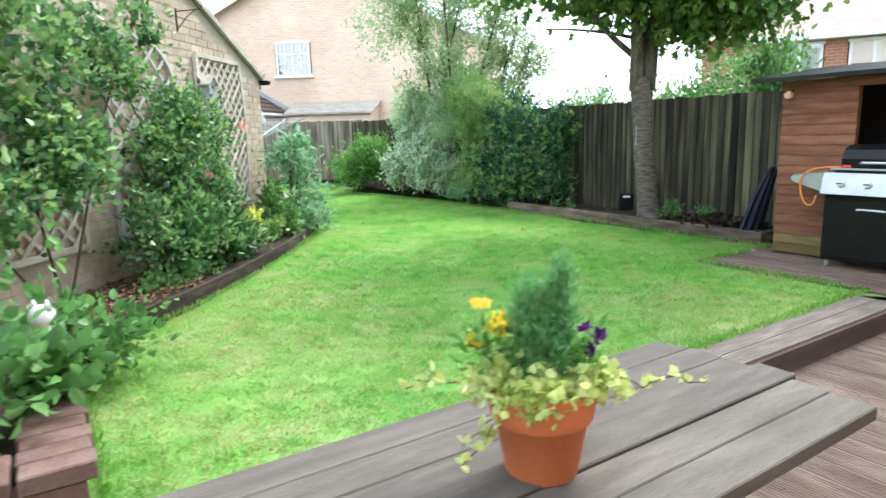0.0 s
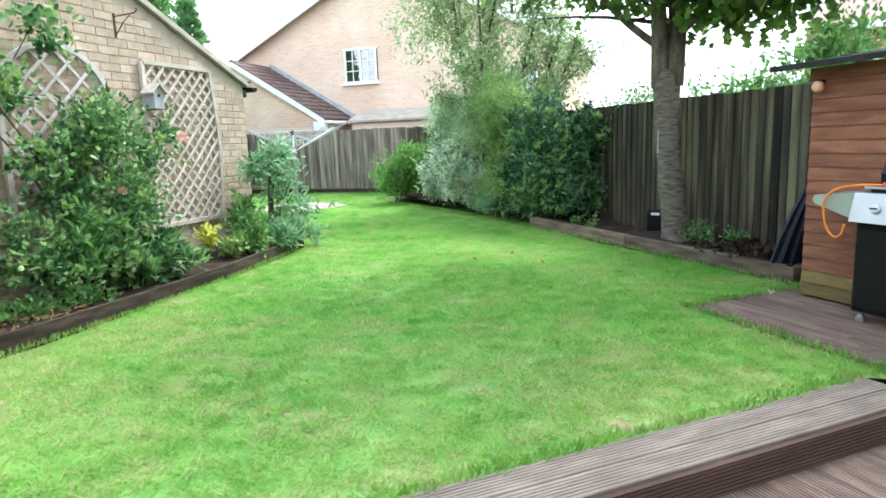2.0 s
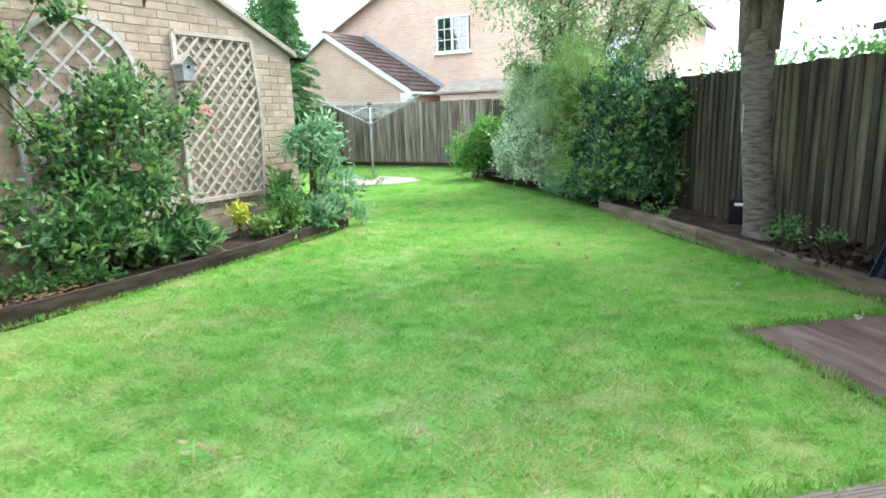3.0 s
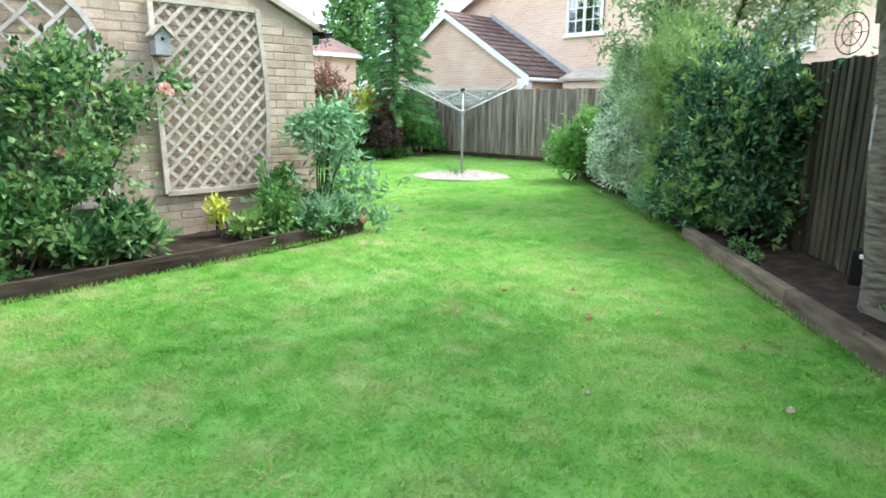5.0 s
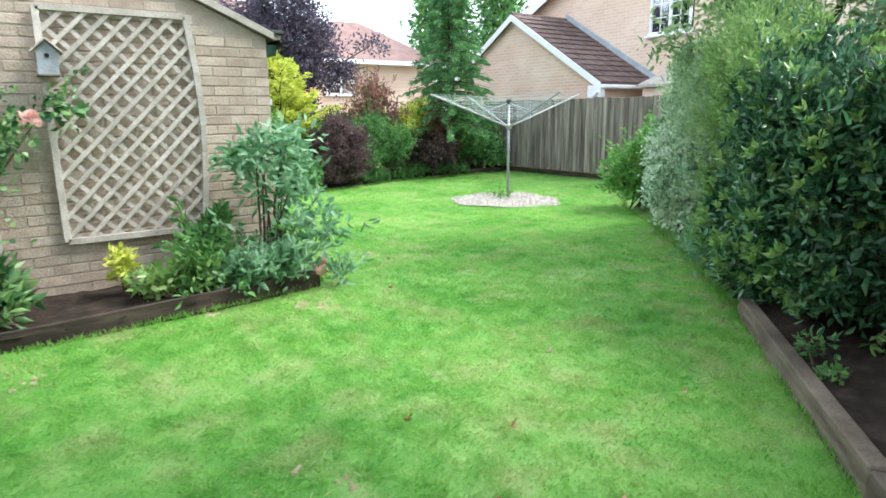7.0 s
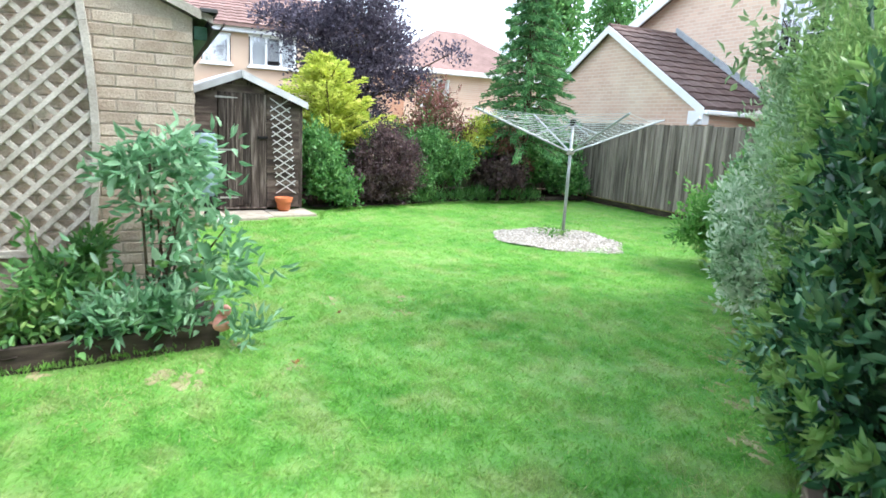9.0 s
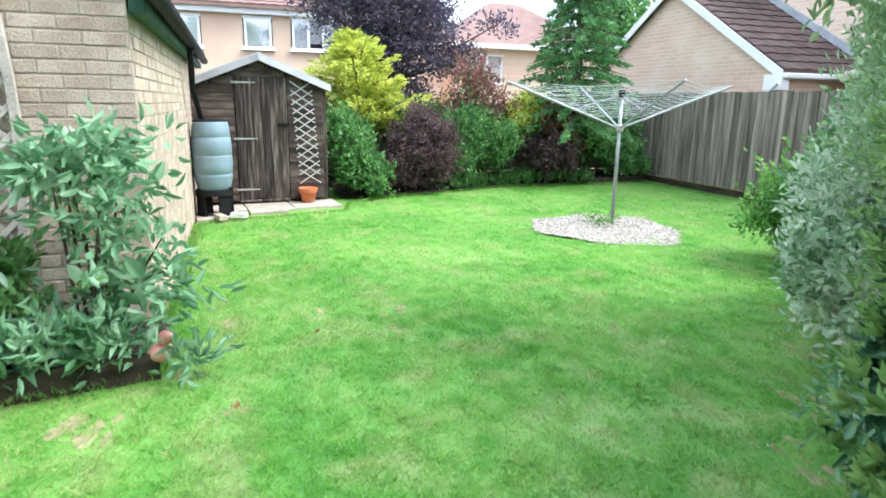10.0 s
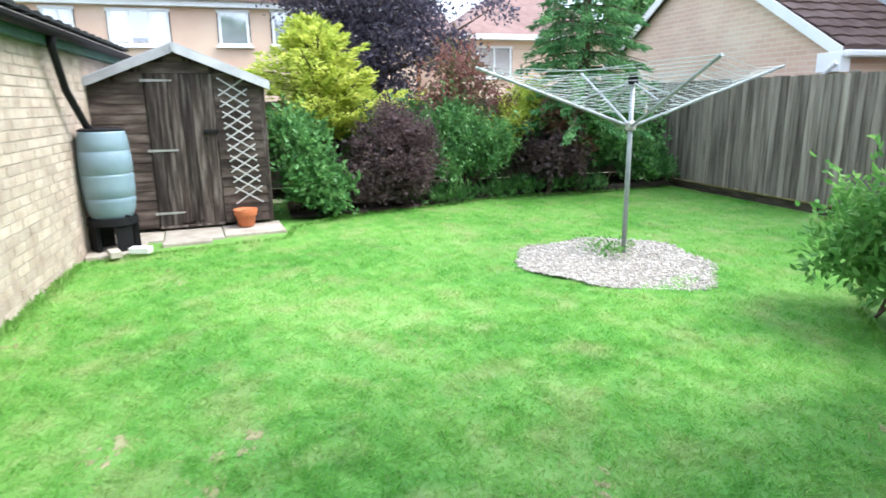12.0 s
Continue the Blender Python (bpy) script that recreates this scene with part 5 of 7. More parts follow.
part("end_panel", box(SU + 0.07, SB - 0.031, SV1 - 0.03, SV1, 0, 1.7), M_store, st, m=D)
part("roof", prism([(SU - 0.22, 1.70), (SB + 0.1, 1.86), (SB + 0.1, 1.90), (SU - 0.22, 1.74)], "y", SV1 - 0.2, SV0 + 0.2), M_felt, st, "dark felted roof", D)
part("fascia", box(SU - 0.03, SU - 0.012, SV1, SV0 + 0.012, 1.62, 1.71, 0.003), M_store, st, m=D)
part("inner_shelf", box(6.5, 7.1, SV1 + 0.01, 2.6, 0.85, 0.88), M_inner_shade, st, m=D)
t = thing("wall_lamp", uv(SU - 0.05, 3.3, 1.58), "small round peach glass lamp under the store's eave", "lamp")
bm = bmesh.new()
bmesh.ops.create_uvsphere(bm, u_segments=16, v_segments=10, radius=0.042, matrix=Matrix.Translation((SU - 0.06, 3.3, 1.575)))
part("globe", bm, M_peach, t, m=D, smooth=True)
part("holder", box(SU - 0.06, SU - 0.012, 3.28, 3.32, 1.6, 1.62, 0.003), M_black, t, m=D)

gr = thing("gas_grill", uv(6.1, 2.1, 0.0), "black and steel gas barbecue with closed lid", "barbecue")
part("cabinet", box(5.93, 6.4, 1.5, 2.77, 0.07, 0.66, 0.008), M_lid, gr, "black enamelled cabinet", D)
for v0, v1 in ((2.16, 2.75), (1.53, 2.12)):
    dr = part("door", box(5.915, 5.929, v0, v1, 0.1, 0.63, 0.006), M_lid, gr, "black cabinet door", D)
    vh = v0 + 0.1 if v0 > 2 else v1 - 0.32
    part("handle", tube([D @ Vector((5.89, vh, 0.545)), D @ Vector((5.885, vh + 0.02, 0.55)), D @ Vector((5.885, vh + 0.2, 0.55)), D @ Vector((5.89, vh + 0.22, 0.545))], 0.009, 8), M_steel, dr, "steel door handle")
part("control_panel", prism([(5.86, 0.675), (5.95, 0.665), (5.95, 0.86), (5.905, 0.86)], "y", 1.5, 2.78), M_steel, gr, "brushed steel control panel", D)
for k in range(5):
    v_ = 2.62 - 0.21 * k
    m_ = D @ Matrix.Translation((5.878, v_, 0.765)) @ Matrix.Rotation(radians(-76), 4, "Y")
    kn = part("knob", lathe([(0.03, 0), (0.032, 0.004), (0.026, 0.02), (0.02, 0.022)], 18, m=m_), M_steel, gr, "round steel control knob")
    part("pointer", box(-0.004, 0.004, -0.024, 0.024, 0.021, 0.034, 0.001), M_black, kn, m=m_)
part("side_shelf", prism([(2.785, 0.69), (2.83, 0.70), (3.05, 0.77), (3.07, 0.80), (3.05, 0.83), (2.785, 0.86)], "x", 5.9, 6.38), M_steel, gr, "pale steel side shelf", D)
lid = [(6.0, 0.9), (5.99, 0.98), (6.03, 1.06), (6.12, 1.1), (6.3, 1.1), (6.38, 1.05), (6.4, 0.9)]
lo = part("lid", prism(lid, "y", 1.52, 2.68), M_lid, gr, "black domed lid", D)
part("lid_handle", tube([D @ Vector((5.975, 1.7, 0.945)), D @ Vector((5.95, 1.72, 0.95)), D @ Vector((5.95, 2.5, 0.95)), D @ Vector((5.975, 2.52, 0.945))], 0.011, 8), M_steel, lo)
part("gauge", lathe([(0.03, 0), (0.03, 0.008), (0.02, 0.01)], 18, m=D @ Matrix.Translation((6.0, 2.25, 1.03)) @ Matrix.Rotation(radians(-65), 4, "Y")), M_white, lo, "white-faced temperature gauge")
part("firebox", box(5.96, 6.4, 1.52, 2.72, 0.661, 0.9, 0.01), M_lid, gr, m=D)
part("warming_rim", box(5.93, 6.41, 1.5, 2.74, 0.885, 0.9, 0.003), M_steel, gr, m=D)
for v_ in (1.6, 2.72):
    for u_ in (5.97, 6.34):
        part("castor", lathe([(0.012, 0.0), (0.03, 0.004), (0.03, 0.03), (0.014, 0.05), (0.014, 0.07)], 12, m=D @ Matrix.Translation((u_, v_, 0.002))), M_iron, gr, "pale castor")
t = thing("gas_hose", uv(5.95, 2.8, 0.86), "orange rubber gas hose looped over the grill's shelf", "hose")
hp = [(6.0, 2.66, 0.905), (5.93, 2.78, 0.905), (5.88, 2.9, 0.87), (5.87, 2.96, 0.78), (5.88, 2.95, 0.64), (5.89, 2.9, 0.56), (5.9, 2.85, 0.575), (5.9, 2.83, 0.66)]
fine = []
for i in range(len(hp) - 1):
    p0_, p1_, p2_, p3_ = [Vector(hp[max(0, min(len(hp) - 1, i + k))]) for k in (-1, 0, 1, 2)]
    for s_ in np.linspace(0, 1, 6)[:-1]:
        s_ = float(s_)
        fine.append(D @ (0.5 * ((2 * p1_) + (p2_ - p0_) * s_ + (2 * p0_ - 5 * p1_ + 4 * p2_ - p3_) * s_ ** 2 + (3 * p1_ - p0_ - 3 * p2_ + p3_) * s_ ** 3)))
part("hose", tube(fine, 0.008, 8), M_hose, t, smooth=True)
part("hose_end", box(5.98, 6.03, 2.6, 2.66, 0.9, 0.925, 0.004), M_redplug, t, "red hose end", D)

# ---- things in the tree bed ----
t = thing("tarpaulin_roll", uv(6.7, 3.84, 0.13), "dark navy plastic sheet bundled against the store", "tarpaulin")
prof = []
for k in range(44):
    a = 6.2832 * k / 44
    prof.append((math.cos(a), math.sin(a), 1 + 0.16 * math.sin(7 * a) + 0.08 * math.sin(13 * a + 1)))
bm, rings = bmesh.new(), []
for z, su, sv, du, dv in ((0.09, 0.17, 0.09, 0, 0), (0.2, 0.15, 0.08, 0.01, -0.02), (0.4, 0.13, 0.075, 0.03, -0.06), (0.6, 0.1, 0.06, 0.05, -0.11), (0.76, 0.075, 0.045, 0.07, -0.15), (0.82, 0.03, 0.02, 0.08, -0.17)):
    rings.append([bm.verts.new(D @ Vector((6.72 + du + su * x * r, 3.9 + dv + sv * y * r, z + 0.02 * math.sin(5 * k)))) for k, (x, y, r) in enumerate(prof)])
for a, b in zip(rings, rings[1:]):
    for k in range(44):
        bm.faces.new((a[k], a[(k + 1) % 44], b[(k + 1) % 44], b[k]))
bm.faces.new(rings[-1])
part("sheet", bm, M_navy, t)
t = thing("solar_light", (1.46, 9.3, 0.12), "black box garden light with a white top lens", "garden light")
part("casing", box(1.36, 1.56, 9.24, 9.36, 0.1, 0.36, 0.012), M_black, t)
part("lens", box(1.41, 1.51, 9.226, 9.24, 0.305, 0.335, 0.003), M_white, t, "white lens")

# ---- small litter on the lawn ----
for k, (x, y, s_) in enumerate(((-0.06, 7.95, 0.05), (-0.6, 8.72, 0.035), (0.35, 7.5, 0.03), (-0.3, 7.0, 0.03), (0.9, 6.6, 0.025), (-2.4, 8.7, 0.03), (0.2, 8.9, 0.03), (1.6, 7.1, 0.025), (-0.4, 7.6, 0.025), (-3.3, 9.2, 0.03), (2.3, 6.55, 0.03), (0.6, 7.9, 0.03), (1.2, 7.7, 0.025))):
    v, f = leaf_arrays(np.array([(x, y, 0.028), (x + 0.02, y + 0.01, 0.03)]), np.array([(0.7, 0.3, 0.2), (-0.4, 0.7, 0.3)]), s_ * 1.5, s_, True)
    ob = piece("fallen_leaf", mesh_np("fallen_leaf", v, f, (L_dead, M_slab)[k % 3 == 1]), None)
    tagged(ob, "dry fallen leaf lying on the lawn", "leaf", "fallen leaves on the lawn")

# ---- the tree by the side fence ----
def branch(bm, a, b, r0, r1, bend=0.15, n=6, sides=9):
    a, b = Vector(a), Vector(b)
    side_ = Vector(rng.normal(size=3)) * bend * (b - a).length * 0.5
    pts_ = [a.lerp(b, k / n) + side_ * math.sin(math.pi * k / n) for k in range(n + 1)]
    tube(pts_, list(np.linspace(r0, r1, n + 1)), sides, bm)
    return pts_


tree = thing("tree", (1.68, 8.66, 0.1), "mature garden tree with ringed grey bark and lobed leaves", "tree")
tp = np.array([(1.690, 8.74, 0.02, 0.185), (1.680, 8.74, 0.14, 0.165), (1.660, 8.74, 0.35, 0.150), (1.620, 8.74, 0.7, 0.142), (1.585, 8.75, 1.05, 0.140), (1.560, 8.76, 1.4, 0.137), (1.550, 8.77, 1.62, 0.141), (1.545, 8.77, 1.8, 0.153), (1.540, 8.78, 1.98, 0.140)])
zs, sides = np.arange(0.02, 1.98, 0.009), 40
th = np.arange(sides) * 6.2832 / sides
ring_at = np.cumsum(rng.uniform(0.022, 0.045, 60)) + 0.12
groove = np.zeros((len(zs), sides))
for k, zr in enumerate(ring_at[ring_at < 1.6]):
    groove += np.exp(-((zs[:, None] - zr - 0.006 * np.sin(2 * th + k)[None]) / 0.005) ** 2) * np.clip(0.55 + 0.6 * np.sin(3 * th + 2.1 * k) + 0.4 * np.sin(7 * th - k), 0, 1.2)[None]
rad = 0.95 * np.interp(zs, tp[:, 2], tp[:, 3])[:, None] * (1 + 0.025 * np.sin(3 * th + 0.8)[None] + 0.008 * np.sin(5 * th + 4 * zs[:, None])) - 0.012 * groove + rng.normal(0, 0.0008, groove.shape)
vv = np.stack([np.interp(zs, tp[:, 2], tp[:, 0])[:, None] + rad * np.cos(th), np.interp(zs, tp[:, 2], tp[:, 1])[:, None] + rad * np.sin(th), np.repeat(zs[:, None], sides, 1)], -1).reshape(-1, 3)
ii = np.arange((len(zs) - 1) * sides)
jj = ii - ii % sides + (ii + 1) % sides
trunk = piece("trunk", mesh_np("trunk", vv, np.stack([ii, jj, jj + sides, ii + sides], 1), M_bark), tree, label="grey trunk with horizontal rings")
trunk.data.shade_smooth()
limbs = [((1.49, 8.78, 1.8), (1.36, 8.75, 3.3), 0.115), ((1.615, 8.77, 1.8), (1.74, 8.68, 3.4), 0.11), ((1.43, 8.77, 2.25), (0.7, 8.4, 2.95), 0.045), ((1.66, 8.76, 2.35), (2.4, 8.5, 3.05), 0.05), ((1.55, 8.82, 1.9), (1.68, 9.4, 3.1), 0.075)]
ends = []
for a_, b_, r_ in limbs:
    bm = bmesh.new()
    pts_ = branch(bm, a_, b_, r_, min(0.045, 0.6 * r_), 0.06)
    for k in range(5):
        q = pts_[3 + k % 4] + Vector((float(rng.normal(0, 0.8)), float(rng.normal(0, 0.8)), float(rng.uniform(0.1, 1.2))))
        sub = branch(bm, pts_[3 + k % 4], q, 0.028, 0.008, n=4, sides=6)
        ends += sub[2:]
    part("limb", bm, M_limb, tree, smooth=True)
blobs = [(0.7, 8.5, 3.25, 0.9, 0.9, 0.6), (1.4, 8.3, 3.6, 1.1, 1.0, 0.9), (2.3, 8.35, 3.1, 0.8, 0.8, 0.7), (2.75, 8.2, 2.75, 0.45, 0.5, 0.32), (2.35, 8.6, 2.55, 0.5, 0.45, 0.3), (1.8, 9.4, 3.5, 1.1, 1.0, 0.9), (1.6, 8.3, 4.7, 2.2, 2.2, 1.1), (0.2, 8.6, 3.6, 0.9, 0.9, 0.7), (3.1, 8.4, 3.5, 0.9, 0.9, 0.8), (1.2, 7.6, 3.9, 1.2, 1.0, 0.8), (0.95, 8.4, 2.85, 0.4, 0.4, 0.22), (2.0, 8.3, 2.75, 0.5, 0.4, 0.3)]
p, d, c = blob_points(blobs, 30000, 11, 0.15, 0.75, 0.4, 2.2)
v, f = leaf_arrays(p, d * 0.4 + rng.normal(0, 0.5, p.shape), 0.12, 0.12, True, 0.5)
piece("crown", mesh_np("crown", v, f, L_maple), tree)

t = thing("wire_hanging_disc", (1.26, 8.81, 1.75), "dark wire ring with scrolled centre hung from the tree", "ornament")
for r_ in (0.12, 0.07):
    part("ring", tube([(1.26 + r_ * math.cos(a) * 0.83, 8.81 - r_ * math.cos(a) * 0.55, 1.75 + r_ * math.sin(a)) for a in np.linspace(0, 6.2832, 33)], 0.004, 6), M_rust, t)
for a in np.linspace(0, math.pi, 5)[:-1]:
    part("spoke", tube([(1.26 + 0.12 * k * math.cos(a) * 0.83, 8.81 - 0.12 * k * math.cos(a) * 0.55, 1.75 + 0.12 * k * math.sin(a)) for k in (-1, 0, 1)], 0.002, 5), M_rust, t)
part("hanging_wire", tube([(1.26, 8.81, 1.87), (1.27, 8.78, 2.4), (1.33, 8.74, 2.95)], 0.002, 5), M_rust, t)
t = thing("tree_thermometer", (1.5, 8.58, 1.2), "thin pale strip fixed to the tree trunk", "thermometer")
part("strip", box(-0.006, 0.006, -0.003, 0.003, -0.13, 0.13, 0.002), M_lead, t, m=Matrix.Translation((1.47, 8.66, 1.2)))

# ---- airy tree among the shrubs ----
thin = thing("slender_tree", (-1.45, 12.4, 0.05), "many-stemmed slender tree with narrow leaves", "tree")
bm = bmesh.new()
tops = []
for x, y, z in ((-2.7, 12.9, 4.1), (-2.3, 13.1, 4.6), (-1.7, 12.8, 4.8), (-1.1, 12.7, 4.5), (-0.4, 12.7, 4.0), (0.1, 12.9, 3.0), (-0.2, 13.3, 3.3), (-1.4, 13.2, 4.4)):
    pts_ = branch(bm, (-1.45 + float(rng.normal(0, 0.08)), 12.4, 0.05), (x, y, z), 0.045, 0.012, 0.12, 8, 7)
    for k in range(6):
        q = pts_[4 + k % 5] + Vector((float(rng.normal(0, 0.4)), float(rng.normal(0, 0.4)), float(rng.uniform(0.1, 0.6))))
        tops += branch(bm, pts_[4 + k % 5], q, 0.012, 0.004, n=3, sides=5)
    tops += pts_[4:]
part("trunk", bm, M_twig, thin)
tops = np.array([q[:] for q in tops])
pick = tops[rng.integers(0, len(tops), 1500)]
blobs = [(-2.6, 13.0, 3.4, 0.95, 0.7, 0.9), (-1.7, 12.9, 4.2, 1.3, 1.0, 0.9), (-0.6, 12.9, 3.4, 0.9, 0.8, 0.8), (0.0, 13.0, 2.7, 0.45, 0.4, 0.4)]
p2, d2, _ = blob_points(blobs, 4400, 10, 0.12, 0.8, 0.3, 1.6)
p1 = np.repeat(pick[:1250], 8, 0) + rng.normal(0, 0.11, (10000, 3))
p, d = np.concatenate([p1, p2]), np.concatenate([unit(len(p1)), d2])
ok = p[:, 2] > 1.5
v, f = leaf_arrays(p[ok], d[ok] * 0.4 + rng.normal(0, 0.5, (ok.sum(), 3)), 0.1, 0.04, droop=0.3)
piece("crown", mesh_np("crown", v, f, L_thin), thin)

# ---- shrubs along the side fence ----
def U(u_, v_, z, a, b, c):
    return (*uv(u_, v_, z), a, b, c)


shrub("evergreen_shrub", uv(6.9, 8.0, 0.1), [U(6.8, 7.75, 0.6, 0.5, 0.5, 0.55), U(6.8, 8.35, 0.65, 0.55, 0.55, 0.62), U(6.9, 7.85, 1.2, 0.5, 0.55, 0.5), U(6.9, 8.4, 1.35, 0.45, 0.45, 0.45), U(7.0, 7.45, 1.1, 0.35, 0.35, 0.42), U(6.6, 8.75, 0.45, 0.42, 0.42, 0.42), U(6.85, 7.4, 0.5, 0.4, 0.35, 0.35), U(6.55, 8.2, 0.3, 0.36, 0.4, 0.26), U(6.5, 8.9, 0.25, 0.32, 0.4, 0.24)], 22000, 0.072, 0.03, L_dark, "dense glossy dark green evergreen shrub with pale young tips", inner=6.26, clump=12, spread=0.05, depth=0.4, lump=0.9, shoots=420, tips=950)
shrub("feathery_shrub", uv(6.85, 9.6, 0.1), [U(6.85, 9.5, 1.35, 0.45, 0.5, 0.75), U(6.9, 9.75, 1.85, 0.42, 0.5, 0.5), U(6.75, 9.25, 0.75, 0.38, 0.4, 0.6), U(6.9, 9.2, 1.7, 0.35, 0.4, 0.4), U(6.7, 8.95, 1.45, 0.38, 0.4, 0.55), U(6.5, 9.5, 0.35, 0.3, 0.4, 0.3)], 21000, 0.065, 0.015, L_feather, "soft feathery olive-green shrub", inner=6.12, clump=18, spread=0.065, up=0.5, lump=0.8, shoots=800)
shrub("variegated_shrub", uv(6.7, 11.0, 0.1), [U(6.6, 10.6, 0.6, 0.52, 0.6, 0.58), U(6.5, 11.3, 0.62, 0.55, 0.6, 0.58), U(6.45, 10.2, 0.45, 0.4, 0.42, 0.42), U(6.25, 11.7, 0.4, 0.4, 0.5, 0.38), U(6.6, 11.0, 1.05, 0.4, 0.5, 0.35)], 16000, 0.068, 0.03, L_varieg, "bushy shrub with silver-white variegated leaves", inner=5.92, clump=12, spread=0.05, depth=0.35, lump=0.8, shoots=500)
shrub("grey_leaved_shrub", uv(6.75, 11.0, 0.1), [U(6.7, 10.8, 1.5, 0.55, 0.65, 0.58), U(6.62, 11.4, 1.45, 0.5, 0.52, 0.52), U(6.75, 11.1, 1.92, 0.35, 0.35, 0.22), U(6.7, 10.2, 1.35, 0.45, 0.4, 0.5)], 19000, 0.056, 0.019, L_soft, "tall soft shrub with pale grey-green small leaves", inner=6.04, clump=15, spread=0.055, depth=0.4, lump=0.8, up=0.4, shoots=220)
shrub("low_shrub", (-3.95, 14.0, 0.03), [(-3.95, 13.95, 0.45, 0.48, 0.46, 0.45), (-3.7, 13.9, 0.65, 0.38, 0.38, 0.4), (-3.5, 14.1, 0.95, 0.35, 0.35, 0.4)], 7500, 0.075, 0.036, L_bright, "rounded bright green shrub on the lawn's edge", clump=14, spread=0.06, shoots=60)
shrub("low_shrub", uv(6.6, 9.4, 0.05), [U(6.58, 9.3, 0.25, 0.22, 0.3, 0.2), U(6.6, 9.7, 0.22, 0.2, 0.25, 0.2)], 1500, 0.07, 0.022, L_grey, "low grey-green shrub at the bed's front", clump=12, spread=0.05, shoots=0)
for u_, v_, s_ in ((6.85, 5.05, 0.15), (6.68, 6.75, 0.045), (6.95, 4.65, 0.1), (6.68, 7.05, 0.05)):
    shrub("bed_plant", uv(u_, v_, 0.1), [U(u_, v_, 0.1 + s_ * 0.7, s_, s_, s_)], int(1400 * s_), 0.042, 0.022, L_mid, "small green plant in the dark soil", "plant", 8, 0.03, stems=3, shoots=0, group="small plants in the tree bed")
# greenery beyond the side fence
for u_, v_, z, s_, h_ in ((8.5, 4.75, 1.6, 0.42, 0.62), (8.8, 5.4, 1.35, 0.5, 0.4), (9.4, 7.2, 1.4, 0.9, 0.7), (9.6, 9.4, 1.3, 0.9, 0.75), (9.6, 6.0, 1.5, 0.8, 0.7)):
    shrub("neighbour_shrub", uv(u_, v_, -0.3), [U(u_, v_, z, s_, s_, h_), U(u_, v_, z * 0.4, s_ * 0.8, s_ * 0.8, z * 0.5)], 3200, 0.085, 0.045, L_mid, "green shrub beyond the fence", clump=10, spread=0.12, up=0.2, lump=0.8, group="shrubs beyond the fence")

# ---- plants along the garage wall ----
rose = shrub("climbing_rose", (-3.35, 5.6, 0.1), [(-3.3, 5.75, 1.5, 0.2, 0.36, 0.24), (-3.27, 6.15, 1.25, 0.22, 0.27, 0.28), (-3.3, 5.5, 1.2, 0.2, 0.24, 0.3), (-3.15, 5.75, 0.72, 0.27, 0.42, 0.25), (-3.1, 5.3, 0.5, 0.26, 0.32, 0.34), (-3.1, 4.85, 0.42, 0.24, 0.3, 0.36), (-3.25, 5.25, 0.95, 0.16, 0.18, 0.25), (-3.3, 5.95, 1.0, 0.14, 0.25, 0.2), (-3.28, 4.5, 1.98, 0.14, 0.34, 0.1), (-3.28, 4.85, 1.78, 0.13, 0.22, 0.12), (-3.34, 5.3, 2.2, 0.05, 0.26, 0.04), (-3.2, 5.0, 1.2, 0.1, 0.13, 0.26), (-3.42, 6.62, 1.5, 0.03, 0.22, 0.03)], 4300, 0.06, 0.04, L_rose, "climbing rose in leaf trained over the arched trellis", "rose", 9, 0.085, stems=11, lump=1.3, shoots=300, tips=110, depth=0.7, heart=16, knobs=5)
for y, z in ((6.42, 1.42), (5.6, 0.95)):
    tuft_part("rose_bloom", [(-3.05, y, z, 0.03, 0.035, 0.035)], 40, 0.04, 0.04, L_petal_r, rose, "pale pink rose bloom", 8, 0.01)
shrub("climbing_rose", (-3.4, 3.9, 0.1), [(-3.3, 4.15, 1.8, 0.18, 0.3, 0.18), (-3.25, 3.65, 1.5, 0.22, 0.35, 0.35), (-3.25, 3.3, 0.9, 0.25, 0.25, 0.4), (-3.1, 3.3, 2.0, 0.25, 0.35, 0.3), (-3.38, 4.5, 2.3, 0.05, 0.45, 0.05), (-3.25, 3.9, 1.1, 0.22, 0.3, 0.4), (-3.4, 5.2, 2.42, 0.04, 0.4, 0.04)], 2100, 0.075, 0.05, L_rose, "rambling rose with arching leafy shoots on the wall", "rose", 8, 0.09, stems=3, lump=0.9, shoots=110, tips=90, heart=40)
shrub("peony", (-3.05, 6.1, 0.1), [(-3.05, 5.72, 0.27, 0.26, 0.26, 0.17), (-3.05, 6.02, 0.27, 0.26, 0.25, 0.17)], 760, 0.125, 0.046, L_rose, "dark green peony clump without flowers", "plant", 9, 0.045, stems=8, shoots=0)
shrub("lily_plant", (-3.1, 5.2, 0.1), [(-3.08, 5.1, 0.4, 0.17, 0.2, 0.3), (-3.08, 5.4, 0.34, 0.17, 0.18, 0.26)], 760, 0.11, 0.029, L_mid, "leafy green stems at the bed's front", "plant", 12, 0.05, stems=8)
shrub("ground_cover", (-2.95, 5.3, 0.1), [(-2.95, 5.0, 0.12, 0.1, 0.3, 0.1), (-2.95, 5.6, 0.12, 0.1, 0.25, 0.08), (-2.98, 4.6, 0.12, 0.1, 0.25, 0.08)], 700, 0.046, 0.033, L_mid, "low green ground cover", "plant", 10, 0.04, stems=0)
shrub("golden_plant", (-3.2, 6.88, 0.1), [(-3.2, 6.86, 0.33, 0.07, 0.08, 0.11)], 170, 0.07, 0.03, L_gold, "small yellow-leaved shrub in the bed", "plant", 8, 0.03, stems=4, shoots=0)
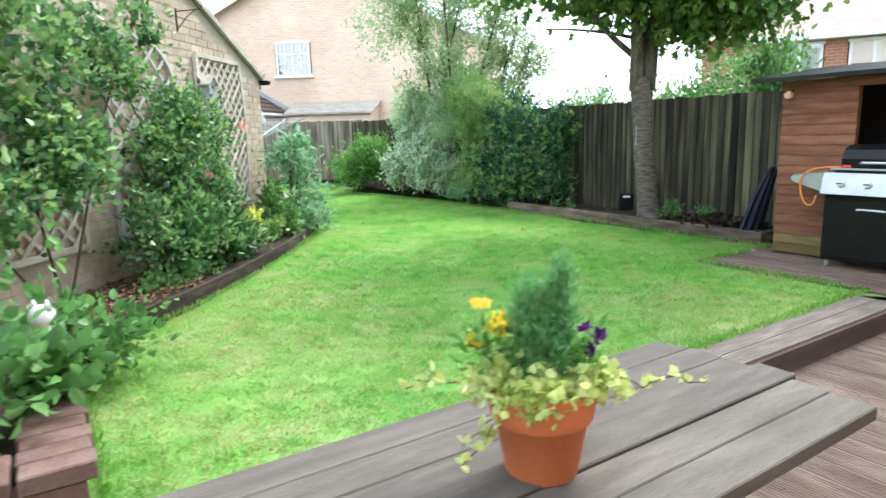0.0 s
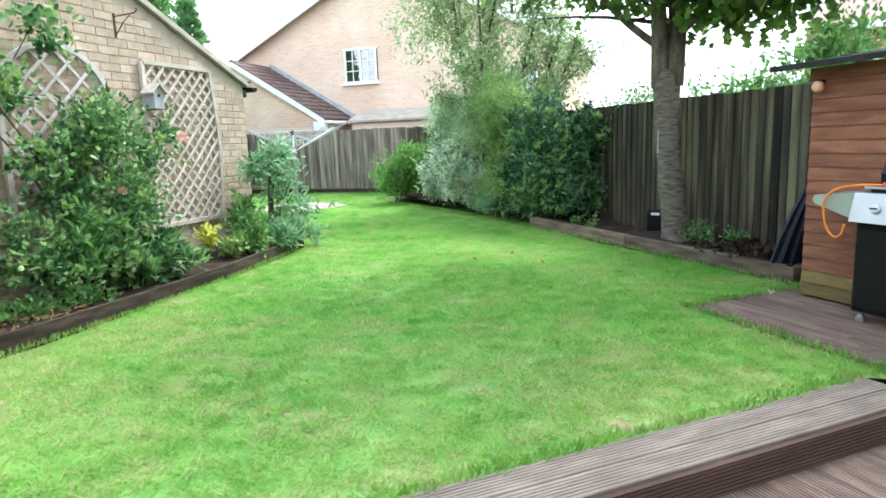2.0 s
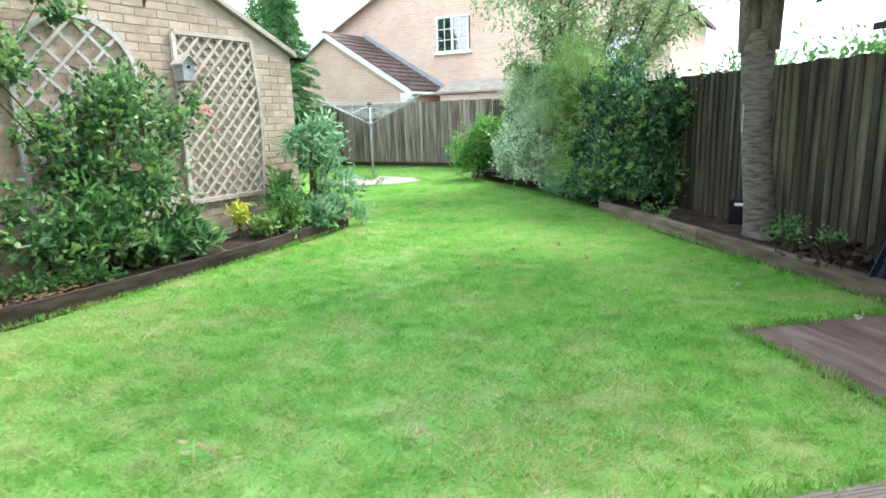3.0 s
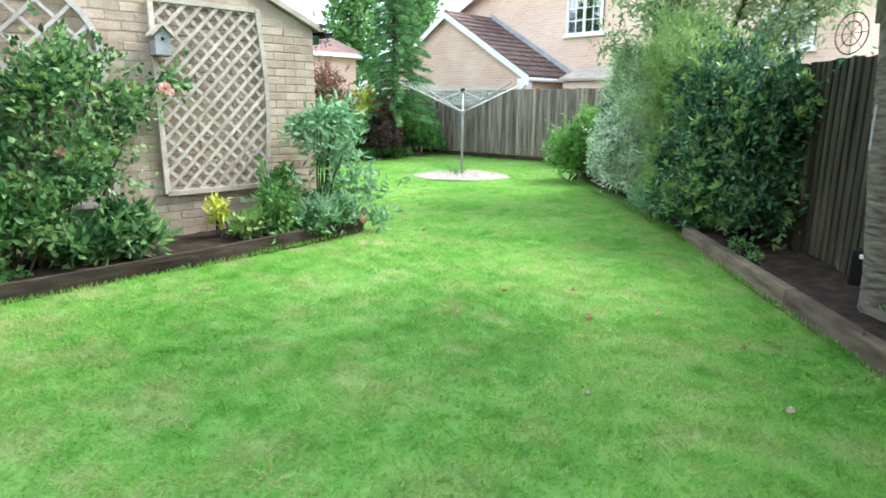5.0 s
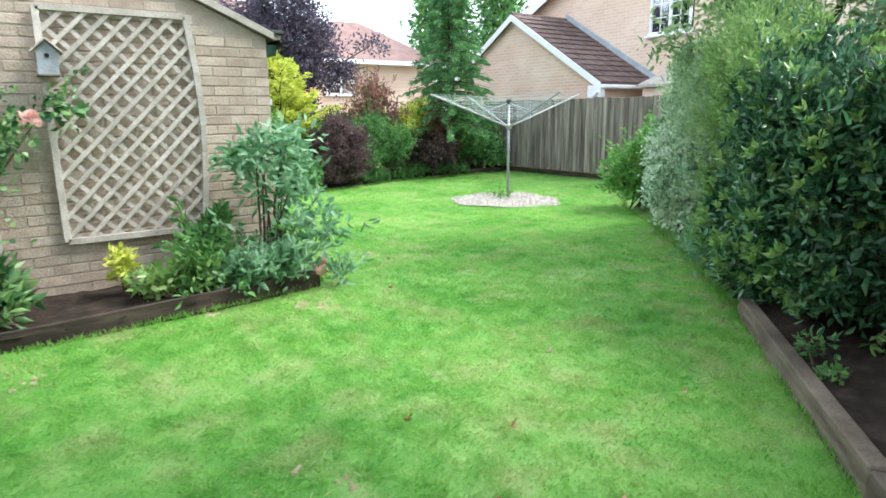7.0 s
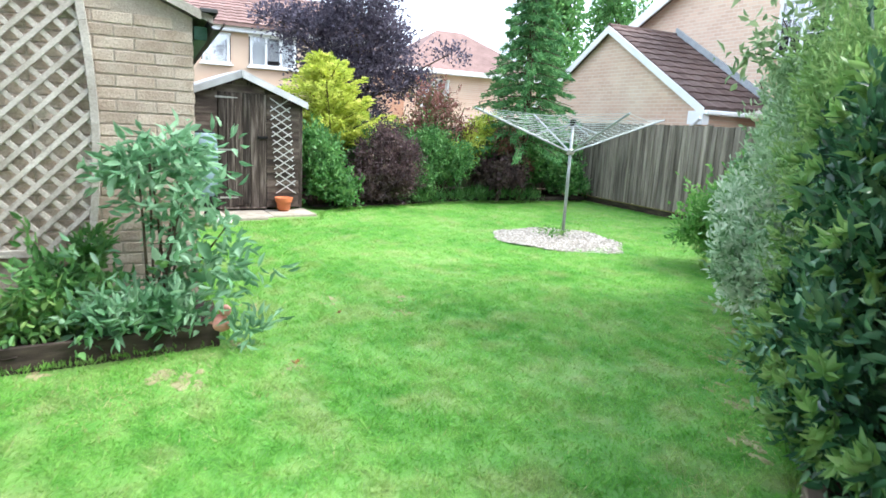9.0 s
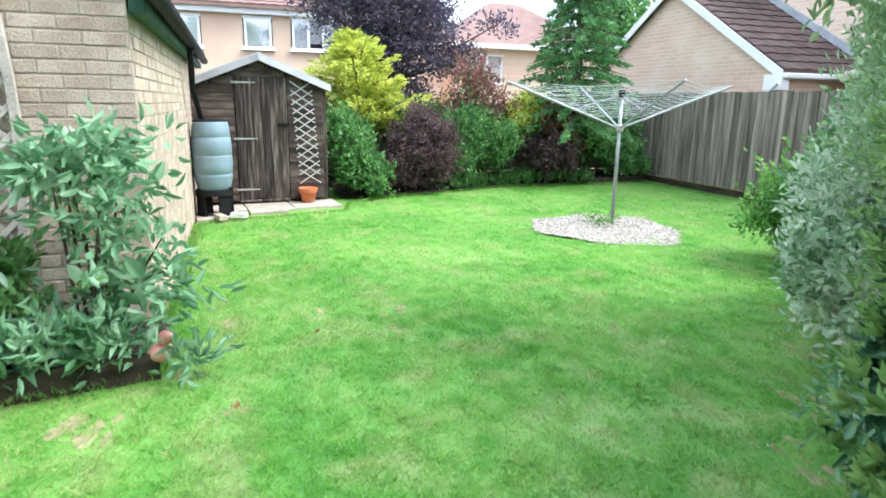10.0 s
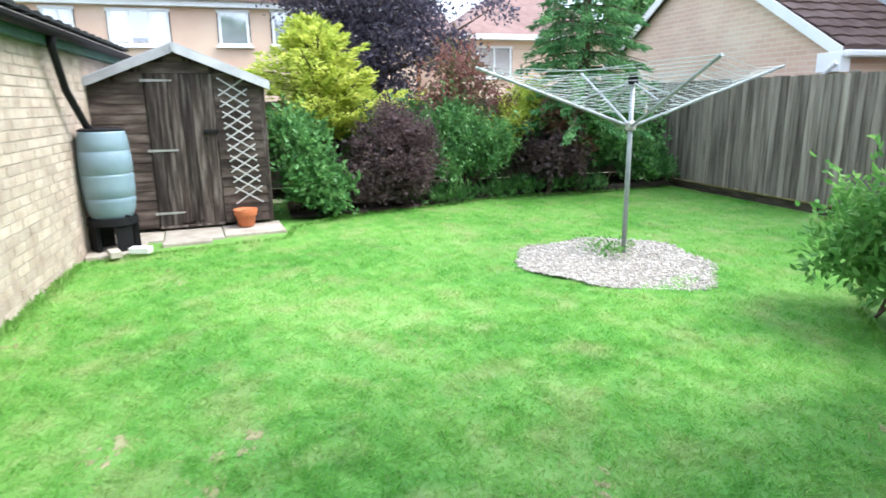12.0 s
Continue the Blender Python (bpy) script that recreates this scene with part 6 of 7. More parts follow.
shrub("low_plant", (-3.0, 7.15, 0.1), [(-3.0, 7.05, 0.19, 0.13, 0.16, 0.1), (-3.02, 7.3, 0.22, 0.12, 0.14, 0.12)], 420, 0.08, 0.04, L_young, "low yellow-green leafy plant in the bed", "plant", 9, 0.04, stems=3, shoots=0)
shrub("low_plant", (-3.1, 7.4, 0.1), [(-3.05, 7.45, 0.17, 0.16, 0.2, 0.1), (-3.15, 7.5, 0.3, 0.2, 0.22, 0.22), (-3.3, 7.55, 0.5, 0.08, 0.1, 0.2)], 1000, 0.078, 0.034, L_mid, "mixed low green plants in the bed", "plant", 10, 0.045, stems=5)
shrub("buddleia", (-3.2, 8.0, 0.1), [(-3.15, 8.05, 0.85, 0.3, 0.34, 0.36), (-3.1, 8.2, 1.0, 0.26, 0.28, 0.28), (-3.2, 7.8, 1.05, 0.15, 0.18, 0.18), (-3.1, 8.1, 0.48, 0.18, 0.22, 0.24), (-3.0, 8.3, 0.5, 0.16, 0.18, 0.22)], 950, 0.105, 0.038, L_grey, "grey-green buddleia bush with long narrow leaves", clump=8, spread=0.05, up=0.1, droop=0.35, stems=12, lump=0.8, shoots=0, heart=30)
shrub("silver_plant", (-3.0, 8.05, 0.1), [(-2.95, 7.7, 0.2, 0.18, 0.25, 0.12), (-2.95, 8.0, 0.2, 0.2, 0.2, 0.12), (-2.82, 8.5, 0.09, 0.09, 0.08, 0.06)], 760, 0.105, 0.032, L_grey, "low silvery green leaves at the bed's end", "plant", 10, 0.05, stems=5)
bm = bmesh.new()
gn = Vector((-2.98, 8.33, 0.06))
bmesh.ops.create_uvsphere(bm, u_segments=14, v_segments=10, radius=0.06, matrix=Matrix.Translation(gn + Vector((0, 0, 0.06))) @ Matrix.Diagonal((1.0, 1.5, 1.0, 1)))
bmesh.ops.create_uvsphere(bm, u_segments=14, v_segments=10, radius=0.04, matrix=Matrix.Translation(gn + Vector((0.02, 0.04, 0.15))))
part("garden_ornament", bm, M_gnome, None, smooth=True)
tagged(bpy.data.objects["garden_ornament.001"], "small pink clay ornament among silvery leaves", "ornament")

# ---- the mixed border at the end of the lawn ----
bb = thing("shrub_border", (-10.2, 13, 0), "soil border under the mixed shrubs", "flower bed", kind="structure")
mound([(-9.1, 10.3), (-9.05, 10.9), (-9.35, 12.1), (-9.9, 13.6), (-9.85, 15.3), (-9.95, 16.7), (-10.9, 16.7), (-10.9, 10.3)], 0.03, 0.015, 0.09, M_soil, bb)
part("edging_board", box(0, 1.5, -0.02, 0.02, -0.02, 0.11, 0.005), M_edging, bb, m=beam_matrix((-9.85, 15.1, 0), (-9.97, 16.6, 0)))
shrub("leafy_shrub", (-9.45, 10.5, 0.03), [(-9.5, 10.5, 0.9, 0.38, 0.32, 0.5), (-9.35, 10.55, 0.4, 0.36, 0.38, 0.4), (-9.2, 10.85, 0.25, 0.25, 0.25, 0.25)], 4800, 0.08, 0.048, L_mid, "leafy mid-green shrub beside the shed", clump=14, lump=0.8, spread=0.06)
gc = thing("golden_conifer", (-10.4, 10.95, 0.03), "golden-yellow conifer with flat feathery sprays", "conifer")
part("trunk", tube([(-10.4, 10.95, 0.0), (-10.42, 10.95, 1.5), (-10.4, 10.75, 2.75)], [0.06, 0.04, 0.01], 7), M_twig, gc)
bm, pp, dd = bmesh.new(), [], []
for k in range(130):
    s0 = (k / 129) ** 1.25
    z = 1.05 + 1.5 * s0
    reach = (1.55 * (1 - s0) ** 0.8 + 0.15) * float(rng.uniform(0.45, 1.12))
    a = 2.39996 * k + float(rng.normal(0, 0.2))
    if math.cos(a) < -0.35:
        reach *= 0.45
    if math.cos(a) > 0.3 and z < 1.7:
        reach *= 0.6
    root = Vector((-10.4, 10.98 - 0.2 * s0, z - 0.1))
    tip_ = root + Vector((reach * math.cos(a), reach * math.sin(a), reach * float(rng.uniform(-0.1, 0.42)) + 0.16))
    tube([root, root.lerp(tip_, 0.5) + Vector((0, 0, 0.04)), tip_], [0.012, 0.008, 0.003], 4, bm)
    w_ = rng.random(130) ** 0.55
    across = np.array((-math.sin(a), math.cos(a), 0.0))
    base_ = np.array(root)[None] * (1 - w_[:, None]) + np.array(tip_)[None] * w_[:, None]
    fan = rng.normal(0, 1, 130) * (0.05 + 0.1 * np.sin(w_ * 2.9))
    pp.append(base_ + across[None] * fan[:, None] + np.c_[np.zeros((130, 2)), rng.normal(0, 0.02, 130) - 0.35 * np.abs(fan)])
    dd.append(np.array((tip_ - root).normalized())[None] + across[None] * np.sign(fan)[:, None] * 0.7 + np.array([0, 0, -0.15]))
part("branch_frame", bm, M_twig, gc, kind="stuff")
pp, dd = np.concatenate(pp), np.concatenate(dd)
v, f = leaf_arrays(pp, dd + rng.normal(0, 0.3, pp.shape), 0.085, 0.034)
piece("sprays", mesh_np("sprays", v, f, L_gold), gc)
shrub("berberis", (-9.5, 11.7, 0.03), [(-9.5, 11.4, 0.6, 0.4, 0.42, 0.55), (-9.5, 12.0, 0.6, 0.42, 0.42, 0.55), (-9.55, 11.8, 1.05, 0.35, 0.42, 0.32), (-9.4, 11.7, 0.3, 0.4, 0.5, 0.3)], 11250, 0.047, 0.029, L_berb, "dark red-purple berberis bush", clump=16, lump=0.8, spread=0.06)
shrub("leafy_shrub", (-9.9, 12.9, 0.03), [(-9.85, 12.65, 0.6, 0.35, 0.35, 0.55), (-9.9, 13.15, 0.65, 0.35, 0.4, 0.5), (-9.95, 12.8, 1.05, 0.3, 0.35, 0.3)], 7125, 0.058, 0.031, L_mid, "green shrub in the mixed border", clump=14, lump=0.8, spread=0.06)
shrub("photinia", (-10.3, 13.1, 0.03), [(-10.25, 12.7, 1.5, 0.35, 0.4, 0.4), (-10.3, 13.2, 1.5, 0.35, 0.4, 0.4), (-10.3, 12.9, 1.9, 0.28, 0.35, 0.3), (-10.2, 13.6, 1.3, 0.25, 0.3, 0.25)], 2000, 0.08, 0.03, L_pink, "shrub with red and bronze young leaves", clump=14, lump=0.8, spread=0.07)
shrub("lime_shrub", (-10.1, 13.9, 0.03), [(-10.1, 13.8, 1.1, 0.25, 0.35, 0.3), (-10.2, 14.1, 1.4, 0.25, 0.28, 0.25), (-10.1, 13.5, 0.9, 0.2, 0.22, 0.22)], 2400, 0.065, 0.034, L_gold, "lime-yellow shrub in the border", clump=12, lump=0.8, spread=0.06)
shrub("purple_shrub", (-9.9, 14.3, 0.03), [(-9.9, 14.25, 0.5, 0.35, 0.4, 0.42), (-9.95, 14.6, 0.45, 0.3, 0.3, 0.35)], 4875, 0.072, 0.058, L_berb, "dusky purple smoke-bush in the border", clump=12, lump=0.8, spread=0.06)
shrub("photinia", (-10.2, 14.7, 0.03), [(-10.15, 14.6, 1.15, 0.25, 0.4, 0.25), (-10.0, 14.95, 0.75, 0.18, 0.22, 0.2)], 1950, 0.078, 0.029, L_pink, "red-tipped shrub behind the smoke-bush", clump=10, lump=0.8, spread=0.06)
shrub("leafy_shrub", (-10.2, 15.5, 0.03), [(-10.2, 15.3, 0.8, 0.4, 0.45, 0.6), (-10.2, 15.9, 0.6, 0.4, 0.45, 0.55), (-10.25, 15.5, 1.25, 0.35, 0.4, 0.3), (-10.0, 16.2, 0.4, 0.3, 0.3, 0.35)], 6375, 0.085, 0.047, L_mid, "broad-leaved green shrub by the fence corner", clump=13, lump=0.8, spread=0.065)
shrub("filler_shrub", (-10.55, 13.6, 0.03), [(-10.55, y_, 0.75, 0.3, 0.5, 0.6) for y_ in (11.6, 12.4, 13.2, 14.0, 14.8, 15.6, 16.3)], 9000, 0.075, 0.04, L_mid, "dark green shrubs filling the back of the border", clump=12, spread=0.08, lump=0.6)
shrub("grassy_edge", (-9.5, 13.0, 0.0), [(-9.55, 12.4, 0.08, 0.12, 0.5, 0.1), (-9.85, 13.6, 0.08, 0.12, 0.6, 0.12), (-9.8, 14.9, 0.08, 0.12, 0.6, 0.12)], 1500, 0.14, 0.008, L_mid, "long uncut grass along the border", "grass", 14, 0.06, stems=0, up=1.0, shoots=0)

# ---- trees beyond the border ----
def far_tree(name, at, blobs, n, leaf, width, material, label, trunk_r, top, spread=0.12, clump=14, lump=0.45, droop=0.0, up=0.2):
    t = thing(name, at, label, "tree")
    bm = bmesh.new()
    pts_ = branch(bm, at, top, trunk_r, 0.03, 0.03, 8, 8)
    for b_ in blobs:
        branch(bm, pts_[min(7, 3 + int(rng.integers(0, 4)))], b_[:3], trunk_r * 0.4, 0.012, n=4, sides=6)
    part("trunk", bm, M_twig, t)
    p, d, _ = blob_points(blobs, n, clump, spread, 0.6, lump, 0.2)
    v, f = leaf_arrays(p, d * 0.6 + rng.normal(0, 0.5, p.shape) + np.array([0, 0, up]), leaf, width, droop=droop)
    piece("crown", mesh_np("crown", v, f, material), t)
    return t


far_tree("plum_tree", (-13.4, 12.4, -0.3), [(-13.4, 10.5, 3.55, 0.6, 0.55, 0.3), (-13.4, 11.3, 3.35, 0.8, 0.75, 0.55), (-13.4, 12.3, 3.4, 1.0, 1.0, 0.85), (-13.4, 13.0, 3.1, 0.9, 0.65, 0.75), (-13.3, 12.7, 2.35, 0.8, 0.7, 0.6), (-13.4, 11.7, 2.5, 0.8, 0.8, 0.6), (-13.5, 12.3, 4.4, 1.1, 1.1, 0.8), (-13.2, 13.7, 2.35, 0.5, 0.4, 0.45), (-13.0, 14.5, 3.2, 0.3, 0.5, 0.12), (-13.4, 12.3, 1.5, 0.7, 0.8, 0.7)], 26000, 0.09, 0.05, L_plum, "purple-leaved plum tree, nearly black", 0.13, (-13.4, 12.4, 4.2))
sp = thing("spruce", (-9.95, 14.9, 0.0), "green spruce with tiered drooping branches", "conifer")
bm = tube([(-9.95, 14.9, -0.05), (-9.95, 14.9, 2.5), (-9.95, 14.9, 5.3)], [0.11, 0.08, 0.02], 8)
part("trunk", bm, M_twig, sp)
pp, dd = [], []
bm = bmesh.new()
for k in range(18):
    z = 1.28 + 0.225 * k
    reach = 1.22 * (1 - k / 18.5) ** 0.85 * float(rng.uniform(0.9, 1.1))
    for j in range(8):
        reach_j = reach * float(rng.uniform(0.72, 1.1))
        a = 2.4 * k + 0.785 * j + float(rng.normal(0, 0.12))
        tip_ = Vector((-9.95 + reach_j * math.cos(a), 14.9 + reach_j * math.sin(a), z - 0.2 * reach_j + float(rng.normal(0, 0.04))))
        root = Vector((-9.95, 14.9, z))
        tube([root, root.lerp(tip_, 0.5) + Vector((0, 0, 0.05)), tip_], [0.015, 0.01, 0.004], 4, bm)
        s_ = 0.1 + 0.9 * rng.random(190) ** 0.75
        base_ = np.array(root)[None] * (1 - s_[:, None]) + np.array(tip_)[None] * s_[:, None]
        pp.append(base_ + rng.normal(0, 1, (190, 3)) * np.array([0.06, 0.06, 0.03]) * (1.5 - s_[:, None]) + np.c_[np.zeros((190, 2)), -0.1 * s_ ** 2])
        dd.append(np.tile(np.array((tip_ - root).normalized()), (190, 1)))
part("branch_frame", bm, M_twig, sp, kind="stuff")
pp, dd = np.concatenate(pp), np.concatenate(dd)
v, f = leaf_arrays(pp, dd + rng.normal(0, 0.5, pp.shape), 0.1, 0.026, droop=0.25)
piece("needles", mesh_np("needles", v, f, L_spruce), sp)
far_tree("poplar", (-20.5, 25.5, -0.3), [(-20.5, 25.5, 3 + k, 1.3 - 0.1 * k, 1.3 - 0.1 * k, 1.1) for k in range(8)], 7000, 0.22, 0.13, L_mid, "tall dark green tree behind the houses", 0.2, (-20.5, 25.5, 10), 0.25)
far_tree("poplar", (-29.2, 28.2, -0.3), [(-29.2, 28.2, 3 + 1.3 * k, 1.9 - 0.15 * k, 1.9 - 0.15 * k, 1.5) for k in range(8)], 6000, 0.35, 0.2, L_mid, "tall green tree far behind the border", 0.25, (-29.2, 28.2, 13), 0.3)

# ---- houses beyond the fences ----
def window(parent, m, w, h, cols, bars, curtain=True):
    """A white framed window in a wall: x along, z up, y out of the wall. cols: casements; bars: glazing bars in each."""
    # The near-black sheet behind the glass paints the shade of the room.
    wd = part("window", prism([(-0.06, -0.06), (w + 0.06, -0.06), (w + 0.06, h + 0.06), (-0.06, h + 0.06)], "y", -0.02, 0.012), M_inner_shade, parent, m=m)
    part("frame", box(-0.07, w + 0.07, -0.02, 0.05, -0.07, 0.0, 0.004), M_white, wd, "white plastic frame", m)
    part("frame", box(-0.07, w + 0.07, -0.02, 0.05, h, h + 0.07, 0.004), M_white, wd, m=m)
    part("sill", box(-0.12, w + 0.12, -0.02, 0.1, -0.12, -0.071, 0.006), M_white, wd, m=m)
    for k in range(cols + 1):
        x = k * w / cols
        part("frame", box(x - 0.035, x + 0.035, -0.02, 0.049, 0.001, h - 0.001, 0.003), M_white, wd, m=m)
    for k in range(cols):
        x0 = k * w / cols + 0.035
        x1 = (k + 1) * w / cols - 0.035
        part("pane", box(x0, x1, 0.016, 0.02, 0.001, h - 0.001), M_glass, wd, "window glass", m)
        if curtain:
            part("curtain", box(x0, x1, 0.0125, 0.0155, h * (0.16 if k % 2 else 0.02), h - 0.001), M_curtain, wd, "pale net curtain", m)
        for j in range(1, bars[0]):
            x = x0 + (x1 - x0) * j / bars[0]
            part("glazing_bar", box(x - 0.012, x + 0.012, 0.021, 0.034, 0.002, h - 0.002), M_white, wd, m=m)
        for j in range(1, bars[1]):
            z = h * j / bars[1]
            part("glazing_bar", box(x0, x1, 0.021, 0.033, z - 0.012, z + 0.012), M_white, wd, m=m)
    return wd


def tile_rows(parent, a, b, run, rows, material, th=0.03):
    """Rows of interlocking tiles from eave a-b up the slope vector run: each row one ribbed strip lapping the next."""
    a, b, run = Vector(a), Vector(b), Vector(run)
    along = (b - a)
    up_ = run.normalized().cross(along.normalized())
    if up_.z < 0:
        up_ = -up_
    n = max(2, int(along.length / 0.3))
    for r in range(rows):
        bm = bmesh.new()
        lo_, hi_ = a + run * (r / rows), a + run * ((r + 1.12) / rows)
        prev = None
        for k in range(n * 4 + 1):
            s = k / (n * 4)
            w_ = 0.018 * abs(math.sin(math.pi * k / 4))
            v0 = bm.verts.new(lo_ + along * s + up_ * (th + w_))
            v1 = bm.verts.new(hi_ + along * s + up_ * (w_ + 0.004))
            v2 = bm.verts.new(lo_ + along * s + up_ * -0.01)
            if prev:
                bm.faces.new((prev[0], v0, v1, prev[1]))
                bm.faces.new((prev[2], v2, v0, prev[0]))
            prev = (v0, v1, v2)
        part("tile_course", bm, material, parent)


# the neighbour's garage behind the far fence
ng = thing("neighbour_garage", (-10.5, 17.4, -0.3), "buff brick garage with brown tiled gable roof", "garage")
AX, AZ, EX, EZ, NY = -10.55, 3.86, -7.55, 2.05, 17.4
LX = 2 * AX - EX
part("wall", prism([(LX + 0.15, -0.32), (EX - 0.15, -0.32), (EX - 0.15, EZ + 0.02), (AX, AZ - 0.06), (LX + 0.15, EZ + 0.02)], "y", NY, 19.3), M_farbrick, ng)
for e_ in (EX, LX):
    rf = part("roof", prism([(AX, AZ - 0.02), (e_, EZ - 0.02), (e_, EZ + 0.03), (AX, AZ + 0.03)], "y", NY - 0.12, 19.3), M_tile, ng, "brown interlocking tiles")
    tile_rows(rf, (e_, NY - 0.1, EZ + 0.03), (e_, 19.3, EZ + 0.03), (AX - e_, 0, AZ - EZ), 13, M_tile)
    part("bargeboard", prism([(AX, AZ - 0.13), (e_, EZ - 0.13), (e_, EZ + 0.03), (AX, AZ + 0.03)], "y", NY - 0.15, NY - 0.121), M_white, ng, "white bargeboard")
part("box_end", box(EX - 0.35, EX + 0.02, NY - 0.16, NY + 0.01, EZ - 0.28, EZ - 0.03, 0.004), M_white, ng)
part("gutter", box(EX + 0.0, EX + 0.11, NY - 0.14, 19.3, EZ - 0.1, EZ - 0.01, 0.02), M_white, ng, "white gutter")
part("downpipe", tube([(EX - 0.02, NY - 0.17, EZ - 0.16), (EX - 0.25, NY - 0.13, EZ - 0.32), (EX - 0.5, NY - 0.06, EZ - 0.45), (EX - 0.5, NY - 0.06, -0.3)], 0.035, 8), M_white, ng, "white downpipe")
part("ridge", tube([(AX, NY - 0.13, AZ + 0.02), (AX, 19.3, AZ + 0.02)], 0.07, 8), M_tile, ng)

nh = thing("neighbour_house", (-6, 19.5, -0.3), "tall buff brick house gable with a white barge", "house")
HA, HZ, HL, HR, HE = -6.6, 6.8, -12.2, -1.0, 4.05
part("wall", prism([(HL, -0.32), (HR, -0.32), (HR, HE), (HA, HZ), (HL, HE)], "y", 19.3, 26), M_farbrick, nh)
for e_ in (HL - 0.3, HR + 0.3):
    ez = HE - 0.3 * (HZ - HE) / (HA - HL)
    part("roof", prism([(HA, HZ), (e_, ez), (e_, ez + 0.12), (HA, HZ + 0.12)], "y", 19.05, 26.2), M_tile, nh, "brown tiled roof")
    part("bargeboard", prism([(HA, HZ - 0.16), (e_, ez - 0.16), (e_, ez + 0.1), (HA, HZ + 0.1)], "y", 19.0, 19.04), M_white, nh, "white bargeboard")
window(nh, Matrix.Translation((-6.75, 19.3, 3.28)) @ Matrix.Rotation(math.pi, 4, "Z"), 1.05, 0.93, 2, (2, 3), False)
window(nh, Matrix.Translation((-1.75, 19.3, 2.6)) @ Matrix.Rotation(math.pi, 4, "Z"), 0.9, 0.75, 2, (1, 1), False)
bm = prism([(EX + 0.05, EZ + 0.05), (AX, AZ + 0.06), (AX, AZ + 0.2), (EX + 0.05, EZ + 0.2)], "y", 19.24, 19.295)
part("flashing", bm, M_lead, nh, "grey lead flashing above the garage roof")
lt = part("lean_to", prism([(18.3, 1.95), (19.29, 2.3), (19.29, -0.32), (18.3, -0.32)], "x", -7.2, -4.6), M_farbrick, nh)
part("lean_to_roof", prism([(18.2, 1.97), (19.28, 2.33), (19.28, 2.39), (18.2, 2.03)], "x", -7.3, -4.5), M_tile_grey, nh, "grey lean-to roof")

# the terrace beyond the shed
tr = thing("terrace", (-18, 8, -0.3), "orange-buff brick terrace with brown roof and white windows", "house")
part("wall", box(-24, -18, -1, 14.2, -0.32, 3.86), M_farbrick_y, tr)
part("fascia", box(-18.0, -17.8, -1.2, 14.3, 3.76, 3.93, 0.006), M_white, tr, "white fascia and gutter")
part("roof", prism([(-17.7, 3.9), (-21, 5.3), (-24.3, 3.9), (-24.3, 3.98), (-21, 5.4), (-17.7, 3.99)], "y", -1.3, 14.4), M_tile_red, tr, "brown-red tiled roof")
tile_rows(tr, (-17.7, -1.3, 3.98), (-17.7, 14.4, 3.98), (-3.3, 0, 1.42), 12, M_tile_red)
TW = Matrix.Translation((-18.0, 0, 0)) @ Matrix.Rotation(-math.pi / 2, 4, "Z")
for y, w, z, h, c in ((5.37, 0.6, 3.05, 0.6, 2), (6.75, 1.28, 2.92, 0.72, 3), (9.22, 0.66, 2.94, 0.72, 1), (10.5, 1.25, 2.94, 0.75, 3), (3.0, 1.2, 2.92, 0.72, 3), (12.6, 0.7, 2.94, 0.72, 1)):
    window(tr, Matrix.Translation((-18.0, y + w, z)) @ Matrix.Rotation(-math.pi / 2, 4, "Z"), w, h, c, (1, 1))
part("roof_vent", prism([(8.5, 4.3), (8.8, 4.3), (8.72, 4.42), (8.68, 4.6), (8.62, 4.6), (8.58, 4.42)], "x", -18.7, -18.4), M_white, tr, "pale roof vent")

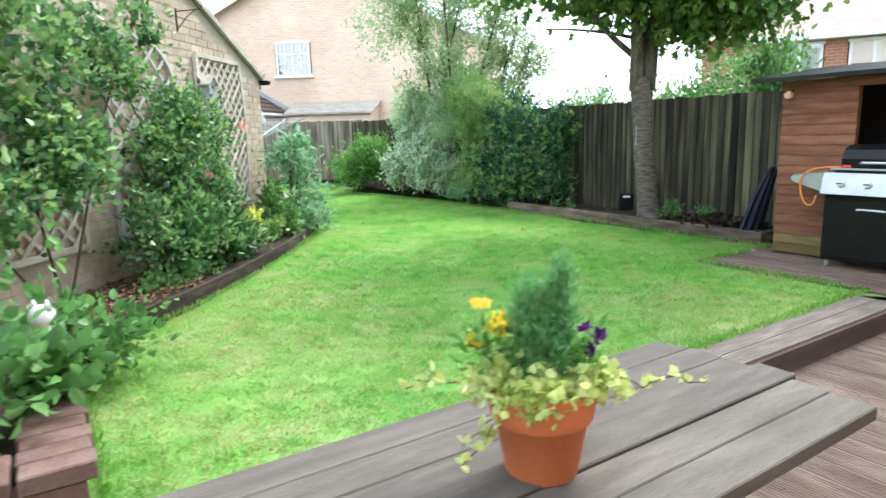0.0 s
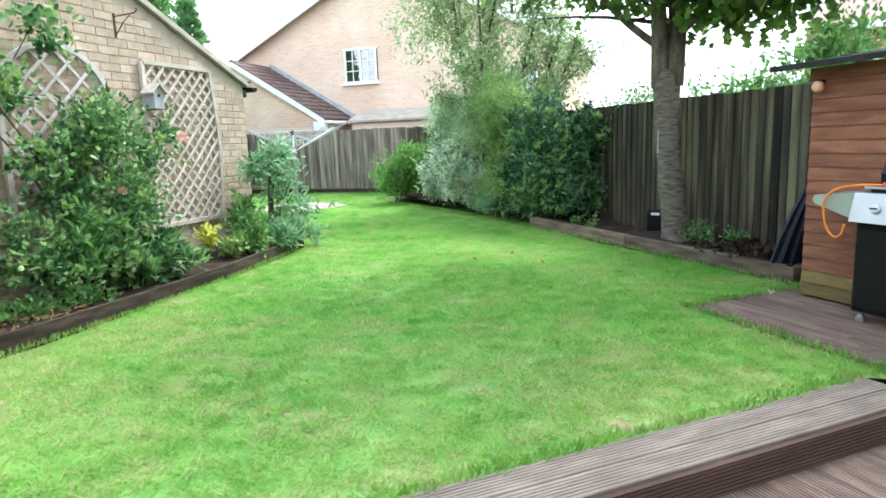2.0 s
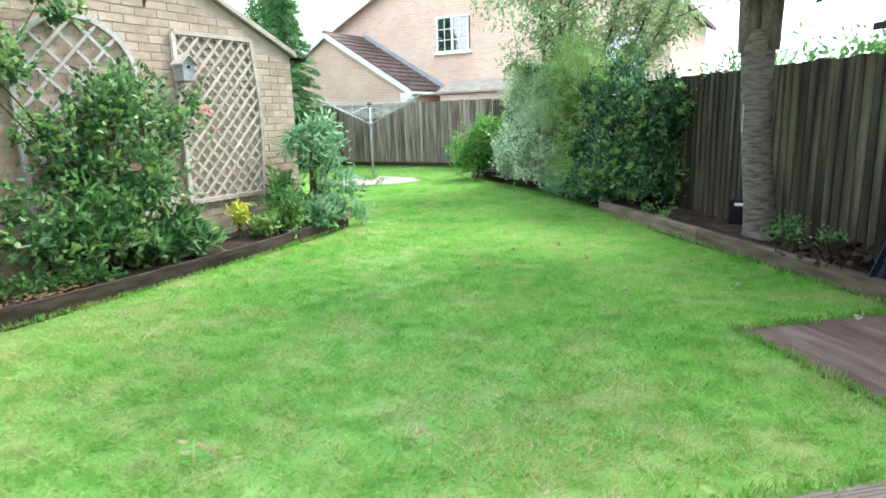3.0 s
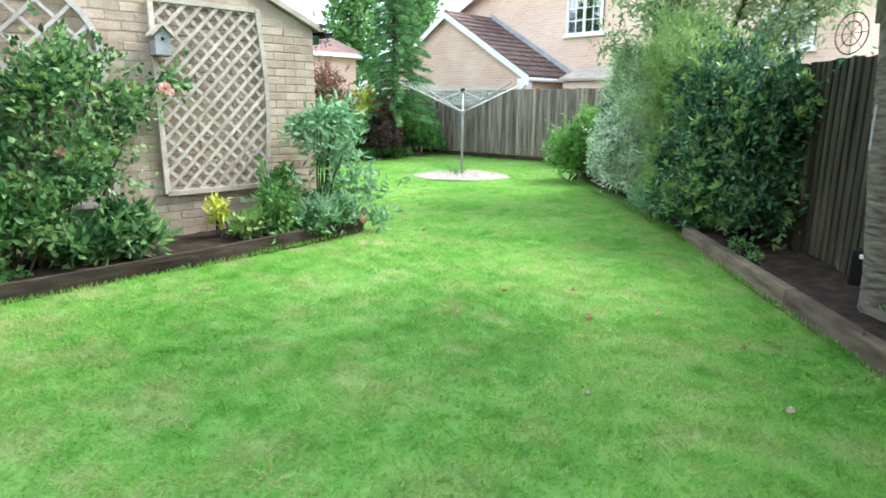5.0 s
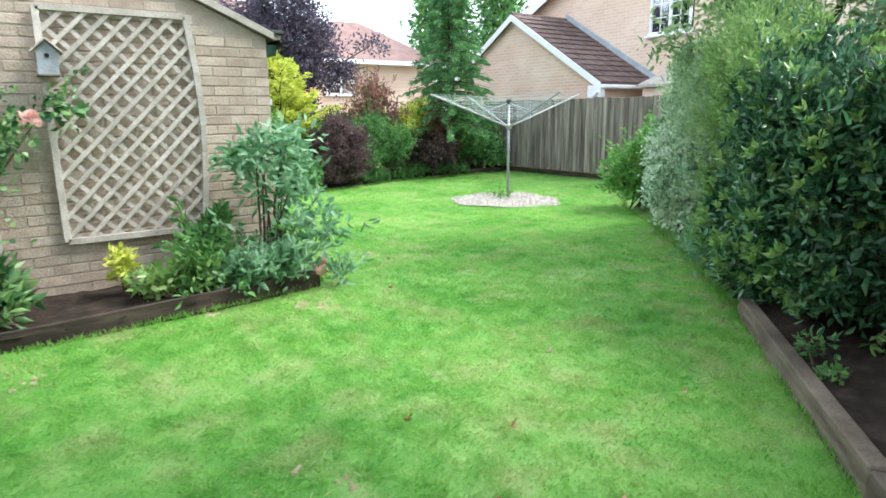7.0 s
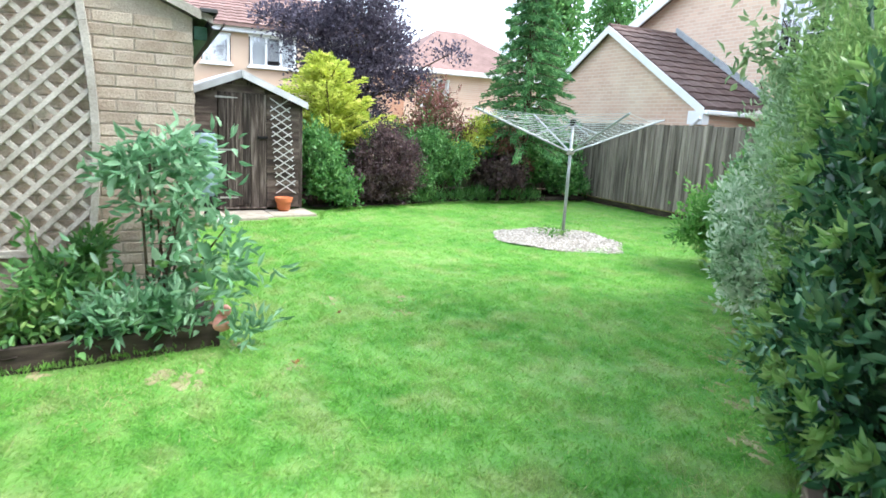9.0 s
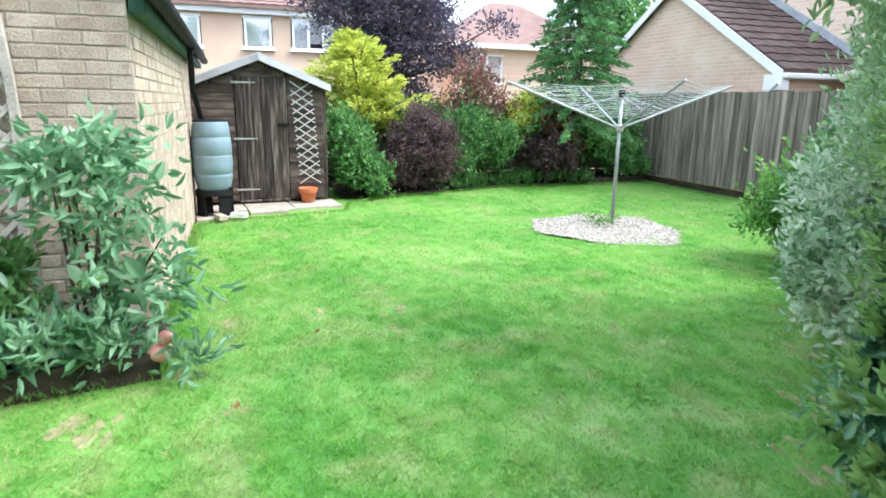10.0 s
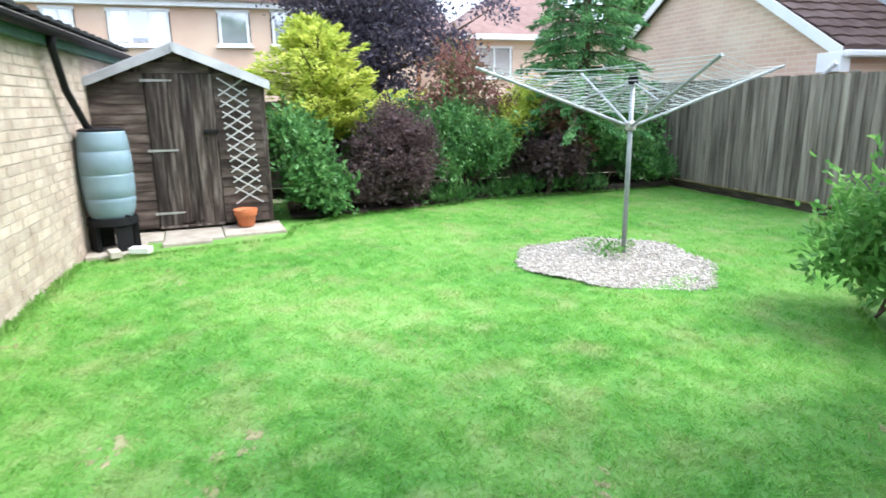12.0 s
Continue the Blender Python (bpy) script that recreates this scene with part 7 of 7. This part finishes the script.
# the hipped house between the plum tree and the spruce
hh = thing("hipped_house", (-24, 17, -0.3), "brick house with a hipped brown roof", "house")
part("wall", box(-27, -21.5, 16.6, 22.5, -0.32, 3.5), M_farbrick, hh)
bm = bmesh.new()
q = [(-27.4, 16.2, 3.6), (-21.1, 16.2, 3.6), (-21.1, 22.9, 3.6), (-27.4, 22.9, 3.6), (-24.2, 19.0, 5.5), (-24.2, 20.2, 5.5)]
q = [bm.verts.new(x) for x in q]
for ix in ((0, 1, 4), (1, 2, 5, 4), (2, 3, 5), (3, 0, 4, 5), (3, 2, 1, 0)):
    bm.faces.new([q[i] for i in ix])
part("roof", bm, M_tile_red, hh)
part("fascia", box(-27.4, -21.08, 16.15, 22.95, 3.45, 3.62, 0.005), M_white, hh, "white fascia")
window(hh, Matrix.Translation((-21.5, 18.4, 2.3)) @ Matrix.Rotation(-math.pi / 2, 4, "Z"), 1.2, 0.9, 2, (1, 1))
h2 = thing("far_house", (-30, 13.5, -0.3), "distant house with red tiled roof", "house")
part("wall", box(-36, -27.5, 11.5, 18.5, -0.32, 3.6), M_farbrick_y, h2)
part("roof", prism([(-27.2, 3.6), (-31, 5.6), (-36.3, 3.6)], "y", 11.2, 18.8), M_tile_red, h2)
part("fascia", box(-27.4, -27.2, 11.2, 18.8, 3.4, 3.6, 0.005), M_white, h2, "white fascia")

# the red brick house beyond the side fence
rh = thing("red_brick_house", (6, 17.5, -0.3), "red brick house with brown roof and white fascia", "house")
R = beam_matrix((4.62, 17.6, 0), (8.3, 16.2, 0))
part("wall", box(0, 9, 0.0, 6, -0.32, 3.42), M_redbrick, rh, m=R)
part("fascia", box(0.9, 9.2, -0.3, 0.0, 3.3, 3.46, 0.005), M_white, rh, "white fascia and gutter", R)
part("roof", prism([(-0.3, 3.46), (3.0, 4.75), (6.3, 3.46)], "x", 0.0, 9.2), M_tile_red, rh, "brown-red tiled roof", R)
for x in (1.75, 3.3, 5.4):
    window(rh, R @ Matrix.Translation((x + 0.95, 0, 2.6)) @ Matrix.Rotation(math.pi, 4, "Z"), 0.95, 0.6, 2, (1, 1))
